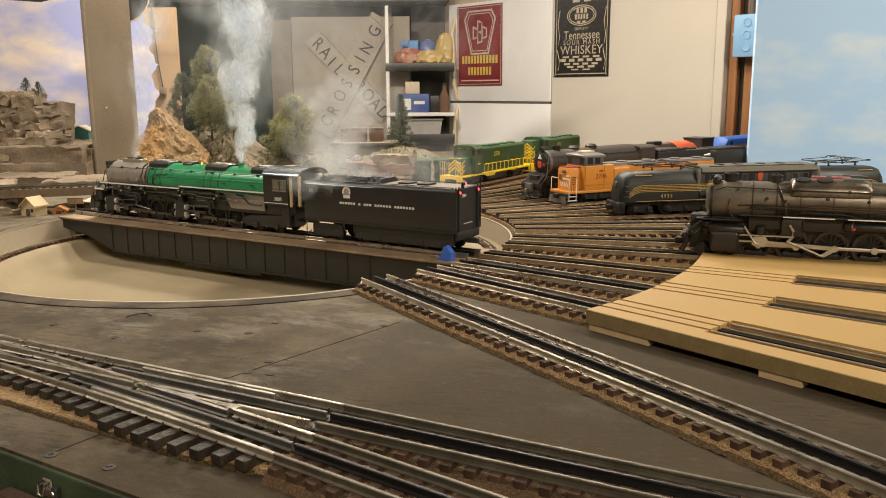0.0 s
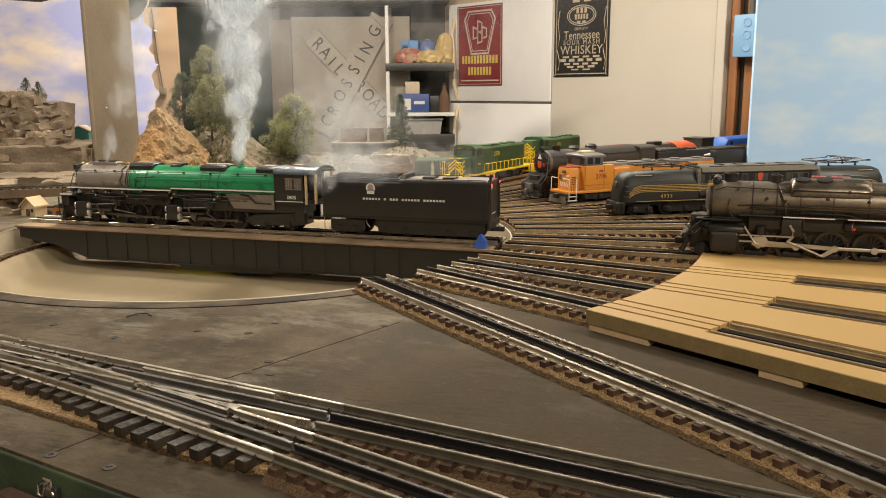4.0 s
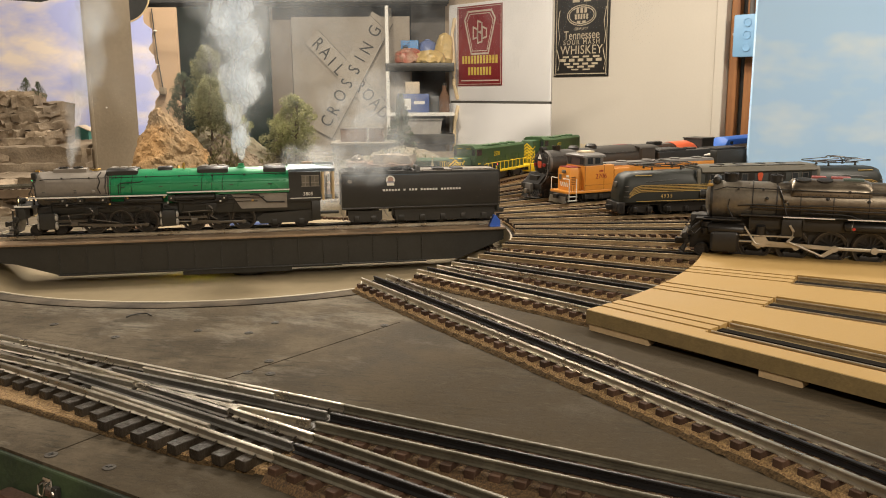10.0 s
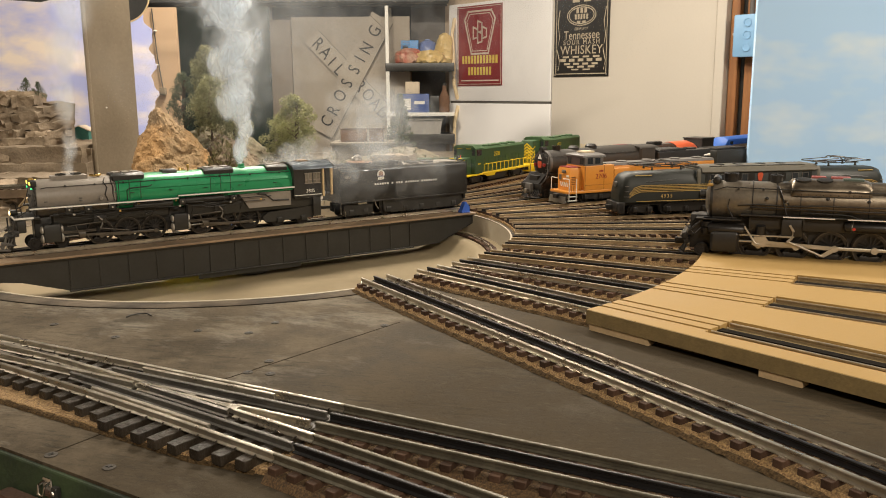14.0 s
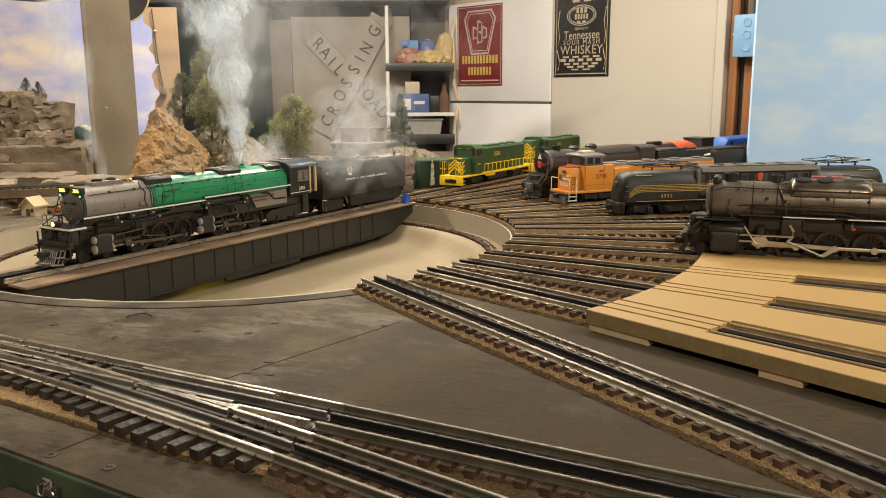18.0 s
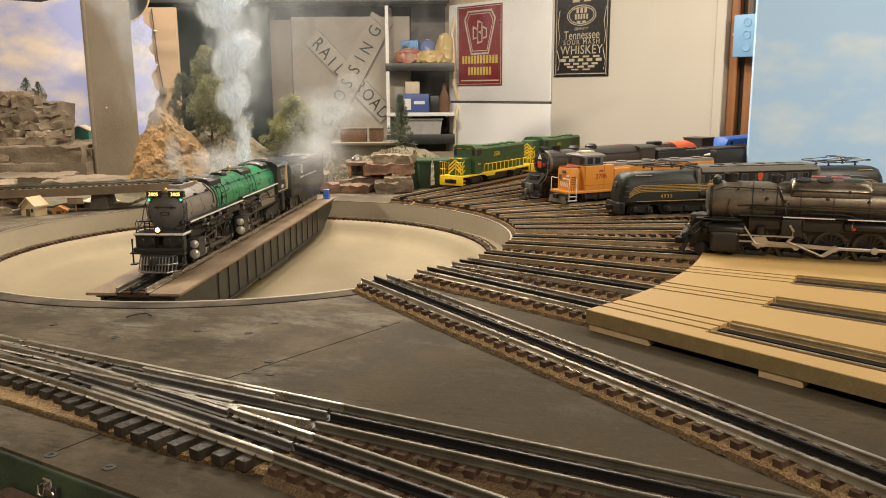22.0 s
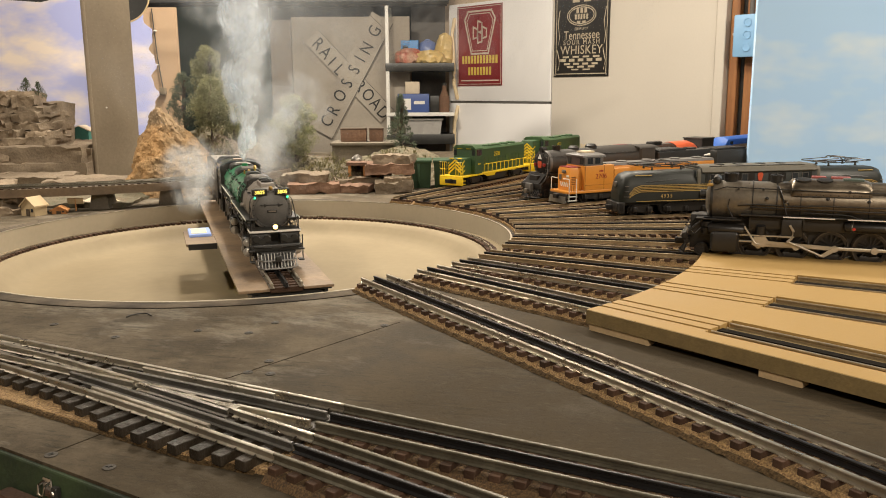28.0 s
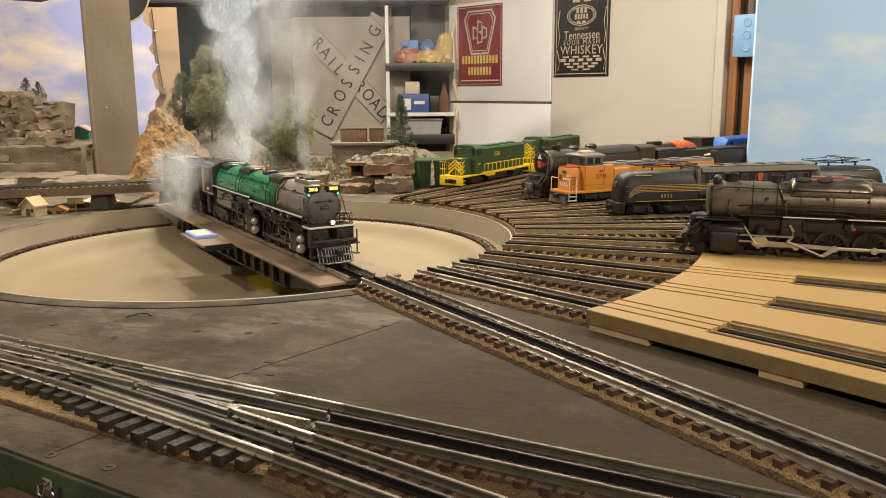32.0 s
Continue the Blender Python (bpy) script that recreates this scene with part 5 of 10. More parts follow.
part("roadbed_lip", lip, M_CORKDARK, switch, "cork edge with its shade in the colour", 0)

track("front_track", path_a(-0.095, 0.30), "three-rail track with brown wooden ties beyond the switch", group="tracks in the foreground", bed_material=M_CORKMID, rail_material=M_RAILBROWN)
track("front_track", path_b(-0.079, 0.80), "three-rail track with brown wooden ties beyond the switch", group="tracks in the foreground", bed_material=M_CORKMID, rail_material=M_RAILBROWN)

# ---- screws, joints and a bent wire on the table top ----
M_SCREW = mat("painted_screw_head", (0.062, 0.052, 0.040), 0.7, 0.1, 0.3, 200)
sc = Shape().lathe([(0.0, 0.0004), (0.0030, 0.0006), (0.0042, 0.0003), (0.0044, -0.001), (0, -0.001)], n=16)
me = meshed("screw", sc, M_SCREW)
slot = meshed("slot", Shape().box(-0.0022, 0.0022, -0.0004, 0.0004, 0.0003, 0.00085).box(-0.0004, 0.0004, -0.0022, 0.0022, 0.0003, 0.00085), M_BLACK, 0)
for x, y in SCREWS:
    ob = new("screw", me)
    ob.matrix_world = pose(x, y, 0.0004, 0, 0, random.uniform(0, 90))
    tagged(ob, "countersunk cross-head screw in the painted table top", "screw", "screws in the table top")
    sl = new("slot", slot)
    sl.parent = ob
M_JOINT = mat("dark_joint", (0.045, 0.036, 0.025), 0.9, 0, 0.4, 80)
M_JOINT.node_tree.nodes["Principled BSDF"].inputs["Specular IOR Level"].default_value = 0.0
for k, (p, q) in enumerate(JOINTS):
    part("joint", Shape().sweep([(-0.0006, -0.001), (0.0006, -0.001), (0.0006, 0.0002), (-0.0006, 0.0002)], [(p[0], p[1], 0), (q[0], q[1], 0)]), M_JOINT, table, "dark joint between the plywood sheets", 0)
thing("wire", "short bent black wire lying on the table", "wire", None, Shape().tube([(-0.3365, 0.843, 0.001), (-0.334, 0.851, 0.001), (-0.327, 0.856, 0.0012), (-0.319, 0.856, 0.0012), (-0.3115, 0.848, 0.001)], 0.0007, 6), M_BLACK)

# ---- the fascia under the near edge of the table, dark green, with a metal latch ----
M_FASCIA = mat("dark_green_fascia", (0.040, 0.066, 0.026), 0.7, 0, 0.4, 22, 0.3, 12, second=(0.014, 0.022, 0.013), spread=0.3)
e = Vector((EDGE_B[0] - EDGE_A[0], EDGE_B[1] - EDGE_A[1], 0)).normalized()
n = Vector((e.y, -e.x, 0))
back = [(EDGE_A[0] + e.x * d, EDGE_A[1] + e.y * d, 0) for d in (0, 0.6, 0.9, 1.2, 1.95)]
structure("fascia", Shape().sweep([(-0.0030, -0.9), (0.0060, -0.9), (0.0060, -0.0190), (-0.0004, -0.0190), (-0.0004, -0.0020), (-0.0024, -0.0020), (-0.0030, -0.0030)], back), M_FASCIA, "dark green board under the table edge", 0)


def on_fascia(x, z):
    """The frame of the fascia's front at x: x along the edge, y towards the table, z up."""
    y = EDGE_A[1] + (x - EDGE_A[0]) * e.y / e.x
    return pose(x + n.x * 0.0032, y + n.y * 0.0032, z, 0, 0, math.degrees(math.atan2(e.y, e.x)))


latch = thing("latch", "small chromed metal latch screwed to the green fascia", "latch", on_fascia(-0.2525, -0.0135))
M_CHROME = mat("chromed_latch", (0.72, 0.70, 0.66), 0.16, 1.0, 0.15, 120)
part("plate", Shape().box(-0.0045, 0.0045, -0.0018, 0.0, -0.0065, 0.0065, 0.0006), M_CHROME, latch)
part("loop", Shape().tube([(-0.0030, -0.0015, 0.004), (-0.0030, -0.0055, 0.003), (-0.0030, -0.0065, -0.003), (0.0030, -0.0065, -0.003), (0.0030, -0.0055, 0.003), (0.0030, -0.0015, 0.004)], 0.0009, 8), M_CHROME, latch)
part("catch", Shape().box(0.0065, 0.0125, -0.0040, 0.0, -0.0055, 0.0030, 0.0008), M_BLACK, latch, "dark catch")
part("catch_screw", Shape().lathe([(0.0016, -0.0042), (0.0012, -0.0050), (0, -0.0051)], "y", (0.0095, 0, -0.001), 10), M_STEEL, latch)
cleat = thing("cleat", "small worn wooden cleat on the fascia", "cleat", on_fascia(-0.272, -0.030))
part("block", Shape().box(-0.022, 0.014, -0.012, 0.0, -0.010, 0.006, 0.002), M_TIE, cleat)
# ---- the engines waiting on the radial tracks ----
M_DGREEN = mat("dark_locomotive_green", (0.013, 0.015, 0.011), 0.48, 0, 0.2, 30)
M_GOLD = mat("gold_stripe", (0.62, 0.42, 0.13), 0.4, 0.2, 0.1, 60)
M_ORANGE = mat("orange_paint", (0.66, 0.265, 0.038), 0.4, 0, 0.07, 30, coat=0.1)
M_GREYROOF = mat("grey_roof_paint", (0.125, 0.115, 0.105), 0.5, 0, 0.15, 40)
M_HOOD = mat("hood_green_paint", (0.042, 0.090, 0.036), 0.45, 0, 0.12, 40)
M_YELLOW = mat("yellow_paint", (0.80, 0.56, 0.015), 0.45, 0, 0.08, 60)
M_WEATHER = mat("weathered_black", (0.019, 0.0165, 0.0145), 0.42, 0.0, 0.35, 50)
M_BOILERTAN = mat("weathered_grey_boiler", (0.185, 0.160, 0.120), 0.42, 0.35, 0.35, 40, second=(0.12, 0.10, 0.078))
M_BOILERBLK = mat("dusty_black_boiler", (0.235, 0.195, 0.145), 0.34, 0.85, 0.35, 45, second=(0.13, 0.108, 0.082))
M_SOOT = mat("flat_soot_black", (0.021, 0.019, 0.017), 0.8, 0, 0.4, 60)
M_SOOT.node_tree.nodes["Principled BSDF"].inputs["Specular IOR Level"].default_value = 0.15
M_RODPALE = mat("pale_rod", (0.52, 0.47, 0.39), 0.4, 0.6, 0.15, 60)
M_LIDRED = mat("faded_red_lid", (0.40, 0.09, 0.075), 0.5, 0, 0.2, 80)
M_LIDTEAL = mat("dull_teal_lid", (0.10, 0.14, 0.12), 0.5, 0, 0.2, 80)
# dark green lightened to olive for the light on the roof
M_GGROOF = mat("lit_olive_roof", (0.105, 0.092, 0.066), 0.55, 0, 0.25, 40)
M_DKRED = mat("dark_red_number", (0.30, 0.02, 0.02), 0.5)
M_BLUEPAINT = mat("blue_engine_paint", (0.018, 0.10, 0.40), 0.5, 0, 0.08, 40)
M_REDOR = mat("orange_red_paint", (0.72, 0.13, 0.05), 0.35, 0, 0.08, 40)


def on_track(name, label, a, r, category="locomotive", group="engines on the radial tracks"):
    """An engine whose front stands at radius r on the radial a, facing the turntable: x runs backwards from its front."""
    x, y, _ = circle_at(r, a)
    return thing(name, label, category, pose(x, y, 0, 0, 0, a), group=group)


def truck(parent, xs, r=0.0105, frame_z=0.034):
    """A bogie: wheels at xs, side frames with journal boxes."""
    for side in (1, -1):
        for x in xs:
            wheel_parts(parent, x, side * 0.0185, r, RAIL, side)
        fr = part("truck_frame", Shape().prism([(xs[0] - 0.008, 0.024), (xs[0] + 0.006, 0.023), ((xs[0] + xs[-1]) / 2 - 0.006, 0.0215), ((xs[0] + xs[-1]) / 2 + 0.006, 0.0215), (xs[-1] - 0.006, 0.023), (xs[-1] + 0.008, 0.024), (xs[-1] + 0.008, 0.031), (xs[-1] - 0.002, frame_z), (xs[0] + 0.002, frame_z), (xs[0] - 0.008, 0.031)], side * 0.0235, side * 0.0262), M_WEATHER, parent)
        for x in xs:
            part("journal_box", Shape().box(x - 0.0042, x + 0.0042, min(side * 0.026, side * 0.0295), max(side * 0.026, side * 0.0295), 0.0225, 0.031, 0.0008), M_WEATHER, fr)


def pantograph(parent, x0, x1, z):
    """A folded pantograph on its insulators."""
    c, h = (x0 + x1) / 2, (x1 - x0) / 2
    pg = part("pantograph", Shape().box(c - h * 0.55, c + h * 0.55, -0.019, -0.0175, z + 0.004, z + 0.0055).box(c - h * 0.55, c + h * 0.55, 0.0175, 0.019, z + 0.004, z + 0.0055).box(c - h * 0.55, c - h * 0.52, -0.019, 0.019, z + 0.004, z + 0.0055).box(c + h * 0.52, c + h * 0.55, -0.019, 0.019, z + 0.004, z + 0.0055), M_WEATHER, parent, "folded black pantograph", 0)
    for sx in (-1, 1):
        for sy in (-1, 1):
            part("insulator", Shape().lathe([(0.0022, z - 0.001), (0.0022, z + 0.001), (0.0014, z + 0.0015), (0.0022, z + 0.002), (0.0012, z + 0.004)], "z", (c + sx * h * 0.45, sy * 0.018, 0), 10), M_WEATHER, pg)
            part("arm", Shape().tube([(c + sx * h * 0.15, sy * 0.014, z + 0.006), (c + sx * h * 0.98, sy * 0.017, z + 0.0075), (c + sx * h * 0.95, sy * 0.018, z + 0.009), (c + sx * h * 0.1, sy * 0.016, z + 0.012)], 0.0008, 6), M_WEATHER, pg)
        part("cross_tube", Shape().cyl((c + sx * h * 0.98, -0.017, z + 0.008), (c + sx * h * 0.98, 0.017, z + 0.008), 0.0008, n=6), M_WEATHER, pg)
    for k in (-1, 1):
        part("shoe", Shape().tube([(c + k * 0.005, -0.025, z + 0.0105), (c + k * 0.005, -0.018, z + 0.0145), (c + k * 0.005, 0.018, z + 0.0145), (c + k * 0.005, 0.025, z + 0.0105)], 0.0011, 6), M_WEATHER, pg)


# -- the weathered steam engine beside the board --
steam = on_track("steam_locomotive", "weathered grey-black steam locomotive model with pale side rods", ANGLES[4], 0.688)
S = steam
BX, BR, BC = 0.033, 0.0252, 0.0902
part("smokebox", Shape().lathe([(0.0, BX - 0.004), (0.012, BX - 0.003), (0.020, BX), (0.0248, BX + 0.002), (BR, BX + 0.004), (BR, BX + 0.085)], "x", (0, 0, BC), 36), M_BOILERTAN, S, "dusty grey smokebox")
part("boiler", Shape().lathe([(BR + 0.0004, BX + 0.085), (BR + 0.0026, BX + 0.20), (BR + 0.0026, BX + 0.36)], "x", (0, 0, BC), 36), M_BOILERBLK, S, "weathered black boiler")
for x in (BX + 0.055, BX + 0.084, BX + 0.112, BX + 0.15, BX + 0.19, BX + 0.225, BX + 0.26, BX + 0.30):
    rr = BR + 0.0007 + max(0, min(1, (x - BX - 0.085) / 0.115)) * 0.0024
    part("boiler_band", Shape().lathe([(rr - 0.002, x - 0.0006), (rr, x - 0.0006), (rr, x + 0.0006), (rr - 0.002, x + 0.0006)], "x", (0, 0, BC), 36), M_WEATHER, S)
part("smokestack", Shape().lathe([(0.0085, BC + 0.0235), (0.0086, BC + 0.0285), (0.0088, BC + 0.0325), (0.0094, BC + 0.0335), (0.0094, BC + 0.0350), (0.0076, BC + 0.0350), (0.007, BC + 0.030)], "z", (0.060, 0, 0), 20), M_WEATHER, S, "short black smokestack")
part("smokestack", Shape().lathe([(0.0075, BC + 0.0235), (0.0076, BC + 0.0295), (0.0076, BC + 0.0318), (0.0082, BC + 0.0325), (0.0082, BC + 0.0340), (0.0066, BC + 0.0340), (0.006, BC + 0.030)], "z", (0.116, 0, 0), 20), M_WEATHER, S, "second short stack")
part("feedwater_heater", Shape().lathe([(0.003, -0.016), (0.0052, -0.015), (0.0052, 0.015), (0.003, 0.016)], "y", (0.043, 0, BC + 0.0262), 18), M_WEATHER, S)
part("headlamp", Shape().lathe([(0.002, BX + 0.002), (0.0055, BX + 0.001), (0.006, BX - 0.010), (0.0052, BX - 0.011)], "x", (0, 0, BC + 0.006), 16), M_WEATHER, S)
sd = [(0.0262, 0), (0.0266, 0.003), (0.0255, 0.009), (0.0210, 0.0155), (0.0130, 0.0195), (0.0060, 0.0205), (-0.0060, 0.0205), (-0.0130, 0.0195), (-0.0210, 0.0155), (-0.0255, 0.009), (-0.0266, 0.003), (-0.0262, 0)]
rings = []
for x, k in ((0.133, 0.60), (0.1345, 0.80), (0.138, 0.93), (0.144, 1.0), (0.212, 1.0), (0.219, 0.93), (0.2235, 0.80), (0.2255, 0.60)):
    rings.append([(x, y * (0.86 + 0.14 * k), BC + 0.0100 + z * (0.55 + 0.45 * k)) for y, z in sd])
d = part("sand_dome", Shape().loft(rings), M_BOILERBLK, S, "long rounded sand dome astride the boiler", 60)
part("dome_seam", Shape().box(0.136, 0.223, -0.0270, 0.0270, BC + 0.0100, BC + 0.0112, 0.0003), M_WEATHER, d)
for x in (0.147, 0.172):
    part("dome_lid", Shape().lathe([(0.0095, 0.0), (0.0100, 0.0008), (0.0095, 0.0022), (0.0, 0.0024)], "z", (0, 0, 0), 20, Matrix.Translation((x, -0.0120, BC + 0.0288)) @ Matrix.Rotation(radians(16), 4, "X") @ Matrix.Diagonal((1, 0.7, 1, 1))), M_WEATHER, d, "oval black lid")
for x0, x1, y0, z0, mm in ((0.158, 0.175, 0.004, 0.0318, M_LIDRED), (0.181, 0.203, 0.004, 0.0316, M_LIDRED), (0.193, 0.217, -0.012, 0.0312, M_LIDTEAL)):
    part("dome_lid", Shape().box(x0, x1, y0, y0 + 0.010, BC + z0 - 0.002, BC + z0 + 0.0012, 0.0005), mm, d, "coloured hatch lid")
for k in range(9):
    part("dome_rivet", Shape().lathe([(0.0007, 0.0), (0.0005, 0.0005), (0.0, 0.0006)], "y", (0.145 + k * 0.0085, -0.0270, BC + 0.0125), 6), M_WEATHER, d)
part("bell", Shape().lathe([(0.004, 0), (0.0034, 0.002), (0.0024, 0.0055), (0.0008, 0.0068)], "z", (0.252, 0.0, BC + 0.0305), 14), M_BRASS, S, "brass bell")
part("steam_dome", Shape().lathe([(0.011, BC + 0.022), (0.0105, BC + 0.031), (0.007, BC + 0.0335), (0, BC + 0.034)], "z", (0.285, 0, 0), 18), M_WEATHER, S)
for side in (1, -1):
    rb = part("running_board", Shape().box(0.075, 0.39, min(side * 0.02, side * 0.0345), max(side * 0.02, side * 0.0345), 0.0738, 0.0755, 0.0003), M_WEATHER, S, "black running board")
    for x0, x1 in ((0.125, 0.185), (0.199, 0.262)):
        part("white_edge", Shape().box(x0, x1, side * 0.0346 - 0.0003, side * 0.0346 + 0.0003, 0.0736, 0.0750), M_WHITE, rb, "worn white edge", 0)
    part("step_board", Shape().box(0.028, 0.076, min(side * 0.02, side * 0.0335), max(side * 0.02, side * 0.0335), 0.0670, 0.0682, 0.0003), M_WEATHER, S)
    hr = pipe(S, [(0.040, side * 0.020, BC + 0.014), (0.055, side * 0.0265, BC + 0.0195), (0.16, side * 0.0275, BC + 0.0175), (0.35, side * 0.0285, BC + 0.0165)], 0.0008, M_WEATHER, "handrail")
    for x in (0.07, 0.10, 0.135, 0.20, 0.25, 0.30):
        part("stanchion", Shape().box(x - 0.0013, x + 0.0013, min(side * 0.022, side * 0.029), max(side * 0.022, side * 0.029), BC + 0.0162, BC + 0.0192, 0.0002), M_WEATHER, hr, "", 0)
    pipe(S, [(0.085, side * 0.0280, 0.085), (0.12, side * 0.0290, 0.0845), (0.2, side * 0.0305, 0.084), (0.35, side * 0.0305, 0.084)], 0.001, M_WEATHER)
    for k in range(7):
        x = 0.155 + k * 0.011
        pipe(S, [(x, side * 0.0155, BC + 0.0265), (x, side * 0.0225, BC + 0.0195), (x + 0.001, side * 0.0268, BC + 0.012)], 0.0005, M_WEATHER)
    c = part("cylinder", Shape().box(0.039, 0.074, min(side * 0.022, side * 0.0385), max(side * 0.022, side * 0.0385), 0.0260, 0.0520, 0.003), M_WEATHER, S, "black cylinder block")
    part("valve_chest", Shape().lathe([(0.0058, 0.036), (0.0068, 0.038), (0.0068, 0.078), (0.0058, 0.080)], "x", (0, side * 0.0295, 0.0550), 18), M_WEATHER, c)
    for x in (0.094, 0.139, 0.184, 0.229, 0.274):
        wheel_parts(S, x, side * 0.0185, 0.0205, RAIL, side, 16, M_TYRE)
        part("crank_pin", Shape().lathe([(0.0042, min(side * 0.0243, side * 0.029)), (0.0042, max(side * 0.0243, side * 0.029))], "y", (x + 0.004, 0, 0.0355), 12), M_RODPALE, S)
    part("side_rod", Shape().box(0.092, 0.286, min(side * 0.0245, side * 0.0262), max(side * 0.0245, side * 0.0262), 0.0336, 0.0376, 0.0008), M_RODPALE, S, "pale steel side rod")
    part("main_rod", Shape().prism([(0.094, 0.0385), (0.191, 0.0330), (0.191, 0.0382), (0.094, 0.0422)], side * 0.0268, side * 0.0285), M_RODPALE, S, "pale steel main rod")
    part("crosshead", Shape().prism([(0.090, 0.037), (0.104, 0.034), (0.110, 0.042), (0.106, 0.0475), (0.092, 0.0475)], side * 0.0275, side * 0.034), M_RODPALE, S)
    part("guide_bar", Shape().box(0.074, 0.140, min(side * 0.029, side * 0.033), max(side * 0.029, side * 0.033), 0.0480, 0.0495), M_RODPALE, S, "", 0)
    part("piston_rod", Shape().cyl((0.072, side * 0.031, 0.0405), (0.096, side * 0.031, 0.0405), 0.0014), M_RODPALE, S)
    part("combination_lever", Shape().tube([(0.080, side * 0.034, 0.0600), (0.088, side * 0.034, 0.0480), (0.094, side * 0.034, 0.0390), (0.100, side * 0.034, 0.0380)], 0.0013, 6), M_RODPALE, S)
    part("valve_link", Shape().tube([(0.134, side * 0.032, 0.064), (0.139, side * 0.032, 0.056), (0.137, side * 0.032, 0.047), (0.132, side * 0.032, 0.042)], 0.0018, 6), M_RODPALE, S)
    part("eccentric_crank", Shape().prism([(0.170, 0.0255), (0.176, 0.0245), (0.191, 0.0345), (0.188, 0.0392)], side * 0.0288, side * 0.0305), M_RODPALE, S)
    part("eccentric_rod", Shape().cyl((0.133, side * 0.0315, 0.0425), (0.174, side * 0.0305, 0.0260), 0.0013), M_RODPALE, S)
    part("valve_gear_frame", Shape().box(0.124, 0.150, min(side * 0.0275, side * 0.030), max(side * 0.0275, side * 0.030), 0.049, 0.0715, 0.001), M_WEATHER, S)
    part("pump", Shape().lathe([(0.005, 0.048), (0.0062, 0.049), (0.0062, 0.060), (0.005, 0.061)], "z", (0.100 if side < 0 else 0.16, side * 0.027, 0), 14), M_WEATHER, S)
    part("red_valve", Shape().lathe([(0.002, min(side * 0.0335, side * 0.036)), (0.002, max(side * 0.0335, side * 0.036))], "y", (0.207, 0, 0.0630), 10), M_RED, S)
    for x in (0.028, 0.072):
        wheel_parts(S, x, side * 0.0185, 0.0090, RAIL, side)
    pipe(S, [(0.006, side * 0.020, 0.058), (0.018, side * 0.022, 0.045), (0.034, side * 0.024, 0.0625)], 0.0011, M_WEATHER, "brace")
# rivets, plumbing and tanks along the boiler
for x in (BX + 0.012, BX + 0.050, BX + 0.080, BX + 0.089, BX + 0.147, BX + 0.194, BX + 0.262, BX + 0.305):
    rr = BR + max(0, min(1, (x - BX - 0.085) / 0.115)) * 0.0026
    rv = Shape()
    for i in range(26):
        a = radians(-35 + 250 * i / 25)
        y_, z_ = rr * math.cos(a), BC + rr * math.sin(a)
        rv.lathe([(0.0006, -0.0002), (0.0005, 0.0004), (0.0, 0.0006)], "z", (0, 0, 0), 6, Matrix.Translation((x, y_, z_)) @ Matrix.Rotation(math.pi / 2 - a, 4, "X"))
    tagged(part("rivet_row", rv, M_BOILERTAN, S, "row of small rivets"), kind="stuff")
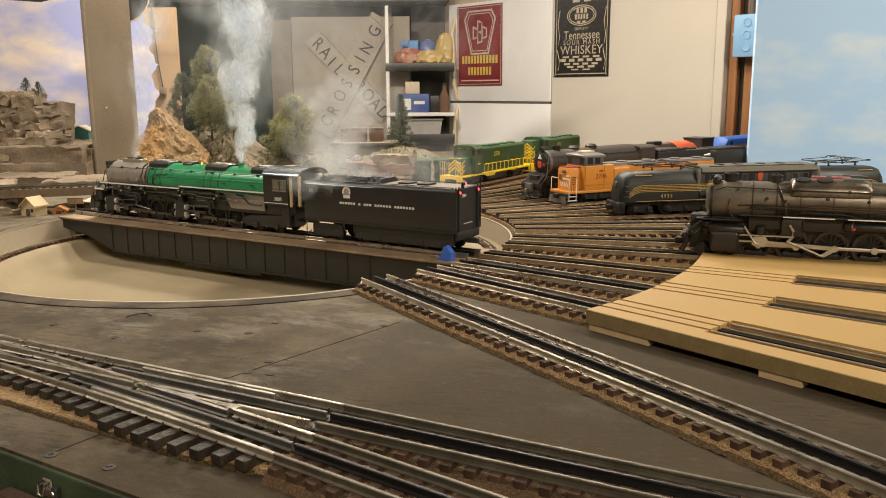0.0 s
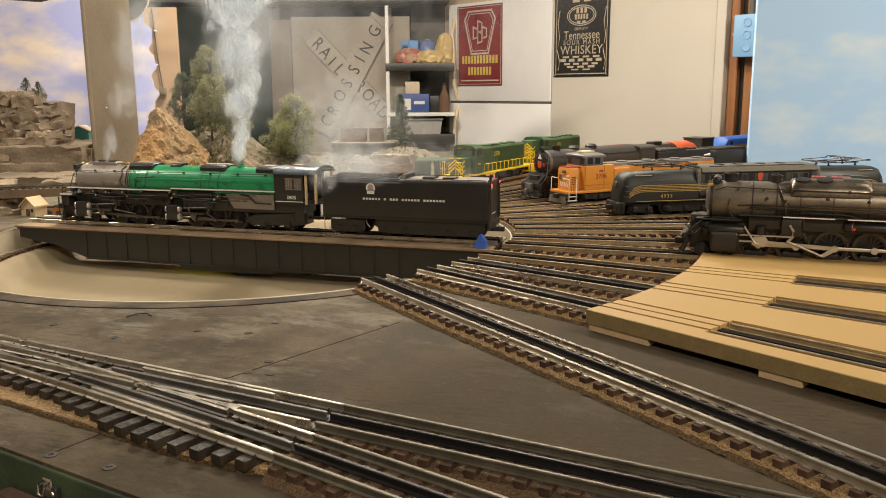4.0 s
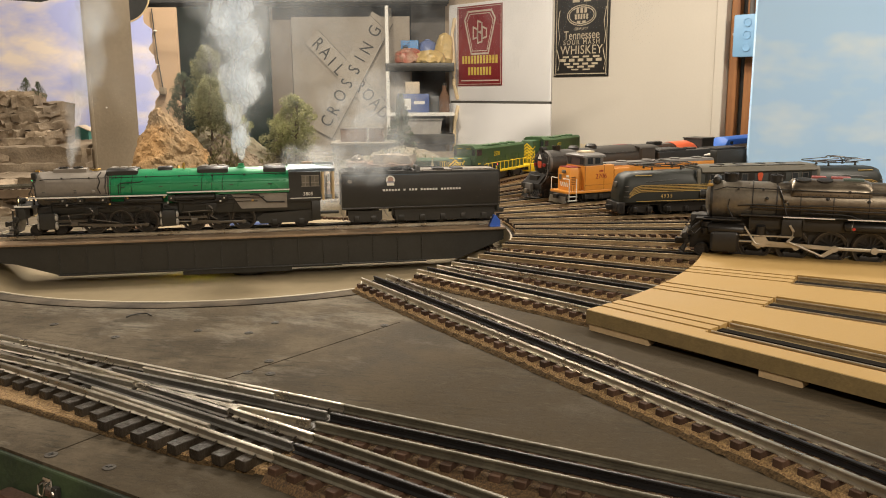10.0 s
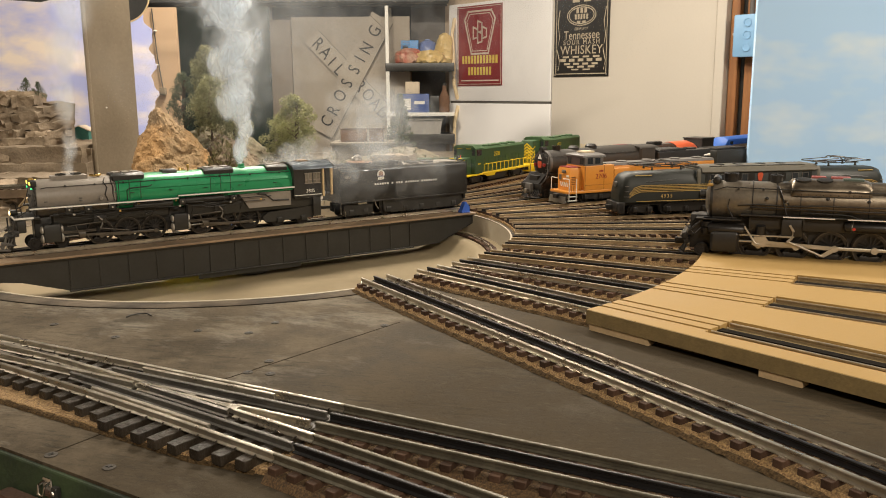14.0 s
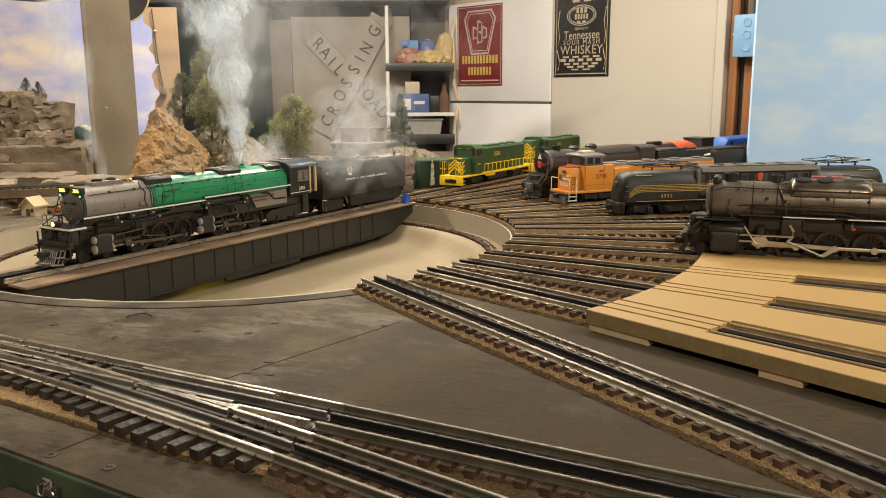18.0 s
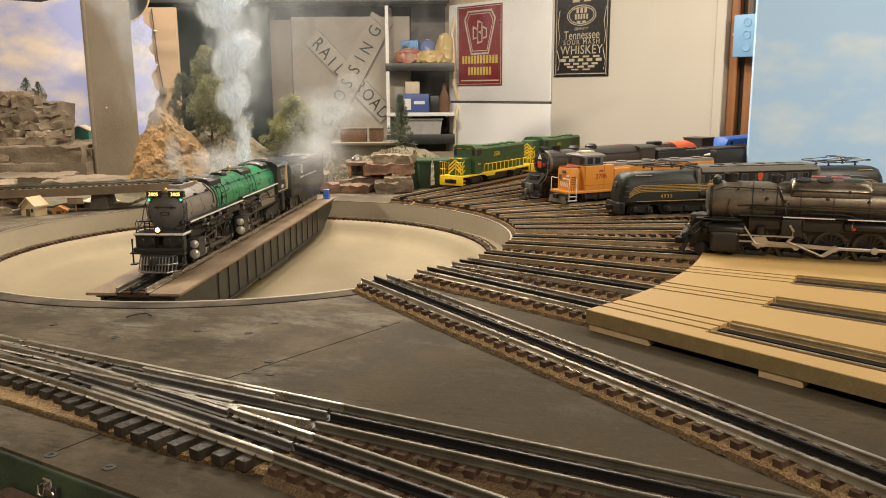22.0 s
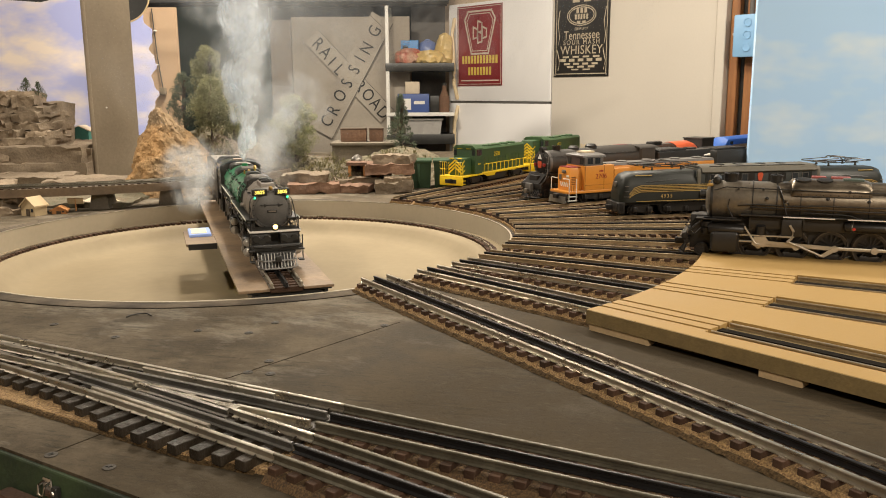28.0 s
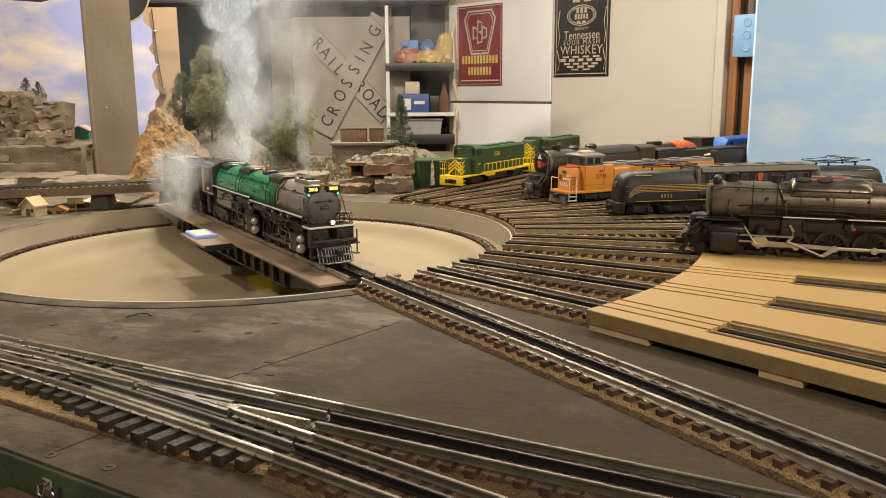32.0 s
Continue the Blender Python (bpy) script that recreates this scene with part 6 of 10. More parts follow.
for side in (1, -1):
    part("air_tank", Shape().lathe([(0.0, 0.196), (0.005, 0.197), (0.0062, 0.200), (0.0062, 0.292), (0.005, 0.295), (0.0, 0.296)], "x", (0, side * 0.0285, 0.0642), 16), M_WEATHER, S, "long black air tank")
    for x in (0.205, 0.245, 0.285):
        part("tank_strap", Shape().lathe([(0.0066, x - 0.0008), (0.0066, x + 0.0008)], "x", (0, side * 0.0285, 0.0642), 16), M_ROD, S)
    for pts in (((0.070, 0.0272, BC - 0.004), (0.095, 0.0276, BC - 0.002), (0.130, 0.0285, BC - 0.003), (0.170, 0.0295, BC - 0.001), (0.36, 0.0300, BC - 0.001)),
                ((0.118, 0.0195, BC + 0.0215), (0.122, 0.0262, BC + 0.013), (0.125, 0.0292, BC + 0.002), (0.130, 0.0300, 0.0735)),
                ((0.245, 0.0170, BC + 0.0250), (0.247, 0.0265, BC + 0.014), (0.250, 0.0300, BC + 0.003), (0.268, 0.0305, BC - 0.006), (0.270, 0.0305, 0.0735)),
                ((0.060, 0.0262, BC + 0.004), (0.058, 0.0275, BC - 0.006), (0.066, 0.0285, 0.0690)),
                ((0.150, 0.0300, BC - 0.010), (0.20, 0.0312, BC - 0.011), (0.215, 0.0312, BC - 0.016), (0.30, 0.0312, BC - 0.016))):
        pipe(S, [(x, side * y, z) for x, y, z in pts], 0.0009, M_WEATHER)
    for x, z in ((0.105, BC + 0.006), (0.176, BC + 0.008), (0.222, BC + 0.006), (0.292, BC + 0.009)):
        rr = BR + 0.0020
        part("washout_plug", Shape().lathe([(0.0022, 0.0), (0.0022, 0.0012), (0.0010, 0.0020), (0.0, 0.0021)], "z", (0, 0, 0), 10, Matrix.Translation((x, side * math.sqrt(rr * rr - (z - BC) ** 2), z)) @ Matrix.Rotation(-side * math.acos((z - BC) / rr), 4, "X")), M_WEATHER, S)
    part("check_valve", Shape().lathe([(0.003, 0.0), (0.0034, 0.003), (0.002, 0.0045), (0.0026, 0.007), (0.0, 0.0075)], "z", (0.128, side * 0.0275, BC - 0.002), 12), M_ROD, S)
    for x in (0.086, 0.150, 0.206, 0.258, 0.318):
        part("hanger", Shape().box(x - 0.0009, x + 0.0009, min(side * 0.0325, side * 0.0338), max(side * 0.0325, side * 0.0338), 0.058, 0.0716), M_WEATHER, S, "", 0)
    for x in (0.111, 0.1565, 0.2015, 0.2465):
        part("brake_hanger", Shape().tube([(x, side * 0.020, 0.050), (x + 0.001, side * 0.0215, 0.036), (x - 0.0015, side * 0.0215, 0.024)], 0.0012, 6), M_WEATHER, S)
part("frame", Shape().box(0.012, 0.37, -0.0125, 0.0125, 0.025, 0.070, 0.001), M_WEATHER, S)
part("underframe", Shape().box(0.085, 0.37, -0.0235, 0.0235, 0.0560, 0.0715, 0.001), M_WEATHER, S)
part("front_deck", Shape().prism([(0.004, 0.042), (0.030, 0.042), (0.036, 0.0672), (0.022, 0.0672)], -0.0140, 0.0140), M_WEATHER, S)
part("deck_plate", Shape().box(0.020, 0.040, -0.031, 0.031, 0.0668, 0.0682, 0.0003), M_WEATHER, S)
part("bumper_beam", Shape().box(0.003, 0.010, -0.031, 0.031, 0.0395, 0.0475, 0.0008), M_WEATHER, S, "black bumper beam")
for side in (1, -1):
    lad = part("ladder_side", Shape().tube([(0.008, side * 0.0295, 0.0475), (0.020, side * 0.0292, 0.0580), (0.029, side * 0.0290, 0.0672)], 0.0011, 6), M_WEATHER, S)
    part("ladder_side", Shape().tube([(0.008, side * 0.0185, 0.0475), (0.020, side * 0.0182, 0.0580), (0.029, side * 0.0180, 0.0672)], 0.0011, 6), M_WEATHER, S)
    for k in range(4):
        part("rung", Shape().cyl((0.0110 + 0.005 * k, side * 0.0180, 0.0502 + 0.0046 * k), (0.0110 + 0.005 * k, side * 0.0296, 0.0502 + 0.0046 * k), 0.0008, n=6), M_WEATHER, lad)
    part("air_pump", Shape().lathe([(0.0060, 0.0470), (0.0066, 0.0480), (0.0066, 0.0545), (0.0050, 0.0555), (0.0066, 0.0565), (0.0066, 0.0630), (0.0050, 0.0640), (0.0, 0.0642)], "z", (0.0330, side * 0.0215, 0), 14), M_WEATHER, S, "black air pump")
    pipe(S, [(0.010, side * 0.0300, 0.0475), (0.0085, side * 0.0302, 0.0580), (0.0120, side * 0.0300, 0.0640)], 0.0006, M_STEEL, "grab_iron")
    part("class_lamp", Shape().lathe([(0.0008, BX - 0.002), (0.0022, BX - 0.001), (0.0022, BX + 0.005), (0.0010, BX + 0.006)], "x", (0, side * 0.0190, BC + 0.0210), 10), M_BRASS, S, "small brass class lamp")
rg = Shape().lathe([(0.0215, BX + 0.0005), (0.0262, BX + 0.0030), (0.0262, BX + 0.0060), (0.0215, BX + 0.0060), (0.0215, BX + 0.0005)], "x", (0, 0, BC), 32)
part("front_ring", rg, M_WEATHER, S, "dark ring round the smokebox front")
pil = part("pilot", Shape().box(0.006, 0.012, -0.029, 0.029, 0.033, 0.041, 0.001), M_WEATHER, S, "black slatted pilot")
for i in range(11):
    y = -0.027 + i * 0.0054
    part("pilot_slat", Shape().cyl((0.009, y, 0.036), (-0.002 + abs(y) * 0.25, y * 0.85, 0.0185), 0.0009, n=6), M_WEATHER, pil)
part("pilot_bar", Shape().tube([(0.006, -0.024, 0.019), (-0.002, 0, 0.0185), (0.006, 0.024, 0.019)], 0.0014, 6), M_WEATHER, pil)
part("coupler", Shape().box(-0.008, 0.010, -0.004, 0.004, 0.028, 0.036, 0.001), M_WEATHER, S)
part("coupler_lift", Shape().tube([(0.004, -0.027, 0.045), (0.0, -0.02, 0.041), (0.0, 0.02, 0.041), (0.004, 0.027, 0.045)], 0.0007, 6), M_STEEL, S)
part("firebox", Shape().box(0.30, 0.40, -0.030, 0.030, 0.050, BC + 0.022, 0.008), M_WEATHER, S)
part("cab", Shape().box(0.40, 0.455, -0.033, 0.033, 0.060, 0.122, 0.004), M_WEATHER, S)

# -- the dark green electric engine with gold stripes --
gg = on_track("electric_locomotive", "dark green double-ended electric locomotive with gold stripes and pantographs", ANGLES[8], 0.634)
E_LEN = 0.522
ROOF = 0.0985


def gg_half(flip):
    """One nose: low hood that slopes to the front, with five gold stripes on each side."""
    def fx(x):
        return E_LEN - x if flip else x
    prof = [(0.004, 0.040), (0.003, 0.052), (0.004, 0.066), (0.007, 0.080), (0.013, 0.088), (0.024, 0.0915), (0.140, 0.0935), (0.148, 0.0935)]
    rings = []
    for x, top in prof:
        half = 0.0325 * (0.62 if x < 0.0035 else 0.66 if x < 0.0045 else 0.74 if x < 0.008 else 0.85 if x < 0.02 else 0.95 if x < 0.03 else 1.0)
        t = max(top, 0.0405)
        rings.append([(fx(x), -half, 0.0400), (fx(x), half, 0.0400), (fx(x), half, 0.0400 + (t - 0.04) * 0.55), (fx(x), half * 0.86, 0.04 + (t - 0.04) * 0.80), (fx(x), half * 0.62, 0.04 + (t - 0.04) * 0.95), (fx(x), half * 0.3, t), (fx(x), -half * 0.3, t), (fx(x), -half * 0.62, 0.04 + (t - 0.04) * 0.95), (fx(x), -half * 0.86, 0.04 + (t - 0.04) * 0.80), (fx(x), -half, 0.0400 + (t - 0.04) * 0.55)])
    nose = part("nose", Shape().loft(rings), M_DGREEN, gg, "dark green sloping nose")
    for side in (1, -1):
        for k in range(5):
            z = 0.0585 + k * 0.0027
            y = side * 0.0328
            pts = [(fx(0.018), y * (0.90), 0.048 + k * 0.0018), (fx(0.026), y * 0.97, z - 0.004), (fx(0.038), y * 1.0, z), (fx(0.165), y, z)]
            st = Shape()
            rr = []
            for px_, py_, pz_ in pts:
                rr.append([(px_, py_ - side * 0.0012, pz_ - 0.00045), (px_, py_ + side * 0.0003, pz_ - 0.00045), (px_, py_ + side * 0.0003, pz_ + 0.00045), (px_, py_ - side * 0.0012, pz_ + 0.00045)])
            part("gold_stripe", st.loft(rr), M_GOLD, nose, "thin gold stripe", 0)
        part("gold_line", Shape().box(min(fx(0.03), fx(0.165)), max(fx(0.03), fx(0.165)), side * 0.0326 - 0.0002, side * 0.0326 + 0.0003, 0.0415, 0.0423), M_GOLD, nose, "", 0)
        part("marker_lamp", Shape().box(min(fx(0.030), fx(0.060)), max(fx(0.030), fx(0.060)), side * 0.0245 - 0.0012, side * 0.0245 + 0.0012, 0.0855, 0.0868, 0.0003), M_GOLD, nose)
        pipe(nose, [(fx(0.045), side * 0.0300, 0.0745), (fx(0.10), side * 0.0285, 0.0785), (fx(0.155), side * 0.0270, 0.0815)], 0.0008, M_WEATHER, "handrail")
        ph = part("pilot_step", Shape().box(min(fx(0.0), fx(0.012)), max(fx(0.0), fx(0.012)), side * 0.022 - 0.005, side * 0.022 + 0.005, 0.0205, 0.0400, 0.0010), M_WEATHER, gg)
    part("headlamp", Shape().lathe([(0.0045, fx(0.006)), (0.005, fx(0.002)), (0.0035, fx(0.0012))], "x", (0, 0, 0.070), 14), M_STEEL, nose)
    part("pilot_beam", Shape().box(min(fx(-0.003), fx(0.010)), max(fx(-0.003), fx(0.010)), -0.027, 0.027, 0.0225, 0.0395, 0.002), M_WEATHER, gg)
    part("coupler", Shape().box(min(fx(-0.013), fx(0.0)), max(fx(-0.013), fx(0.0)), -0.004, 0.004, 0.026, 0.034, 0.001), M_WEATHER, gg)
    pantograph(gg, min(fx(0.030), fx(0.150)), max(fx(0.030), fx(0.150)), 0.0955)


gg_half(False)
gg_half(True)
sec = [(-0.0325, 0.040), (0.0325, 0.040), (0.0325, 0.0900), (0.029, 0.0955), (0.020, 0.0992), (-0.020, 0.0992), (-0.029, 0.0955), (-0.0325, 0.0900)]
mid = part("body", Shape().loft([[(x, y, z) for y, z in sec] for x in (0.145, E_LEN - 0.145)]), M_DGREEN, gg, "dark green central body")
M_KEY = mat("keystone_red", (0.62, 0.10, 0.04), 0.45)
for side in (1, -1):
    lettering("number", "4935", 0.0088, Matrix(((1 if side < 0 else -1, 0, 0, 0.0855), (0, 0, side, side * 0.0328), (0, 1, 0, 0.0500), (0, 0, 0, 1))), M_GOLD, mid, spacing=1.35)
    for x in (0.166, 0.354):
        part("door_panel", Shape().box(x - 0.009, x + 0.009, side * 0.0326 - 0.0003, side * 0.0326 + 0.0004, 0.044, 0.090), M_DGREEN, mid, "", 0)
        part("cab_window", Shape().box(x - 0.0055, x + 0.0055, side * 0.0330 - 0.0002, side * 0.0330 + 0.0003, 0.075, 0.087), M_GLASS, mid, "", 0)
    for x in (0.205, 0.225, 0.245, 0.285, 0.305):
        part("grille", Shape().box(x - 0.0065, x + 0.0065, side * 0.0327 - 0.0003, side * 0.0327 + 0.0004, 0.073, 0.086), M_WEATHER, mid, "", 0)
    ks = Shape().prism([(0.2590, 0.0730), (0.2650, 0.0730), (0.2675, 0.0835), (0.2655, 0.0872), (0.2585, 0.0872), (0.2565, 0.0835)], side * 0.0325, side * 0.0333)
    part("keystone", ks, M_KEY, mid, "red keystone emblem")
    for x in (0.172, 0.192, 0.232, 0.290, 0.330, 0.350):
        w_ = part("window", Shape().box(x - 0.0052, x + 0.0052, side * 0.0329 - 0.0003, side * 0.0329 + 0.0003, 0.0735, 0.0850), M_GLASS, mid, "", 0)
        part("window_frame", Shape().box(x - 0.0060, x + 0.0060, side * 0.0331 - 0.0003, side * 0.0331 + 0.0004, 0.0726, 0.0735).box(x - 0.0060, x + 0.0060, side * 0.0331 - 0.0003, side * 0.0331 + 0.0004, 0.0850, 0.0859).box(x - 0.0060, x - 0.0052, side * 0.0331 - 0.0003, side * 0.0331 + 0.0004, 0.0735, 0.0850).box(x + 0.0052, x + 0.0060, side * 0.0331 - 0.0003, side * 0.0331 + 0.0004, 0.0735, 0.0850), M_GREYROOF, w_, "", 0)
    for k in range(5):
        z = 0.0585 + k * 0.0027
        part("gold_stripe", Shape().box(0.163, E_LEN - 0.163, side * 0.0327 - 0.0003, side * 0.0327 + 0.0003, z - 0.00045, z + 0.00045), M_GOLD, mid, "", 0)
for x in (0.20, 0.235, 0.28, 0.32):
    part("roof_vent", Shape().box(x - 0.006, x + 0.006, -0.008, 0.008, 0.0990, 0.1015, 0.0008), M_DGREEN, mid)
part("roof_walk", Shape().box(0.168, E_LEN - 0.168, -0.0245, -0.0205, 0.0985, 0.0998), M_WEATHER, mid, "", 0)
rs = [(-0.0345, 0.0890), (-0.0350, 0.0905), (-0.0305, 0.0965), (-0.0208, 0.1000), (0.0208, 0.1000), (0.0305, 0.0965), (0.0350, 0.0905), (0.0345, 0.0890), (0.0, 0.0950)]
part("roof", Shape().loft([[(x, y, z) for y, z in rs] for x in (0.150, E_LEN - 0.150)]), M_GGROOF, gg, "overhanging roof, lightened to olive for the light on it")
for fx_ in (0.1455, E_LEN - 0.1455):
    cabf = part("cab_front", Shape().loft([[(x, y, z) for y, z in [(-0.0325, 0.0600), (0.0325, 0.0600), (0.0330, 0.0900), (0.0290, 0.0962), (-0.0290, 0.0962), (-0.0330, 0.0900)]] for x in (fx_ - 0.003, fx_ + 0.003)]), M_GGROOF, gg, "olive cab front")
    sgn = -1 if fx_ < 0.2 else 1
    for y in (-0.022, 0.022):
        part("windscreen", Shape().box(min(fx_ + sgn * 0.0029, fx_ + sgn * 0.0036), max(fx_ + sgn * 0.0029, fx_ + sgn * 0.0036), y - 0.0065, y + 0.0065, 0.0830, 0.0935), M_GLASS, cabf, "", 0)
        part("windscreen_frame", Shape().box(fx_ + sgn * 0.0034 - 0.0004, fx_ + sgn * 0.0034 + 0.0004, y - 0.0075, y - 0.0065, 0.0820, 0.0945).box(fx_ + sgn * 0.0034 - 0.0004, fx_ + sgn * 0.0034 + 0.0004, y + 0.0065, y + 0.0075, 0.0820, 0.0945), M_STEEL, cabf, "bright window frame", 0)
for side in (1, -1):
    for k in range(24):
        x = 0.176 + k * 0.0074
        part("rivet_strip", Shape().box(x - 0.0004, x + 0.0004, side * 0.0328 - 0.0004, side * 0.0328 + 0.0004, 0.0420, 0.0560), M_WEATHER, mid, "", 0)
    for f in (lambda x: x, lambda x: E_LEN - x):
        for k in range(3):
            part("grab_iron", Shape().tube([(f(0.012), side * 0.0255, 0.050 + k * 0.009), (f(0.010), side * 0.0275, 0.050 + k * 0.009), (f(0.017), side * 0.0300, 0.050 + k * 0.009)], 0.0006, 6), M_STEEL, gg)
        part("number_plate", Shape().box(min(f(0.148), f(0.160)), max(f(0.148), f(0.160)), side * 0.0334 - 0.0003, side * 0.0334 + 0.0003, 0.0465, 0.0530), M_WEATHER, gg, "", 0)
truck(gg, (0.030, 0.056), 0.0088)
truck(gg, (0.092, 0.126, 0.160), 0.0140, 0.038)
truck(gg, (E_LEN - 0.160, E_LEN - 0.126, E_LEN - 0.092), 0.0140, 0.038)
truck(gg, (E_LEN - 0.056, E_LEN - 0.030), 0.0088)
part("frame", Shape().box(0.012, E_LEN - 0.012, -0.022, 0.022, 0.034, 0.0402), M_WEATHER, gg)

# -- the orange road switcher with its grey cab --
up = on_track("diesel_locomotive", "orange and grey diesel road switcher with white handrails", ANGLES[10], 0.612)
fr = part("frame", Shape().box(0.000, 0.400, -0.031, 0.031, 0.0350, 0.0400, 0.001), M_ORANGE, up, "orange frame and footboard")
short = part("short_hood", Shape().loft([[(0.012, -0.021, 0.040), (0.040, -0.021, 0.040), (0.040, 0.021, 0.040), (0.012, 0.021, 0.040)], [(0.012, -0.021, 0.081), (0.040, -0.021, 0.081), (0.040, 0.021, 0.081), (0.012, 0.021, 0.081)], [(0.014, -0.019, 0.0845), (0.040, -0.019, 0.0845), (0.040, 0.019, 0.0845), (0.014, 0.019, 0.0845)]]), M_ORANGE, up, "orange short hood")
part("hood_top", Shape().box(0.0135, 0.040, -0.0185, 0.0185, 0.0844, 0.0860, 0.0006), M_DKRED, short)
for k in range(4):
    part("white_chevron", Shape().prism([(-0.014 + k * 0.007, 0.047), (-0.011 + k * 0.007, 0.047), (-0.008 + k * 0.007, 0.056), (-0.011 + k * 0.007, 0.056)], 0.0112, 0.0119, "x"), M_WHITE, short, "white warning stripe", 0)
hl_ = part("headlamp", Shape().box(0.0098, 0.0124, -0.0062, 0.0062, 0.0735, 0.0795, 0.0008), M_GREYROOF, short, "grey twin headlamp box")
for y_ in (-0.003, 0.003):
    part("lens", Shape().lathe([(0.0021, 0.0098), (0.0018, 0.0090), (0.0, 0.0087)], "x", (0, y_, 0.0765), 12), M_STEEL, hl_)
part("number_board", Shape().box(0.0108, 0.0122, -0.0165, -0.0085, 0.0660, 0.0700, 0.0003), M_WHITE, short, "", 0)
part("hood_door", Shape().box(0.0112, 0.0123, -0.0075, 0.0075, 0.0585, 0.0715, 0.0004), M_ORANGE, short, "", 0)
part("vent", Shape().box(0.0110, 0.0122, 0.0090, 0.0165, 0.0600, 0.0700, 0.0003), M_GREYROOF, short, "", 0)
c = part("cab", Shape().box(0.038, 0.110, -0.031, 0.031, 0.040, 0.0880, 0.001), M_ORANGE, up, "orange cab lower side")
cu = part("cab_upper", Shape().box(0.0382, 0.0828, -0.0308, 0.0308, 0.0880, 0.1050, 0.0012), M_GREYROOF, up, "grey upper cab")
part("cab_roof", Shape().loft([[(0.033, -0.032, 0.1048), (0.088, -0.032, 0.1048), (0.088, 0.032, 0.1048), (0.033, 0.032, 0.1048)], [(0.033, -0.030, 0.1080), (0.088, -0.030, 0.1080), (0.088, 0.030, 0.1080), (0.033, 0.030, 0.1080)], [(0.037, -0.015, 0.1115), (0.084, -0.015, 0.1115), (0.084, 0.015, 0.1115), (0.037, 0.015, 0.1115)]]), M_GREYROOF, up, "grey cab roof")
M_BEIGE = mat("beige_roof_load", (0.62, 0.52, 0.36), 0.8, 0, 0.1, 60)
part("roof_unit", Shape().box(0.048, 0.076, -0.012, 0.012, 0.1112, 0.1150, 0.002), M_BEIGE, up, "beige roof unit")
for side in (1, -1):
    for x in (0.051, 0.069):
        part("cab_window", Shape().box(x - 0.006, x + 0.006, side * 0.0309 - 0.0002, side * 0.0309 + 0.0003, 0.0915, 0.1030), M_GLASS, cu, "", 0)
    part("front_window", Shape().box(0.0376, 0.0384, side * 0.0205 - 0.006, side * 0.0205 + 0.006, 0.0905, 0.1020), M_GLASS, cu, "", 0)
    lettering("number", "2706", 0.0135, Matrix(((1 if side < 0 else -1, 0, 0, 0.0780), (0, 0, side, side * 0.0313), (0, 1, 0, 0.0665), (0, 0, 0, 1))), M_DKRED, c)
    letter_bars(c, "small_marks", (3,), 0.073 if side < 0 else 0.083, 0.083 if side < 0 else 0.073, 0.0755, 0.0035, side * 0.0312, M_DKRED, side)
    part("battery_box", Shape().box(0.110, 0.150, min(side * 0.0205, side * 0.0308), max(side * 0.0205, side * 0.0308), 0.040, 0.0800, 0.001), M_ORANGE, up)
    # handrails and steps, white
    for x, w in ((0.003, 0.020), (0.380, 0.397)):
        for xx in (x, w):
            pipe(up, [(xx, side * 0.0305, 0.020), (xx, side * 0.0310, 0.064)], 0.0009, M_WHITE, "white_handrail")
        for z in (0.021, 0.029):
            part("step", Shape().box(x, w, min(side * 0.024, side * 0.031), max(side * 0.024, side * 0.031), z, z + 0.0012), M_WHITE, up, "", 0)
    pipe(up, [(0.003, side * 0.029, 0.064), (0.003, side * 0.010, 0.0635)], 0.0009, M_WHITE, "white_handrail")
    pipe(up, [(0.16, side * 0.0305, 0.058), (0.38, side * 0.0305, 0.058)], 0.0007, M_WEATHER, "handrail")
lh = part("long_hood", Shape().loft([[(x, -0.0205, 0.040), (x, 0.0205, 0.040), (x, 0.0205, 0.083), (x, 0.017, 0.0880), (x, -0.017, 0.0880), (x, -0.0205, 0.083)] for x in (0.080, 0.380)]), M_ORANGE, up, "orange long hood")
part("hood_roof", Shape().loft([[(x, -0.0208, 0.0848), (x, 0.0208, 0.0848), (x, 0.0165, 0.0896), (x, -0.0165, 0.0896)] for x in (0.100, 0.381)]), M_GREYROOF, up, "grey hood roof")
for x in (0.150, 0.215, 0.29, 0.35):
    part("radiator_fan", Shape().lathe([(0.011, 0.0890), (0.011, 0.0918), (0.009, 0.0925), (0, 0.0925)], "z", (x, 0, 0), 18), M_GREYROOF, up)
for k in range(16):
    part("hood_door", Shape().box(0.156 + k * 0.0138, 0.1685 + k * 0.0138, -0.0210, -0.0204, 0.044, 0.081), M_ORANGE, lh, "", 0)
M_SEAM = mat("brown_panel_seam", (0.20, 0.07, 0.012), 0.7, 0, 0.3, 80)
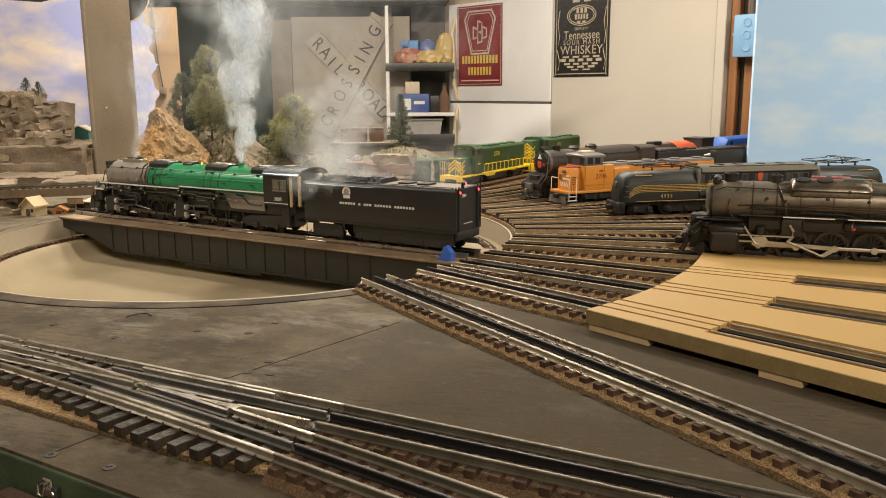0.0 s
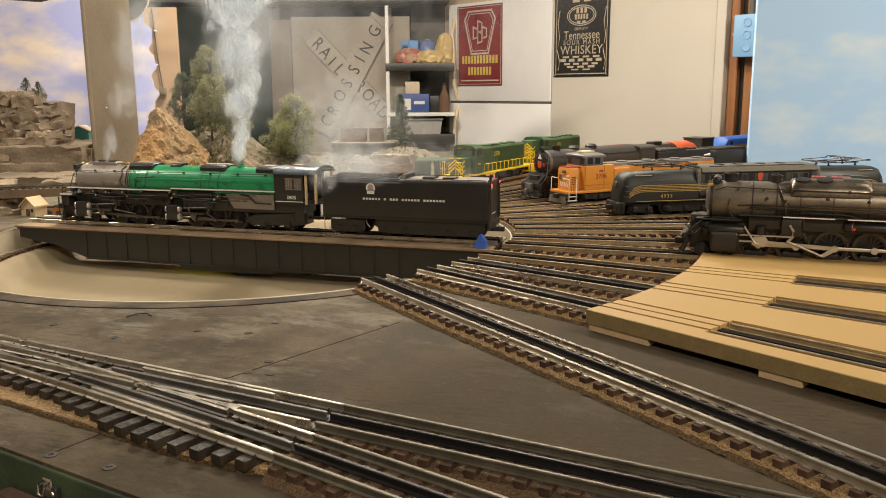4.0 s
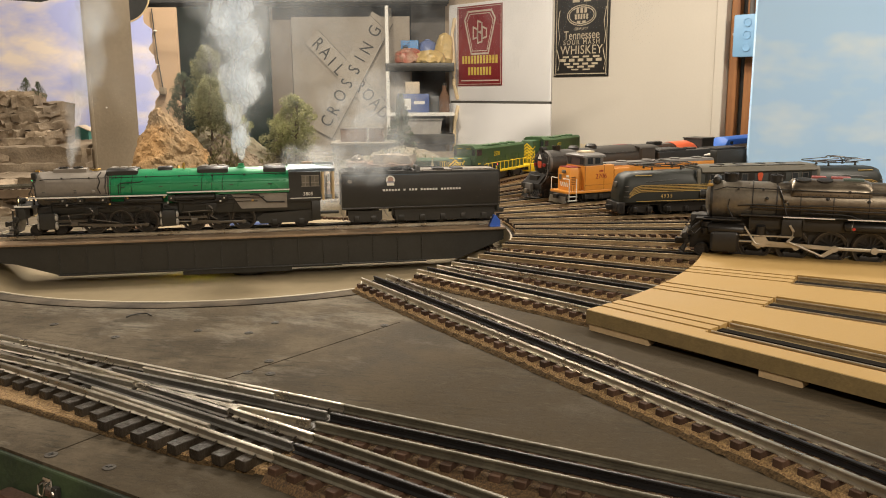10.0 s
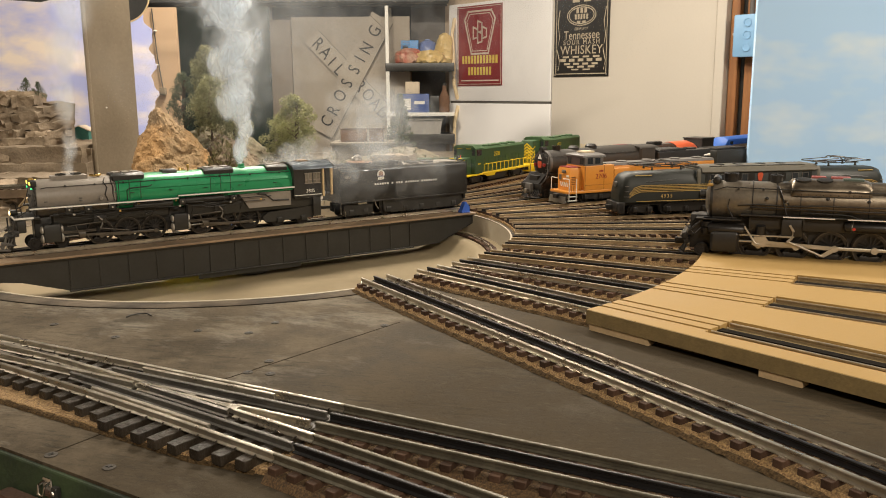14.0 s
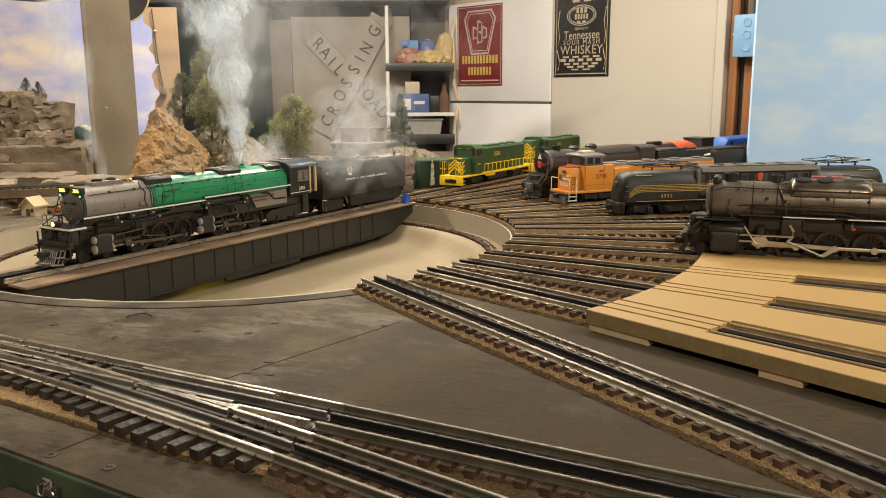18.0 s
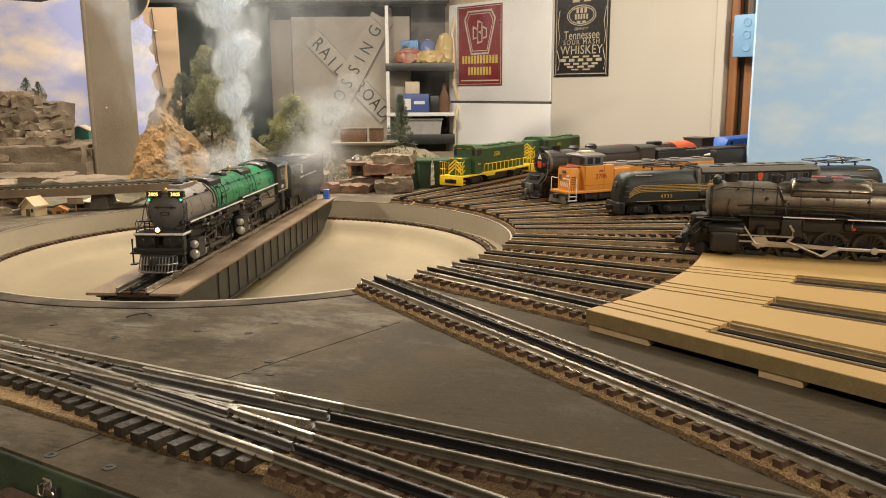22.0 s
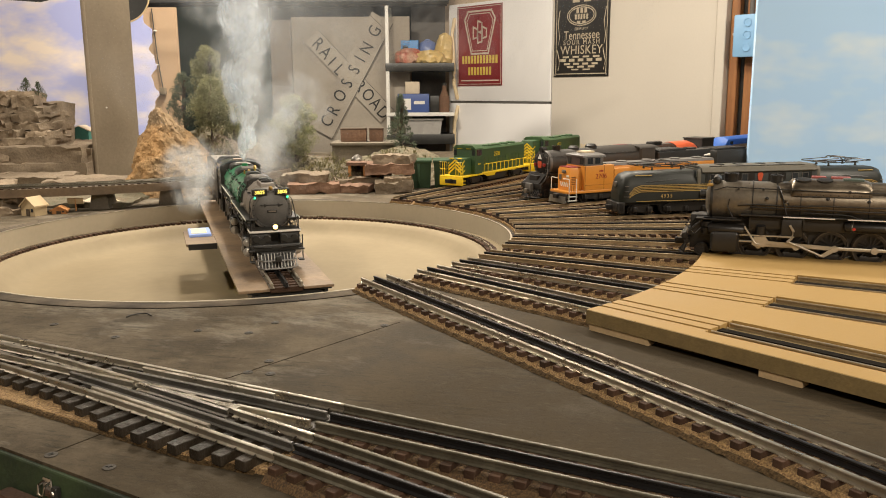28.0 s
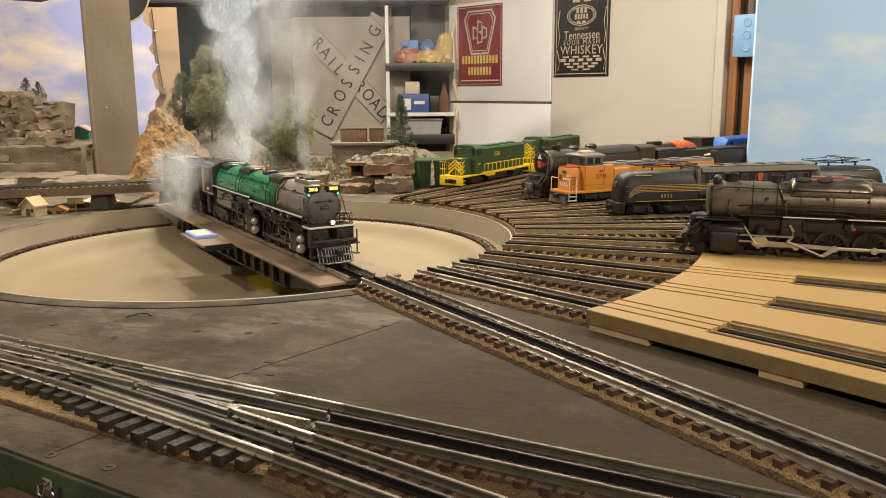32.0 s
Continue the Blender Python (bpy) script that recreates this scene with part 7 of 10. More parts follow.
for side in (1, -1):
    for x in (0.0400, 0.0850, 0.1085):
        part("panel_seam", Shape().box(x - 0.0003, x + 0.0003, side * 0.0311 - 0.0002, side * 0.0311 + 0.0003, 0.0410, 0.0875), M_SEAM, c, "", 0)
    part("panel_seam", Shape().box(0.0400, 0.1085, side * 0.0311 - 0.0002, side * 0.0311 + 0.0003, 0.0500, 0.0505), M_SEAM, c, "", 0)
    for k in range(5):
        part("louvre", Shape().box(0.0145, 0.0250, side * 0.0211 - 0.0003, side * 0.0211 + 0.0004, 0.0520 + k * 0.0034, 0.0536 + k * 0.0034), M_SEAM, short, "", 0)
    part("cab_rain_strip", Shape().box(0.036, 0.086, side * 0.0312 - 0.0004, side * 0.0312 + 0.0006, 0.1042, 0.1050), M_WEATHER, cu, "", 0)
    for x in (0.051, 0.069):
        part("window_post", Shape().box(x - 0.0004, x + 0.0004, side * 0.0312 - 0.0003, side * 0.0312 + 0.0004, 0.0915, 0.1030), M_WEATHER, cu, "", 0)
    for k in range(3):
        pipe(up, [(0.004 + 0.005 * k, side * 0.0310, 0.0400), (0.004 + 0.005 * k, side * 0.0310, 0.0520)], 0.0006, M_WEATHER, "grab_iron")
part("plow", Shape().prism([(-0.0060, 0.0170), (0.0, 0.0170), (-0.0005, 0.0300), (-0.0025, 0.0300)], -0.0270, 0.0270), M_STEEL, up, "worn steel snow plough")
part("horn", Shape().cyl((0.375, 0.004, 0.094), (0.390, 0.004, 0.095), 0.0012, 0.0026), M_WHITE, up)
part("pilot_plate", Shape().box(-0.002, 0.0005, -0.030, 0.030, 0.0200, 0.0352, 0.0005), M_WEATHER, up, "black pilot plate")
part("pilot_trim", Shape().tube([(-0.003, -0.029, 0.0205), (-0.003, 0.029, 0.0205)], 0.0008, 6), M_WHITE, up)
part("coupler", Shape().box(-0.012, 0.0, -0.004, 0.004, 0.026, 0.034, 0.001), M_WEATHER, up)
part("fuel_tank", Shape().box(0.150, 0.250, -0.026, 0.026, 0.0205, 0.0352, 0.003), M_WEATHER, up)
truck(up, (0.045, 0.080, 0.115), 0.0105)
truck(up, (0.285, 0.320, 0.355), 0.0105)

# -- the black steam engine with a red keystone on its smokebox --
M_SOOTBROWN = mat("dusty_brown_black", (0.042, 0.035, 0.027), 0.6, 0, 0.4, 50, second=(0.024, 0.02, 0.016))
kk = on_track("steam_locomotive", "dark weathered steam locomotive with a small red keystone on its smokebox", ANGLES[11], 0.602)
part("boiler", Shape().lathe([(0.0, 0.030), (0.015, 0.0305), (0.0225, 0.033), (0.0255, 0.036), (0.0255, 0.115), (0.0285, 0.2), (0.0285, 0.29)], "x", (0, 0, 0.086), 32), M_SOOTBROWN, kk, "weathered black boiler")
part("smokebox_front", Shape().lathe([(0.0, 0.0275), (0.010, 0.028), (0.018, 0.0300), (0.0185, 0.032)], "x", (0, 0, 0.086), 24), M_WEATHER, kk)
part("keystone_plate", Shape().prism([(-0.0045, 0.0770), (0.0045, 0.0770), (0.0060, 0.0865), (0.0045, 0.0900), (-0.0045, 0.0900), (-0.0060, 0.0865)], 0.0262, 0.0278, "x"), M_KEY, kk, "red keystone plate")
hl = part("headlamp", Shape().lathe([(0.002, 0.044), (0.0055, 0.043), (0.006, 0.030), (0.005, 0.029)], "x", (0, 0, 0.1135), 16), M_WEATHER, kk)
part("glass", Shape().prism([(-0.0052, 0.0945), (0.0052, 0.0945), (0.0, 0.1045)], 0.0262, 0.0280, "x"), M_WHITE, kk, "pale triangular lamp glass")
rg = Shape().lathe([(0.0262, 0.0335), (0.0268, 0.0350), (0.0268, 0.0400), (0.0250, 0.0410), (0.0240, 0.0335), (0.0262, 0.0335)], "x", (0, 0, 0.086), 28)
part("front_ring", rg, M_GREYROOF, kk, "dusty ring round the smokebox front")
for i in range(10):
    a_ = 2 * math.pi * i / 10
    part("clamp_bolt", Shape().cyl((0.0290, 0.0205 * math.cos(a_), 0.086 + 0.0205 * math.sin(a_)), (0.0318, 0.0205 * math.cos(a_), 0.086 + 0.0205 * math.sin(a_)), 0.0012, n=6), M_GREYROOF, kk)
for y_ in (-0.0165, 0.0165):
    part("number_lamp", Shape().box(0.0245, 0.0300, y_ * 0.8 - 0.0024, y_ * 0.8 + 0.0024, 0.0800, 0.0860, 0.0006), M_DKRED, kk, "dark red number lamp")
    pipe(kk, [(0.0290, y_ * 1.5, 0.1030), (0.0265, y_ * 1.62, 0.0860), (0.0240, y_ * 1.65, 0.0640), (0.0120, y_ * 1.66, 0.0480)], 0.0008, M_GREYROOF, "front_handrail")
part("front_plate", Shape().prism([(0.0040, 0.0465), (0.0220, 0.0465), (0.0300, 0.0655), (0.0235, 0.0655)], -0.0240, 0.0240), M_SOOT, kk, "sloping black front plate")
part("drop_coupler", Shape().box(-0.0040, 0.0040, -0.0100, 0.0100, 0.0300, 0.0470, 0.0015), M_GREYROOF, kk, "grey coupler cover")
part("smokestack", Shape().lathe([(0.0085, 0.108), (0.0085, 0.118), (0.0098, 0.120), (0.0075, 0.120), (0.007, 0.115)], "z", (0.072, 0, 0), 18), M_WEATHER, kk)
part("steam_dome", Shape().lathe([(0.013, 0.108), (0.0125, 0.116), (0.008, 0.120), (0, 0.1208)], "z", (0.17, 0, 0), 18), M_WEATHER, kk)
part("sand_dome", Shape().lathe([(0.012, 0.108), (0.0118, 0.114), (0.007, 0.118), (0, 0.1186)], "z", (0.12, 0, 0), 18), M_WEATHER, kk)
part("cab", Shape().box(0.29, 0.340, -0.032, 0.032, 0.060, 0.1085, 0.004), M_SOOTBROWN, kk)
part("cab_roof", Shape().loft([[(x, 0.033 * math.cos(a_), 0.1060 + 0.0065 * math.sin(a_)) for a_ in [math.pi * i / 10 for i in range(11)]] for x in (0.287, 0.346)]), M_SOOTBROWN, kk)
part("frame", Shape().box(0.010, 0.34, -0.0125, 0.0125, 0.025, 0.062, 0.001), M_WEATHER, kk)
part("bumper", Shape().box(0.004, 0.010, -0.031, 0.031, 0.036, 0.046, 0.001), M_WEATHER, kk)
pp = part("pilot", Shape().box(0.006, 0.012, -0.028, 0.028, 0.034, 0.038, 0.001), M_WEATHER, kk, "black slatted pilot")
for i in range(13):
    y = -0.027 + i * 0.0045
    part("pilot_slat", Shape().cyl((0.008, y, 0.036), (-0.008 + abs(y) * 0.4, y, 0.0190), 0.0010, n=6), M_WEATHER, pp)
part("pilot_bar", Shape().tube([(0.004, -0.028, 0.0190), (-0.009, 0, 0.0188), (0.004, 0.028, 0.0190)], 0.0015, 6), M_WEATHER, pp)
part("coupler", Shape().box(-0.012, 0.006, -0.004, 0.004, 0.028, 0.036, 0.001), M_STEEL, kk)
for side in (1, -1):
    part("running_board", Shape().box(0.030, 0.29, min(side * 0.02, side * 0.0335), max(side * 0.02, side * 0.0335), 0.0645, 0.0662), M_WEATHER, kk, "", 0)
    pipe(kk, [(0.006, side * 0.0285, 0.046), (0.020, side * 0.0280, 0.056), (0.036, side * 0.0275, 0.0655)], 0.0012, M_WEATHER, "brace")
    part("cylinder", Shape().lathe([(0.008, 0.040), (0.0095, 0.041), (0.0095, 0.074), (0.008, 0.075)], "x", (0, side * 0.029, 0.0365), 18), M_WEATHER, kk)
    for x in (0.105, 0.15, 0.195):
        wheel_parts(kk, x, side * 0.0185, 0.0190, RAIL, side, 14, M_WEATHER)
    for x in (0.030, 0.065):
        wheel_parts(kk, x, side * 0.0185, 0.0088, RAIL, side)
    wheel_parts(kk, 0.255, side * 0.0185, 0.011, RAIL, side)
    part("side_rod", Shape().box(0.10, 0.20, min(side * 0.0245, side * 0.026), max(side * 0.0245, side * 0.026), 0.030, 0.034), M_ROD, kk, "", 0)
    pipe(kk, [(0.036, side * 0.0262, 0.100), (0.28, side * 0.0290, 0.100)], 0.0007, M_WEATHER, "handrail")
td = on_track("tender", "black tender coupled behind the dark steam locomotive", ANGLES[11], 0.950, "tender")
part("body", Shape().box(0.0, 0.180, -0.032, 0.032, 0.036, 0.095, 0.003), M_WEATHER, td, "black tank")
part("coal_rim", Shape().box(0.004, 0.10, -0.028, 0.028, 0.0945, 0.1000, 0.003), M_COAL, td)
part("deck_hatch", Shape().box(0.13, 0.155, -0.01, 0.01, 0.0945, 0.0985, 0.001), M_WEATHER, td)
truck(td, (0.030, 0.058), 0.0098)
truck(td, (0.125, 0.153), 0.0098)

# -- a black streamlined engine with an orange-red rear, half hidden behind --
st2 = on_track("streamlined_locomotive", "black streamlined steam locomotive with an orange-red rear", ANGLES[12], 0.900)
sec = [(0.031 * math.cos(a), 0.066 + 0.031 * math.sin(a)) for a in [math.pi * i / 14 for i in range(15)]] + [(-0.031, 0.034), (0.031, 0.034)]
part("casing", Shape().loft([[(x, y, z) for y, z in sec] for x in (0.030, 0.330)]), mat("gloss_black_casing", (0.012, 0.012, 0.013), 0.2, 0, 0.1, 40, coat=0.4), st2, "glossy black casing")
part("nose", Shape().loft([[(x, y * k, 0.034 + (z - 0.034) * k) for y, z in sec] for x, k in ((0.0, 0.55), (0.010, 0.85), (0.030, 1.0))]), M_WEATHER, st2)
part("skirt_stripe", Shape().box(0.03, 0.33, -0.0325, -0.0309, 0.050, 0.0525), M_STEEL, st2, "", 0)
part("rear_casing", Shape().loft([[(x, y * k, 0.034 + (z - 0.034) * k) for y, z in sec] for x, k in ((0.330, 1.02), (0.405, 1.02), (0.428, 0.93), (0.436, 0.80))]), M_REDOR, st2, "orange-red rear casing")
part("dome_cover", Shape().box(0.10, 0.15, -0.012, 0.012, 0.095, 0.1010, 0.004), M_DKRED, st2)
part("stack_cover", Shape().box(0.24, 0.285, -0.012, 0.012, 0.095, 0.1020, 0.004), M_WEATHER, st2)
truck(st2, (0.05, 0.08), 0.0095)
truck(st2, (0.15, 0.19, 0.23), 0.0150, 0.036)
truck(st2, (0.34, 0.375), 0.0095)
cb = on_track("box_car", "small black box car behind the streamlined engine", ANGLES[12], 1.345, "wagon")
part("body", Shape().box(0.0, 0.060, -0.029, 0.029, 0.036, 0.1010, 0.002), M_WEATHER, cb, "black car body")
part("roof", Shape().box(-0.002, 0.062, -0.031, 0.031, 0.1005, 0.1035, 0.001), M_BLACK, cb)
truck(cb, (0.014, 0.046), 0.0090)
tk = on_track("tender", "long black tender standing on the track", ANGLES[11], 1.150, "tender")
part("body", Shape().box(0.0, 0.200, -0.032, 0.032, 0.036, 0.0900, 0.003), M_BLACK, tk, "black tank")
part("coal", Shape().box(0.006, 0.12, -0.027, 0.027, 0.0895, 0.0945, 0.003), M_COAL, tk)
truck(tk, (0.030, 0.058), 0.0098)
truck(tk, (0.140, 0.168), 0.0098)
bl = on_track("diesel_locomotive", "blue streamlined diesel with silver trim", ANGLES[12], 1.43)
sec = [(-0.031, 0.036), (0.031, 0.036), (0.031, 0.078), (0.024, 0.094), (0.012, 0.100), (-0.012, 0.100), (-0.024, 0.094), (-0.031, 0.078)]
part("body", Shape().loft([[(x, y * k, 0.036 + (z - 0.036) * j) for y, z in sec] for x, k, j in ((0.0, 0.6, 0.45), (0.02, 0.85, 0.62), (0.045, 0.95, 0.72), (0.060, 1.0, 0.98), (0.30, 1.0, 1.0))]), M_BLUEPAINT, bl, "blue body")
for side in (1, -1):
    part("silver_band", Shape().box(0.075, 0.30, side * 0.0312 - 0.0004, side * 0.0312 + 0.0004, 0.072, 0.079), M_STEEL, bl, "", 0)
    part("window", Shape().box(0.062, 0.074, side * 0.0300 - 0.0014, side * 0.0300 + 0.0014, 0.080, 0.088), M_GLASS, bl, "", 0)
truck(bl, (0.05, 0.09), 0.0098)
truck(bl, (0.22, 0.26), 0.0098)


# -- two green hood units with yellow railings, coupled --
def hood_unit(r, number, label, nose=0.0790):
    hu = on_track("diesel_locomotive", label, ANGLES[14], r, group="green hood units")
    fr = part("walkway", Shape().box(0.0, 0.350, -0.0315, 0.0315, 0.0370, 0.0405, 0.0006), M_YELLOW, hu, "yellow walkway edge")
    sh = part("short_hood", Shape().box(0.018, 0.062, -0.0185, 0.0185, 0.0405, nose, 0.003), M_HOOD, hu, "green short hood with yellow stripes")
    z = 0.0425
    while z + 0.0190 < nose - 0.0005:
        for s_ in (-1, 1):
            part("warning_stripe", Shape().prism([(s_ * 0.0180, z), (s_ * 0.0006, z + 0.0145), (s_ * 0.0006, z + 0.0187), (s_ * 0.0180, z + 0.0042)], 0.0174, 0.0179, "x"), M_YELLOW, sh, "yellow chevron", 0)
        z += 0.0080
    for s_ in (-1, 1):
        for q in range(int((nose - 0.046) / 0.011)):
            part("side_stripe", Shape().prism([(0.0185, 0.0440 + q * 0.011), (0.0300, 0.0500 + q * 0.011), (0.0300, 0.0535 + q * 0.011), (0.0185, 0.0475 + q * 0.011)], s_ * 0.0184, s_ * 0.0188), M_YELLOW, sh, "", 0)
    cab = part("cab", Shape().box(0.060, 0.096, -0.0300, 0.0300, 0.0405, 0.1010, 0.002), M_HOOD, hu, "green cab")
    part("cab_roof", Shape().loft([[(x, -0.0310, 0.1000), (x, 0.0310, 0.1000), (x, 0.022, 0.1075), (x, -0.022, 0.1075)] for x in (0.057, 0.099)]), M_HOOD, hu)
    for side in (1, -1):
        part("cab_window", Shape().box(0.067, 0.089, side * 0.0301 - 0.0002, side * 0.0301 + 0.0003, 0.0830, 0.0965), M_GLASS, cab, "", 0)
        part("front_window", Shape().box(0.0594, 0.0602, side * 0.0245 - 0.004, side * 0.0245 + 0.004, 0.0840, 0.0965), M_GLASS, cab, "", 0)
        part("number_box", Shape().box(0.0165, 0.024, side * 0.0105 - 0.005, side * 0.0105 + 0.005, 0.0785, 0.0800, 0.0006), M_YELLOW, sh)
        part("number_box", Shape().box(0.0575, 0.0605, side * 0.012 - 0.006, side * 0.012 + 0.006, 0.0985, 0.1045, 0.0006), M_YELLOW, cab)
        letter_bars(cab, "small_marks", (3,), 0.072, 0.084, 0.062, 0.003, side * 0.0302, M_YELLOW, side)
    lh = part("long_hood", Shape().loft([[(x, -0.0190, 0.0405), (x, 0.0190, 0.0405), (x, 0.0190, 0.0950), (x, 0.0150, 0.1000), (x, -0.0150, 0.1000), (x, -0.0190, 0.0950)] for x in (0.096, 0.335)]), M_HOOD, hu, "green long hood")
    for side in (1, -1):
        lettering("number", number, 0.0150, Matrix(((1 if side < 0 else -1, 0, 0, 0.185), (0, 0, side, side * 0.0193), (0, 1, 0, 0.0800), (0, 0, 0, 1))), M_YELLOW, lh)
        for k in range(12):
            part("hood_door", Shape().box(0.105 + k * 0.018, 0.121 + k * 0.018, side * 0.0192 - 0.0003, side * 0.0192 + 0.0003, 0.0440, 0.0740), M_HOOD, lh, "", 0)
        # yellow railing along the walkway, steps at the ends
        rl = part("railing", Shape().tube([(0.100, side * 0.0305, 0.0405), (0.102, side * 0.0305, 0.0610), (0.330, side * 0.0305, 0.0610)], 0.0009, 6), M_YELLOW, hu, "yellow railing")
        for k in range(11):
            part("post", Shape().cyl((0.120 + k * 0.021, side * 0.0305, 0.0405), (0.120 + k * 0.021, side * 0.0305, 0.0610), 0.0008, n=6), M_YELLOW, rl)
        for x in (0.001, 0.349):
            er = part("end_railing", Shape().tube([(x, side * 0.0305, 0.0200), (x, side * 0.0305, 0.0720), (x, side * 0.012, 0.0720), (x, side * 0.012, 0.0405)], 0.0009, 6), M_YELLOW, hu, "yellow end railing")
            for k in range(2):
                part("post", Shape().cyl((x, side * (0.018 + k * 0.006), 0.0405), (x, side * (0.018 + k * 0.006), 0.0720), 0.0008, n=6), M_YELLOW, er)
            part("end_rail_bar", Shape().cyl((x, side * 0.012, 0.056), (x, side * 0.0305, 0.056), 0.0008, n=6), M_YELLOW, er)
        for z in (0.0210, 0.0290):
            part("step", Shape().box(0.0, 0.014, min(side * 0.022, side * 0.0312), max(side * 0.022, side * 0.0312), z, z + 0.0012), M_YELLOW, hu, "", 0)
        part("sill", Shape().prism([(0.10, 0.037), (0.115, 0.0315), (0.15, 0.0315), (0.158, 0.037)], side * 0.0300, side * 0.0315), M_YELLOW, hu)
    pl = part("pilot", Shape().box(-0.002, 0.001, -0.0305, 0.0305, 0.0195, 0.0372, 0.0005), M_YELLOW, hu, "yellow pilot with a black opening")
    part("opening", Shape().box(-0.0026, -0.0018, -0.015, 0.015, 0.0240, 0.0330), M_BLACK, pl, "", 0)
    for x in (0.150, 0.215, 0.255, 0.295):
        part("roof_fan", Shape().lathe([(0.012, 0.0995), (0.012, 0.1030), (0.009, 0.1040), (0, 0.1040)], "z", (x, 0, 0), 18), M_HOOD, hu)
    part("exhaust_housing", Shape().box(0.165, 0.200, -0.012, 0.012, 0.0995, 0.1035, 0.001), M_HOOD, hu)
    part("fuel_tank", Shape().box(0.130, 0.220, -0.026, 0.026, 0.0205, 0.0372, 0.003), M_WEATHER, hu)
    part("coupler", Shape().box(-0.012, 0.0, -0.004, 0.004, 0.026, 0.034, 0.001), M_WEATHER, hu)
    truck(hu, (0.048, 0.092), 0.0105)
    truck(hu, (0.258, 0.302), 0.0105)
    return hu


hood_unit(0.645, "2530", "green and yellow diesel hood unit with striped nose")
hood_unit(1.018, "2531", "green and yellow diesel hood unit with a high striped nose", 0.1000)
# ---- the scenery behind the turntable ----
M_ROCK = mat("grey_brown_rock", (0.232, 0.178, 0.120), 0.9, 0, 0.45, 18, 0.9, 9, second=(0.142, 0.107, 0.072), each=0.22)
M_ROCKOR = mat("orange_earth_rock", (0.40, 0.24, 0.105), 0.95, 0, 0.5, 11, 1.0, 24, second=(0.245, 0.165, 0.085), spread=0.2)
M_ROCKRED = mat("red_brown_rock", (0.205, 0.115, 0.07), 0.9, 0, 0.4, 22, 1.0, 6, second=(0.14, 0.08, 0.05), each=0.2)
M_SCRUB = mat("dry_scrub_ground", (0.14, 0.108, 0.07), 0.95, 0, 0.5, 40, 1.0, 5, second=(0.09, 0.085, 0.05))
M_LEAF = mat("olive_foliage", (0.33, 0.325, 0.175), 0.9, 0, 0.4, 40, 0, 5, second=(0.19, 0.195, 0.10), thin=0.45)
M_LEAFDK = mat("dark_pine_foliage", (0.13, 0.155, 0.10), 0.9, 0, 0.4, 40, 0, 5, second=(0.07, 0.09, 0.06), thin=0.45)
M_LEAFYEL = mat("yellow_green_foliage", (0.33, 0.33, 0.155), 0.9, 0, 0.4, 40, 0, 5, second=(0.23, 0.235, 0.105), thin=0.45)
M_SCRUBTUFT = mat("dry_olive_scrub", (0.20, 0.175, 0.085), 0.9, 0, 0.5, 30, 0, 5, second=(0.11, 0.10, 0.05), thin=0.3)
M_TRUNK = mat("brown_bark", (0.10, 0.07, 0.045), 0.9, 0, 0.4, 80, 0.6)
M_POST = mat("grey_brown_post_paint", (0.215, 0.173, 0.120), 0.65, 0, 0.2, 9, 0.2, 16, second=(0.165, 0.13, 0.088))
M_PLASTER = mat("white_plaster", (0.66, 0.56, 0.42), 0.8, 0, 0.1, 60, 0.3)
M_STONE = mat("stone_abutment", (0.165, 0.138, 0.102), 0.85, 0, 0.3, 30, 0.5)


def rough(shape, amount, scale, seed):
    """Breaks up a form with two sizes of noise."""
    out = []
    off = Vector((seed * 3.7, seed * 1.3, seed * 2.1))
    for p in shape.v:
        q = Vector(p)
        d = noise.noise_vector(q * scale + off) * amount + noise.noise_vector(q * scale * 3.1 + off) * amount * 0.45
        out.append(tuple(q + d))
    shape.v = out
    return shape


def grid_box(x0, x1, y0, y1, z0, z1, n=(6, 4, 4)):
    """A box with faces cut into a grid, to be roughened."""
    s, index = Shape(), {}
    nx, ny, nz = n

    def vert(i, j, k):
        if (i, j, k) not in index:
            index[(i, j, k)] = len(s.v)
            s.v.append((x0 + (x1 - x0) * i / nx, y0 + (y1 - y0) * j / ny, z0 + (z1 - z0) * k / nz))
        return index[(i, j, k)]
    for i in range(nx):
        for j in range(ny):
            for k in (0, nz):
                s.f.append((vert(i, j, k), vert(i + 1, j, k), vert(i + 1, j + 1, k), vert(i, j + 1, k)))
    for i in range(nx):
        for k in range(nz):
            for j in (0, ny):
                s.f.append((vert(i, j, k), vert(i + 1, j, k), vert(i + 1, j, k + 1), vert(i, j, k + 1)))
    for j in range(ny):
        for k in range(nz):
            for i in (0, nx):
                s.f.append((vert(i, j, k), vert(i, j + 1, k), vert(i, j + 1, k + 1), vert(i, j, k + 1)))
    return s


def slab_rock(parent, cx, cy, z0, sx, sy, sz, seed, turn=0.0, material=None, amount=0.009):
    m = Matrix.Translation((cx, cy, z0)) @ Matrix.Rotation(turn, 4, "Z")
    s = grid_box(-sx / 2, sx / 2, -sy / 2, sy / 2, 0, sz, (12, 7, 5))
    s.v = [tuple(m @ Vector(p)) for p in s.v]
    return part("rock_slab", rough(rough(s, amount, 26, seed), amount * 0.4, 110, seed), material or M_ROCK, parent, "", 32)


rng = random.Random(11)
cliff = thing("rock_cliff", "grey-brown layered rock cliff model behind the tracks", "rocks")
part("cliff_base", rough(rough(grid_box(-1.75, -0.955, 2.26, 2.60, -0.002, 0.085, (60, 14, 10)), 0.012, 14, 1), 0.005, 60, 2), M_ROCK, cliff, "broad worn rock face", 30)
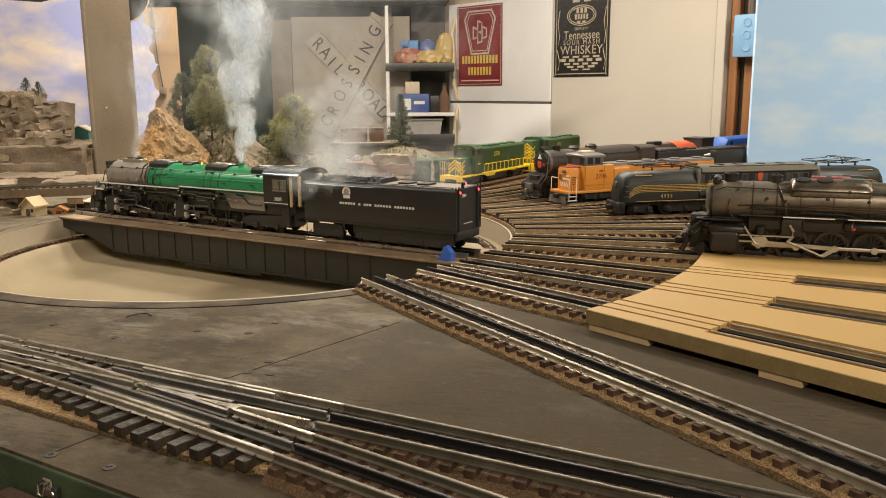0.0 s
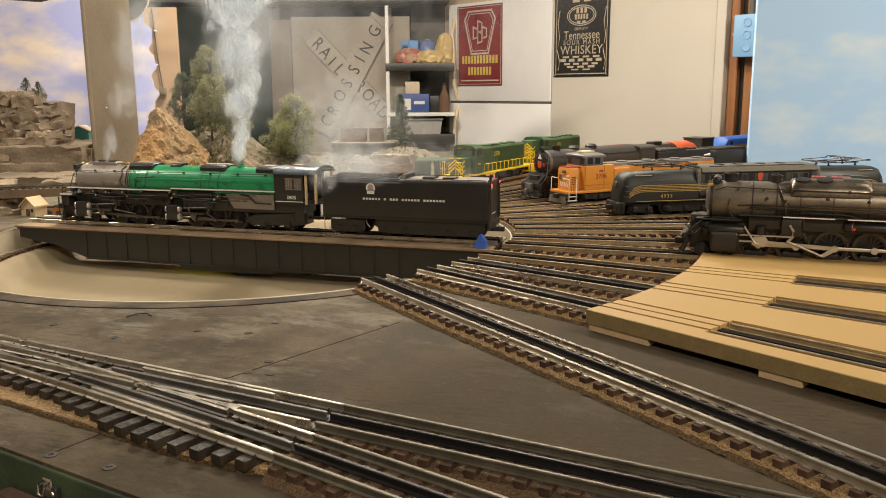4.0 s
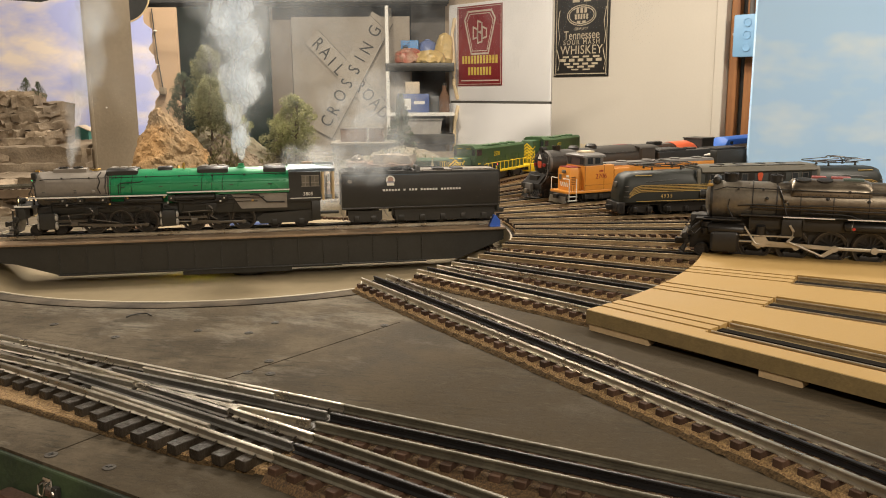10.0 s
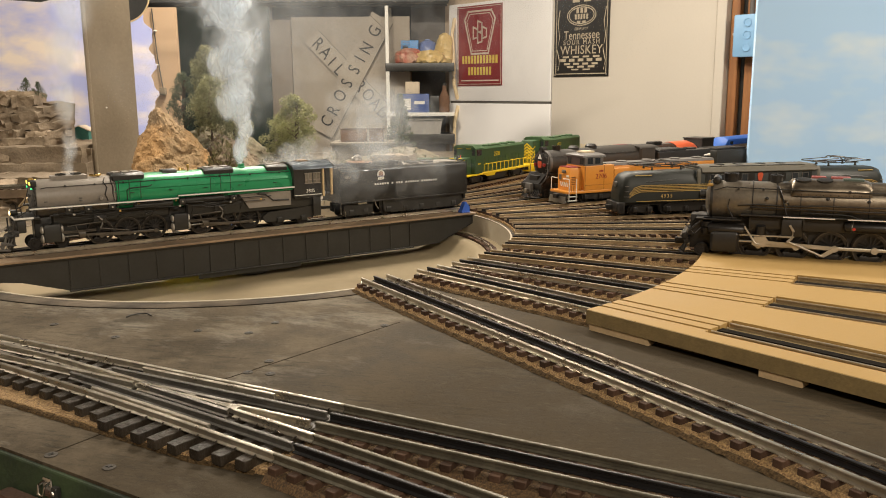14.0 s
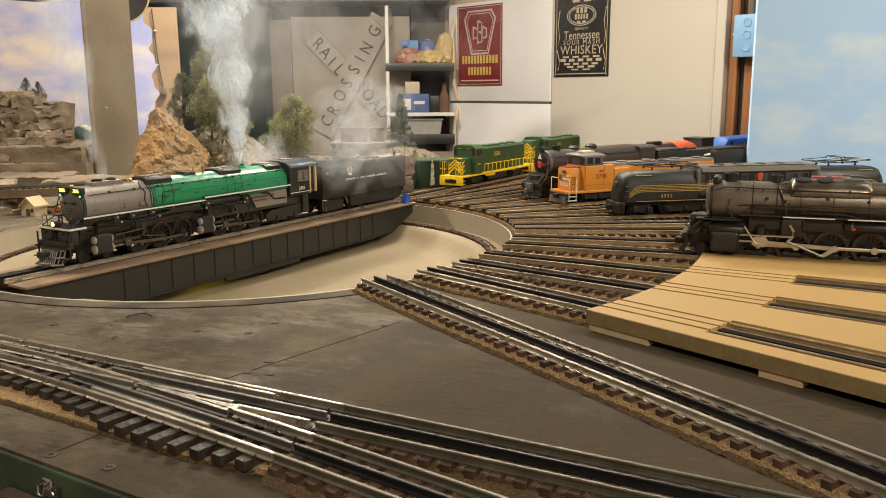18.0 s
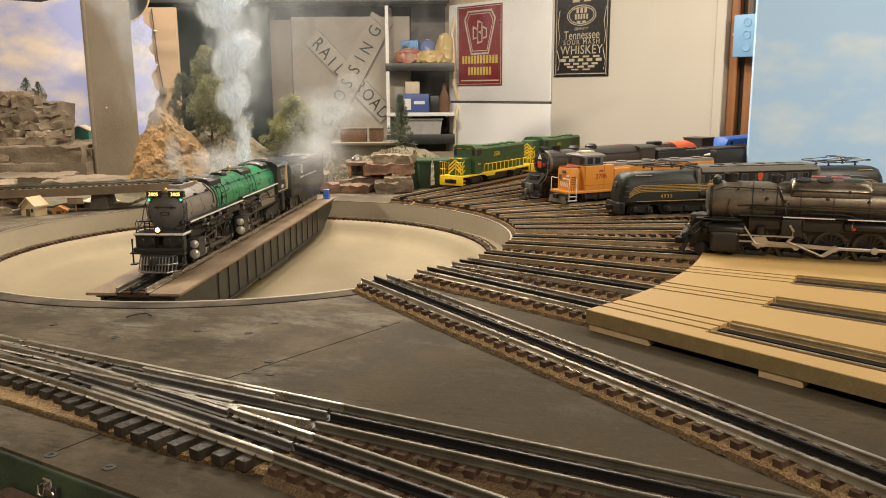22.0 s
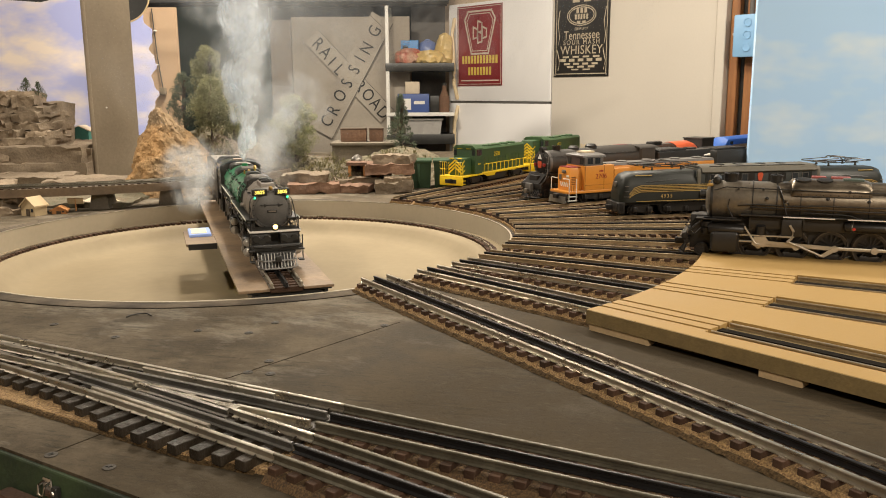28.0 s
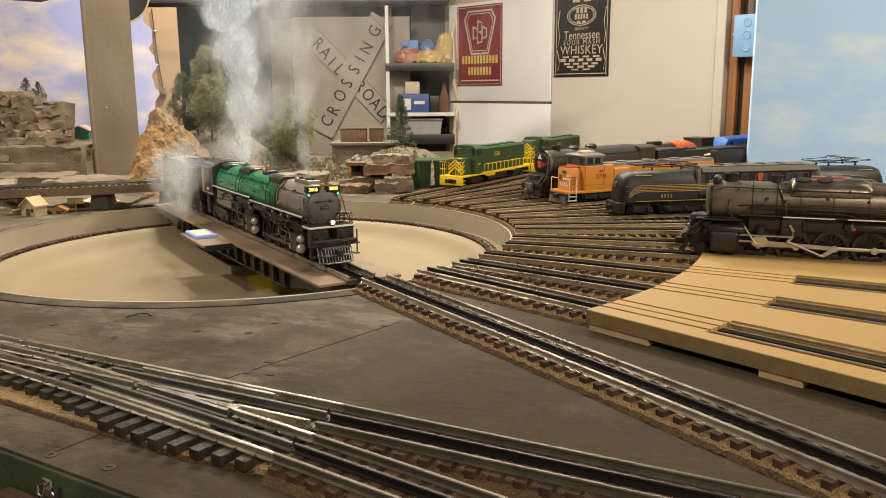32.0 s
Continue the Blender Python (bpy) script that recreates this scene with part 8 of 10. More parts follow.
part("cliff_core", rough(grid_box(-1.70, -1.13, 2.45, 2.56, 0.06, 0.205, (30, 5, 10)), 0.008, 18, 4), M_ROCK, cliff, "rock behind the ledges", 30)
for k, z in enumerate((0.0, 0.043)):
    x = -0.965 - 0.010 * k
    while x > -1.72:
        w = rng.uniform(0.20, 0.38)
        slab_rock(cliff, x - w / 2, 2.265 + 0.006 * k + rng.uniform(-0.010, 0.010), z, w * 1.03, 0.09, rng.uniform(0.043, 0.048), 20 + k * 11 + int(x * -30), rng.uniform(-0.05, 0.05), amount=0.007)
        x -= w * 0.96
x = -0.800
while x > -1.72:
    w = rng.uniform(0.14, 0.26)
    slab_rock(cliff, x - w / 2, 2.06 + rng.uniform(-0.02, 0.03), -0.003, w * 1.03, 0.16, rng.uniform(0.026, 0.038), 60 + int(x * -30), rng.uniform(-0.08, 0.08), amount=0.008)
    x -= w * 0.94
levels = [(0.086, -1.66, -1.095, 2.36), (0.108, -1.66, -1.105, 2.37), (0.130, -1.66, -1.110, 2.38), (0.153, -1.66, -1.118, 2.39), (0.176, -1.66, -1.130, 2.40), (0.198, -1.66, -1.165, 2.41), (0.212, -1.66, -1.185, 2.42)]
for k, (z, x0, x1, y) in enumerate(levels):
    x = x1
    while x > x0:
        w = rng.uniform(0.05, 0.13)
        slab_rock(cliff, x - w / 2, y + rng.uniform(-0.015, 0.02), z, w * 1.02, 0.15, rng.uniform(0.020, 0.028), 40 + k * 9 + int(x * -20), rng.uniform(-0.3, 0.3), amount=0.009)
        x -= w * 0.95
near_rock = thing("rock_outcrop", "low grey rock outcrop beside the track", "rocks")
for k, (x, y, z, sx, sy, sz) in enumerate(((-0.93, 1.62, 0.0, 0.14, 0.12, 0.030), (-0.90, 1.64, 0.022, 0.11, 0.09, 0.022), (-0.96, 1.67, 0.03, 0.16, 0.10, 0.022), (-0.865, 1.60, 0.0, 0.06, 0.06, 0.016), (-1.05, 1.60, 0.0, 0.16, 0.14, 0.040))):
    slab_rock(near_rock, x, y, z, sx, sy, sz, 80 + k, 0.2 * k, amount=0.008)


def hill(name, label, cx, cy, rx, ry, hgt, seed, material, power=1.0, n=110, rings=56, amount=0.012, skew=(0, 0)):
    """A rough mound: rings that shrink towards a ragged top."""
    rr = []
    for j in range(rings + 1):
        t = j / rings
        k = (1 - t) ** power + 0.02
        rr.append([(cx + skew[0] * t + rx * k * math.cos(2 * math.pi * i / n), cy + skew[1] * t + ry * k * math.sin(2 * math.pi * i / n), hgt * t - 0.006) for i in range(n)])
    s = Shape().loft(rr)
    return thing(name, label, "hill", None, rough(rough(rough(s, amount * 0.9, 13, seed), amount * 0.34, 62, seed + 7), amount * 0.16, 190, seed + 9), material, smooth=80)


hill("earth_mound", "steep orange-brown earth mound with rough crumbly sides", -0.630, 1.955, 0.125, 0.12, 0.212, 3, M_ROCKOR, 0.80, n=220, rings=110, amount=0.015, skew=(-0.030, 0.0))
hill("earth_mound", "rocky brown earth slope under the model trees", -0.525, 2.02, 0.125, 0.10, 0.125, 12, M_ROCK, 0.65, n=180, rings=80, amount=0.018)
hill("rear_hill", "scrubby brown hill carrying model trees", -0.60, 2.20, 0.24, 0.17, 0.16, 5, M_SCRUB, 0.8, amount=0.016)
hill("scrub_bank", "low bank of dry grey-brown scrub", -0.40, 2.16, 0.20, 0.13, 0.085, 6, M_SCRUB, 0.8, amount=0.016)
hill("scrub_bank", "low bank of dry grey-brown scrub", -0.27, 2.05, 0.13, 0.09, 0.060, 8, M_SCRUB, 0.8, amount=0.014)
hill("scrub_bank", "low bank of dry grey-brown scrub", -0.12, 2.32, 0.22, 0.16, 0.088, 9, M_SCRUB, 0.7, amount=0.014)
# scrub tufts on the banks and the mound's flank
rng = random.Random(5)
s = Shape()
for i in range(1500):
    cx, cy, rx, ry = rng.choice(((-0.515, 1.935, 0.07, 0.05), (-0.40, 2.10, 0.18, 0.10), (-0.27, 2.0, 0.12, 0.07), (-0.62, 2.12, 0.2, 0.1), (-0.12, 2.25, 0.2, 0.12)))
    a, k = rng.uniform(0, 6.28), math.sqrt(rng.random())
    x, y = cx + rx * k * math.cos(a), cy + ry * k * math.sin(a)
    z = (0.09 if cx > -0.5 else 0.15) * (1 - k) * 0.9
    hgt = rng.uniform(0.006, 0.016)
    for q in range(3):
        b = rng.uniform(0, 6.28)
        s.add([(x, y, z), (x + math.cos(b) * hgt * 0.5, y + math.sin(b) * hgt * 0.5, z + hgt), (x + math.cos(b + 0.5) * hgt * 0.6, y + math.sin(b + 0.5) * hgt * 0.6, z + hgt * 0.8)], [(0, 1, 2)])
thing("scrub", "tufts of dry brown and olive scrub on the banks", "scrub", None, s, M_SCRUBTUFT, kind="stuff", smooth=0)


def leafy_tree(x, y, z0, hgt, width, seed, material, label, clumps=26, leaves=300, conifer=False):
    """A tapered trunk with limbs and a crown of many small leaves in clumps."""
    r = random.Random(seed)
    tree = thing("model_tree", label, "tree", group="model trees on the scenery")
    part("trunk", Shape().tube([(x, y, z0 - 0.01), (x + r.uniform(-1, 1) * hgt * 0.03, y, z0 + hgt * 0.35), (x + r.uniform(-1, 1) * hgt * 0.05, y, z0 + hgt * 0.85)], hgt * 0.028, 8), M_TRUNK, tree)
    crown = Shape()
    for c in range(clumps):
        t = (c + 0.5) / clumps
        a = c * 2.4 + r.uniform(-0.5, 0.5)
        if conifer:
            rad = width * 0.5 * (1.02 - t) * r.uniform(0.55, 1.0)
            zc = z0 + hgt * (0.10 + 0.88 * t)
        else:
            rad = width * 0.42 * math.sin(math.pi * (0.15 + 0.80 * t)) * r.uniform(0.45, 1.05)
            zc = z0 + hgt * (0.16 + 0.78 * t)
        cx, cy = x + rad * math.cos(a), y + rad * math.sin(a)
        if c % 3 == 0:
            part("limb", Shape().cyl((x, y, zc - hgt * 0.08), (cx, cy, zc), hgt * 0.010, hgt * 0.004, 6), M_TRUNK, tree)
        size = width * (0.13 if conifer else 0.19) * r.uniform(0.75, 1.25) * (1.15 - 0.5 * t)
        for k in range(leaves):
            d = Vector((r.gauss(0, 1), r.gauss(0, 1), r.gauss(0, 0.8))).normalized() * size * r.uniform(0.25, 1.0) ** 0.6
            p = Vector((cx, cy, zc)) + d
            e = max(0.0011, width * r.uniform(0.009, 0.024))
            u = Vector((r.gauss(0, 1), r.gauss(0, 1), r.gauss(0, 1))).normalized()
            w = u.cross(Vector((r.gauss(0, 1), r.gauss(0, 1), r.gauss(0, 1)))).normalized()
            crown.add([p - u * e, p + w * e * 0.8, p + u * e, p - w * e * 0.8], [(0, 1, 2, 3)])
    part("crown", crown, material, tree, "crown of small uneven leaves", 0)
    return tree


leafy_tree(-0.640, 2.07, 0.135, 0.150, 0.085, 1, M_LEAFDK, "dark green model tree on the hill", 24)
leafy_tree(-0.592, 2.12, 0.150, 0.205, 0.105, 2, M_LEAF, "tall olive green model tree on the hill", 34)
leafy_tree(-0.560, 2.02, 0.125, 0.150, 0.105, 3, M_LEAF, "olive green model tree with a full crown", 34)
leafy_tree(-0.515, 2.06, 0.100, 0.110, 0.085, 4, M_LEAFYEL, "small yellow-green model tree", 22)
leafy_tree(-0.375, 2.12, 0.055, 0.175, 0.120, 6, M_LEAFYEL, "yellow-green model tree on the bank", 34)
leafy_tree(-0.425, 2.18, 0.050, 0.110, 0.10, 7, M_LEAF, "low olive model tree on the bank", 20)
leafy_tree(-0.118, 2.36, 0.066, 0.158, 0.090, 8, M_LEAFDK, "slim dark conifer model", 40, 130, True)
leafy_tree(-1.205, 2.43, 0.222, 0.054, 0.056, 9, M_LEAFDK, "tiny conifer on top of the cliff", 26, 60, True)
leafy_tree(-1.176, 2.44, 0.217, 0.048, 0.052, 10, M_LEAFDK, "tiny conifer on top of the cliff", 26, 60, True)

# ---- the raised track over the low ground on the left ----
raised = thing("raised_track", "raised model track on a grey deck with stone piers", "track")
path = [(-1.50, 1.56), (-1.20, 1.59), (-1.02, 1.605), (-0.88, 1.62), (-0.74, 1.66), (-0.62, 1.715), (-0.54, 1.78), (-0.48, 1.85), (-0.43, 1.93), (-0.40, 2.02)]
zd = 0.0385
part("deck", Shape().sweep([(-0.030, zd), (0.030, zd), (0.030, zd + 0.009), (-0.030, zd + 0.009)], [(p[0], p[1], 0) for p in path]), M_STONE, raised, "grey deck", 0)
part("side_beam", Shape().sweep([(-0.033, zd - 0.006), (-0.030, zd - 0.006), (-0.030, zd + 0.0105), (-0.033, zd + 0.0105)], [(p[0], p[1], 0) for p in path]), mat("brown_side_beam", (0.20, 0.145, 0.095), 0.7, 0, 0.3, 30, 0.3), raised, "brown side beam", 0)
for off in (-G2, 0, G2):
    part("rail", Shape().sweep([(p * 0.8, q * 0.8) for p, q in RAIL_SECTION], shifted(path, off, zd + 0.0115)), M_RAILBROWN, raised)
d, joined = 0.01, Shape()
while d < length(path):
    (x, y), a = along(path, d)
    joined.box(-0.003, 0.003, -0.024, 0.024, zd + 0.0088, zd + 0.0118, 0, Matrix.Translation((x, y, 0)) @ Matrix.Rotation(a, 4, "Z"))
    d += 0.0125
tagged(part("tie_strip", joined, M_TIE, raised, "row of brown ties", 0), kind="stuff")
for x, y in ((-1.30, 1.58), (-1.08, 1.60), (-0.955, 1.63), (-0.702, 1.69), (-0.58, 1.745)):
    part("pier", Shape().loft([[(x - 0.020, y - 0.024, -0.002), (x + 0.020, y - 0.024, -0.002), (x + 0.020, y + 0.024, -0.002), (x - 0.020, y + 0.024, -0.002)], [(x - 0.014, y - 0.020, zd), (x + 0.014, y - 0.020, zd), (x + 0.014, y + 0.020, zd), (x - 0.014, y + 0.020, zd)]]), M_STONE, raised, "stone pier", 0)
structure("ravine_back", rough(rough(grid_box(-1.6, -0.66, 1.685, 2.22, -0.002, 0.008, (70, 40, 3)), 0.006, 24, 14), 0.003, 80, 15), M_SCRUB, "dark rough ground behind the raised track", 30)

# small buildings and clutter under the raised track
M_TAN = mat("tan_card", (0.50, 0.38, 0.22), 0.8, 0, 0.1, 60)
M_ORWOOD = mat("orange_timber", (0.50, 0.22, 0.07), 0.7, 0, 0.2, 60)


def small_house(x, y, w, d, hw, hr, label, wall, roof, turn=0.0):
    ob = thing("model_building", label, "building", pose(x, y, 0, 0, 0, turn), group="small model buildings")
    part("wall", Shape().prism([(-w / 2, 0), (w / 2, 0), (w / 2, hw), (0, hw + hr), (-w / 2, hw)], -d / 2, d / 2), wall, ob)
    for s_ in (-1, 1):
        part("roof", Shape().prism([(s_ * (w / 2 + 0.003), hw - 0.003), (0, hw + hr + 0.0005), (0, hw + hr + 0.003), (s_ * (w / 2 + 0.003), hw)], -d / 2 - 0.003, d / 2 + 0.003), roof, ob, "", 0)
    part("door", Shape().box(-0.0045, 0.0045, -d / 2 - 0.0008, -d / 2 + 0.001, 0, hw * 0.7), M_TRUNK, ob, "", 0)
    part("window", Shape().box(w * 0.22, w * 0.38, -d / 2 - 0.0008, -d / 2 + 0.001, hw * 0.4, hw * 0.75), M_GLASS, ob, "", 0)
    return ob


small_house(-0.797, 1.590, 0.034, 0.03, 0.020, 0.014, "small tan card model building with a pitched roof", M_TAN, M_TAN, -20)
small_house(-0.757, 1.612, 0.026, 0.02, 0.008, 0.005, "tiny orange timber shed", M_ORWOOD, M_ORWOOD, 10)
sg = thing("signboard", "small tan signboard on a post", "sign", pose(-0.740, 1.645, 0))
part("post", Shape().cyl((0, 0, 0), (0, 0, 0.026), 0.0014), M_ORWOOD, sg)
part("panel", Shape().box(-0.016, 0.016, -0.001, 0.001, 0.014, 0.026, 0.0004), M_TAN, sg)
thing("plaster_rock", "lump of pale plaster rock beside the pit", "rocks", None, rough(Shape().loft([[(-0.728 + 0.048 * k * math.cos(2 * math.pi * i / 14), 1.735 + 0.025 * k * math.sin(2 * math.pi * i / 14), z) for i in range(14)] for z, k in ((-0.002, 1.0), (0.006, 0.95), (0.012, 0.62), (0.018, 0.30), (0.020, 0.08))]), 0.005, 40, 31), M_PLASTER)
ob = small_house(-1.137, 2.62, 0.060, 0.05, 0.118, 0.012, "small teal model building with a pale roof", mat("teal_wall", (0.05, 0.19, 0.16), 0.7), M_PLASTER, 0)

# rocks, a rusty shed and a lamp on the right of the scenery
pile = thing("rock_pile", "pile of flat brown and grey rocks behind the pit", "rocks")
rng = random.Random(21)
for k, (x, y, z, sx, sy, sz) in enumerate(((-0.215, 1.93, 0.0, 0.10, 0.06, 0.020), (-0.115, 1.92, 0.0, 0.085, 0.06, 0.026), (-0.105, 1.93, 0.024, 0.06, 0.05, 0.012), (-0.125, 1.96, 0.040, 0.11, 0.07, 0.024), (-0.115, 1.98, 0.062, 0.09, 0.08, 0.020), (-0.20, 1.97, 0.0, 0.12, 0.05, 0.030), (-0.30, 1.92, 0.0, 0.12, 0.06, 0.022), (-0.33, 1.96, 0.016, 0.11, 0.06, 0.026))):
    slab_rock(pile, x, y, z, sx, sy, sz, 120 + k, rng.uniform(-0.3, 0.3), M_ROCK if k % 3 else M_ROCKRED, 0.007)
shed = thing("model_shed", "rusty red model shed with open front among the rocks", "building", pose(-0.175, 2.0, 0))
part("roof", Shape().prism([(-0.055, 0.058), (0.055, 0.058), (0.055, 0.063), (-0.055, 0.066)], -0.03, 0.03), M_ROCKRED, shed, "", 0)
for x in (-0.048, -0.012, 0.020, 0.048):
    part("post", Shape().box(x - 0.0035, x + 0.0035, -0.026, -0.020, 0, 0.058), M_ORWOOD, shed, "", 0)
part("back_wall", Shape().box(-0.05, 0.05, 0.02, 0.024, 0, 0.058), M_ROCKRED, shed, "", 0)
lampm = thing("tank_end", "round silver tank end catching the light", "tank", pose(-0.212, 2.03, 0.066))
part("shell", Shape().lathe([(0.0, -0.022), (0.008, -0.021), (0.012, -0.018), (0.012, 0.03), (0.0, 0.032)], "y", (0, 0, 0), 20), M_STEEL, lampm)
part("saddle", Shape().box(-0.01, 0.01, -0.012, 0.02, -0.066, -0.006), M_TRUNK, lampm, "", 0)
# stone ledges with two brown boxcars on them
ledge = thing("stone_ledge", "low grey stone retaining wall", "wall", None, grid_box(-0.32, -0.135, 2.40, 2.52, -0.002, 0.078, (12, 4, 6)), M_STONE)
part("coping", Shape().box(-0.325, -0.130, 2.388, 2.53, 0.0782, 0.086, 0.002), M_STONE, ledge)
for x, w in ((-0.262, 0.075), (-0.195, 0.040)):
    ob = thing("model_crate", "brown model freight box on the ledge", "box", pose(x, 2.46, 0.0862), group="brown freight boxes")
    part("body", Shape().box(-w / 2, w / 2, -0.02, 0.02, 0.0, 0.036, 0.001), M_ROCKRED, ob)
    part("lid", Shape().box(-w / 2 - 0.001, w / 2 + 0.001, -0.021, 0.021, 0.036, 0.039, 0.0005), M_TRUNK, ob)
M_BIN = mat("dark_green_plastic", (0.018, 0.055, 0.020), 0.5, 0, 0.15, 30)
for x, w in ((-0.058, 0.060), (0.012, 0.066)):
    ob = thing("green_bin", "dark green plastic bin behind the tracks", "bin", pose(x, 2.03, 0), group="dark green bins")
    part("body", Shape().loft([[(-w / 2 * k, -0.04 * k, z), (w / 2 * k, -0.04 * k, z), (w / 2 * k, 0.04 * k, z), (-w / 2 * k, 0.04 * k, z)] for z, k in ((0.0, 0.92), (0.062, 1.0))]), M_BIN, ob, "", 0)
    part("rim", Shape().box(-w / 2 - 0.002, w / 2 + 0.002, -0.043, 0.043, 0.062, 0.068, 0.001), M_BIN, ob)
    part("rib", Shape().box(-0.003, 0.003, -0.0425, -0.038, 0.004, 0.060, 0.0005), M_BIN, ob)

# ---- the building post beside the layout ----
A_, B_, C_ = (-0.996, 2.355), (-0.959, 2.270), (-0.864, 2.362)
D_ = (A_[0] + C_[0] - B_[0], A_[1] + C_[1] - B_[1])
post = thing("post", "square grey-brown painted building post beside the layout", "post")
part("shaft", Shape().prism([A_, B_, C_, D_], -0.948, 1.5, "z"), M_POST, post, "", 0)
part("corner_bead", Shape().cyl((B_[0] + 0.004, B_[1] + 0.001, -0.94), (B_[0] + 0.004, B_[1] + 0.001, 1.49), 0.0055, n=10), M_POST, post)
part("screw", Shape().cyl((-0.925, 2.3005, 0.193), (-0.924, 2.2985, 0.193), 0.0022), M_WHITE, post)
# a dark round dish with a pale rim hangs behind the post, a dark ball shape rests lower down
sh = thing("hanging_round_dish", "dark round dish with a pale corded rim behind the post", "lamp", pose(-0.979, 2.62, 0.525, 82))
part("shade", Shape().lathe([(0.0845, 0.0), (0.080, -0.012), (0.055, -0.045), (0.02, -0.060), (0.0, -0.061), (0.02, -0.056), (0.053, -0.041), (0.078, -0.010), (0.0825, 0.0)], "z", (0, 0, 0), 36), M_BLACK, sh, "black dish")
rim = Shape()
rim.tube([(0.0842 * math.cos(a), 0.0842 * math.sin(a), 0.001) for a in [2 * math.pi * i / 48 for i in range(49)]], 0.0026, 8)
part("rim", rim, M_CREAM, sh, "pale corded rim")
part("rod", Shape().cyl((0, 0.080, -0.006), (0, 0.97, -0.006), 0.004), M_BLACK, sh)

# the drum is added only to hold up the dark round top
tk = thing("dark_round_shape", "unidentified dark round shape on an added drum beside the mound", "tank", pose(-0.917, 2.5, 0))
part("shell", Shape().lathe([(0.021, -0.002), (0.022, 0.002), (0.022, 0.088), (0.019, 0.098), (0.012, 0.105), (0.0, 0.108)], "z", (0, 0, 0), 20), M_BLACK, tk)
part("hoop", Shape().lathe([(0.0226, 0.078), (0.0232, 0.079), (0.0232, 0.081), (0.0226, 0.082)], "z", (0, 0, 0), 20), M_WEATHER, tk)

# ---- painted sky board, wall board, sign, dark hanging ----


def sky_material(name, blue, pale, cloud, scale, offset, amount):
    """Painted sky: blue that pales downwards, with soft warm clouds."""
    m = bpy.data.materials.new(name)
    m.use_nodes = True
    nt = m.node_tree
    b = nt.nodes["Principled BSDF"]
    b.inputs["Roughness"].default_value = 0.7
    tc = nt.nodes.new("ShaderNodeTexCoord")
    mp = nt.nodes.new("ShaderNodeMapping")
    mp.inputs["Scale"].default_value, mp.inputs["Location"].default_value = (1.0, 1.0, 2.2), offset
    nz = nt.nodes.new("ShaderNodeTexNoise")
    nz.inputs["Scale"].default_value, nz.inputs["Detail"].default_value, nz.inputs["Roughness"].default_value = scale, 4, 0.55
    ramp = nt.nodes.new("ShaderNodeValToRGB")
    ramp.color_ramp.elements[0].position, ramp.color_ramp.elements[1].position = amount - 0.09, amount + 0.12
    ramp.color_ramp.elements[0].color, ramp.color_ramp.elements[1].color = (0, 0, 0, 1), (1, 1, 1, 1)
    big = nt.nodes.new("ShaderNodeTexNoise")
    big.inputs["Scale"].default_value = scale * 0.45
    base = nt.nodes.new("ShaderNodeMix")
    base.data_type = "RGBA"
    base.inputs[6].default_value, base.inputs[7].default_value = (*blue, 1), (*pale, 1)
    mix = nt.nodes.new("ShaderNodeMix")
    mix.data_type = "RGBA"
    mix.inputs[7].default_value = (*cloud, 1)
    nt.links.new(tc.outputs["Object"], mp.inputs[0])
    nt.links.new(mp.outputs[0], nz.inputs["Vector"])
    nt.links.new(mp.outputs[0], big.inputs["Vector"])
    nt.links.new(nz.outputs[0], ramp.inputs[0])
    nt.links.new(big.outputs[0], base.inputs[0])
    nt.links.new(base.outputs[2], mix.inputs[6])
    nt.links.new(ramp.outputs[0], mix.inputs[0])
    nt.links.new(mix.outputs[2], b.inputs["Base Color"])
    return m


M_SKYL = sky_material("painted_evening_sky", (0.36, 0.42, 0.80), (0.52, 0.55, 0.86), (0.90, 0.80, 0.72), 3.6, (0.35, 0, 0.1), 0.52)
M_SKYR = sky_material("painted_day_sky", (0.40, 0.64, 0.96), (0.47, 0.70, 0.97), (0.86, 0.90, 0.88), 2.3, (2.3, 0, 0.05), 0.60)
prof = [(-3.4, -0.5), (-0.985, -0.5), *[(-0.992 - 0.030 * max(0, z - 0.40) / 0.145 + 0.010 * math.sin(z * 62) + 0.004 * math.sin(z * 145), z) for z in [0.10 + 0.445 * i / 40 for i in range(41)]], (-1.30, 0.548), (-1.36, 0.535), (-1.5, 0.545), (-3.4, 0.545)]
backdrop_l = structure("backdrop_west", Shape().prism(prof, 2.90, 2.9015), M_SKYL, "painted board of blue sky with warm clouds", 0)
M_TANBOARD = mat("warm_tan_wallboard", (0.44, 0.305, 0.19), 0.8, 0, 0.08, 4, 0.05, 30)
structure("wallboard_cream", Shape().box(-1.30, -1.000, 3.20, 3.22, -0.5, 0.545), M_TANBOARD, "cream wallboard beside the painted sky", 0)
cb = thing("cable", "thin dark cable with clips down the wallboard", "cable")
part("wire", Shape().tube([(-1.085, 3.192, 0.54), (-1.080, 3.192, 0.45), (-1.075, 3.192, 0.36), (-1.066, 3.192, 0.28), (-1.062, 3.192, 0.245)], 0.0022, 6), M_BLACK, cb)
part("socket_box", Shape().box(-1.072, -1.050, 3.178, 3.199, 0.222, 0.25, 0.003), M_POST, cb)
for z in (0.46, 0.335):
    part("clip", Shape().box(-1.082, -1.073, 3.187, 3.1985, z - 0.0025, z + 0.0025, 0.001), M_WHITE, cb)
M_DKGREEN = mat("dark_green_hanging", (0.012, 0.028, 0.022), 0.8, 0, 0.3, 3, 0.2, 20)
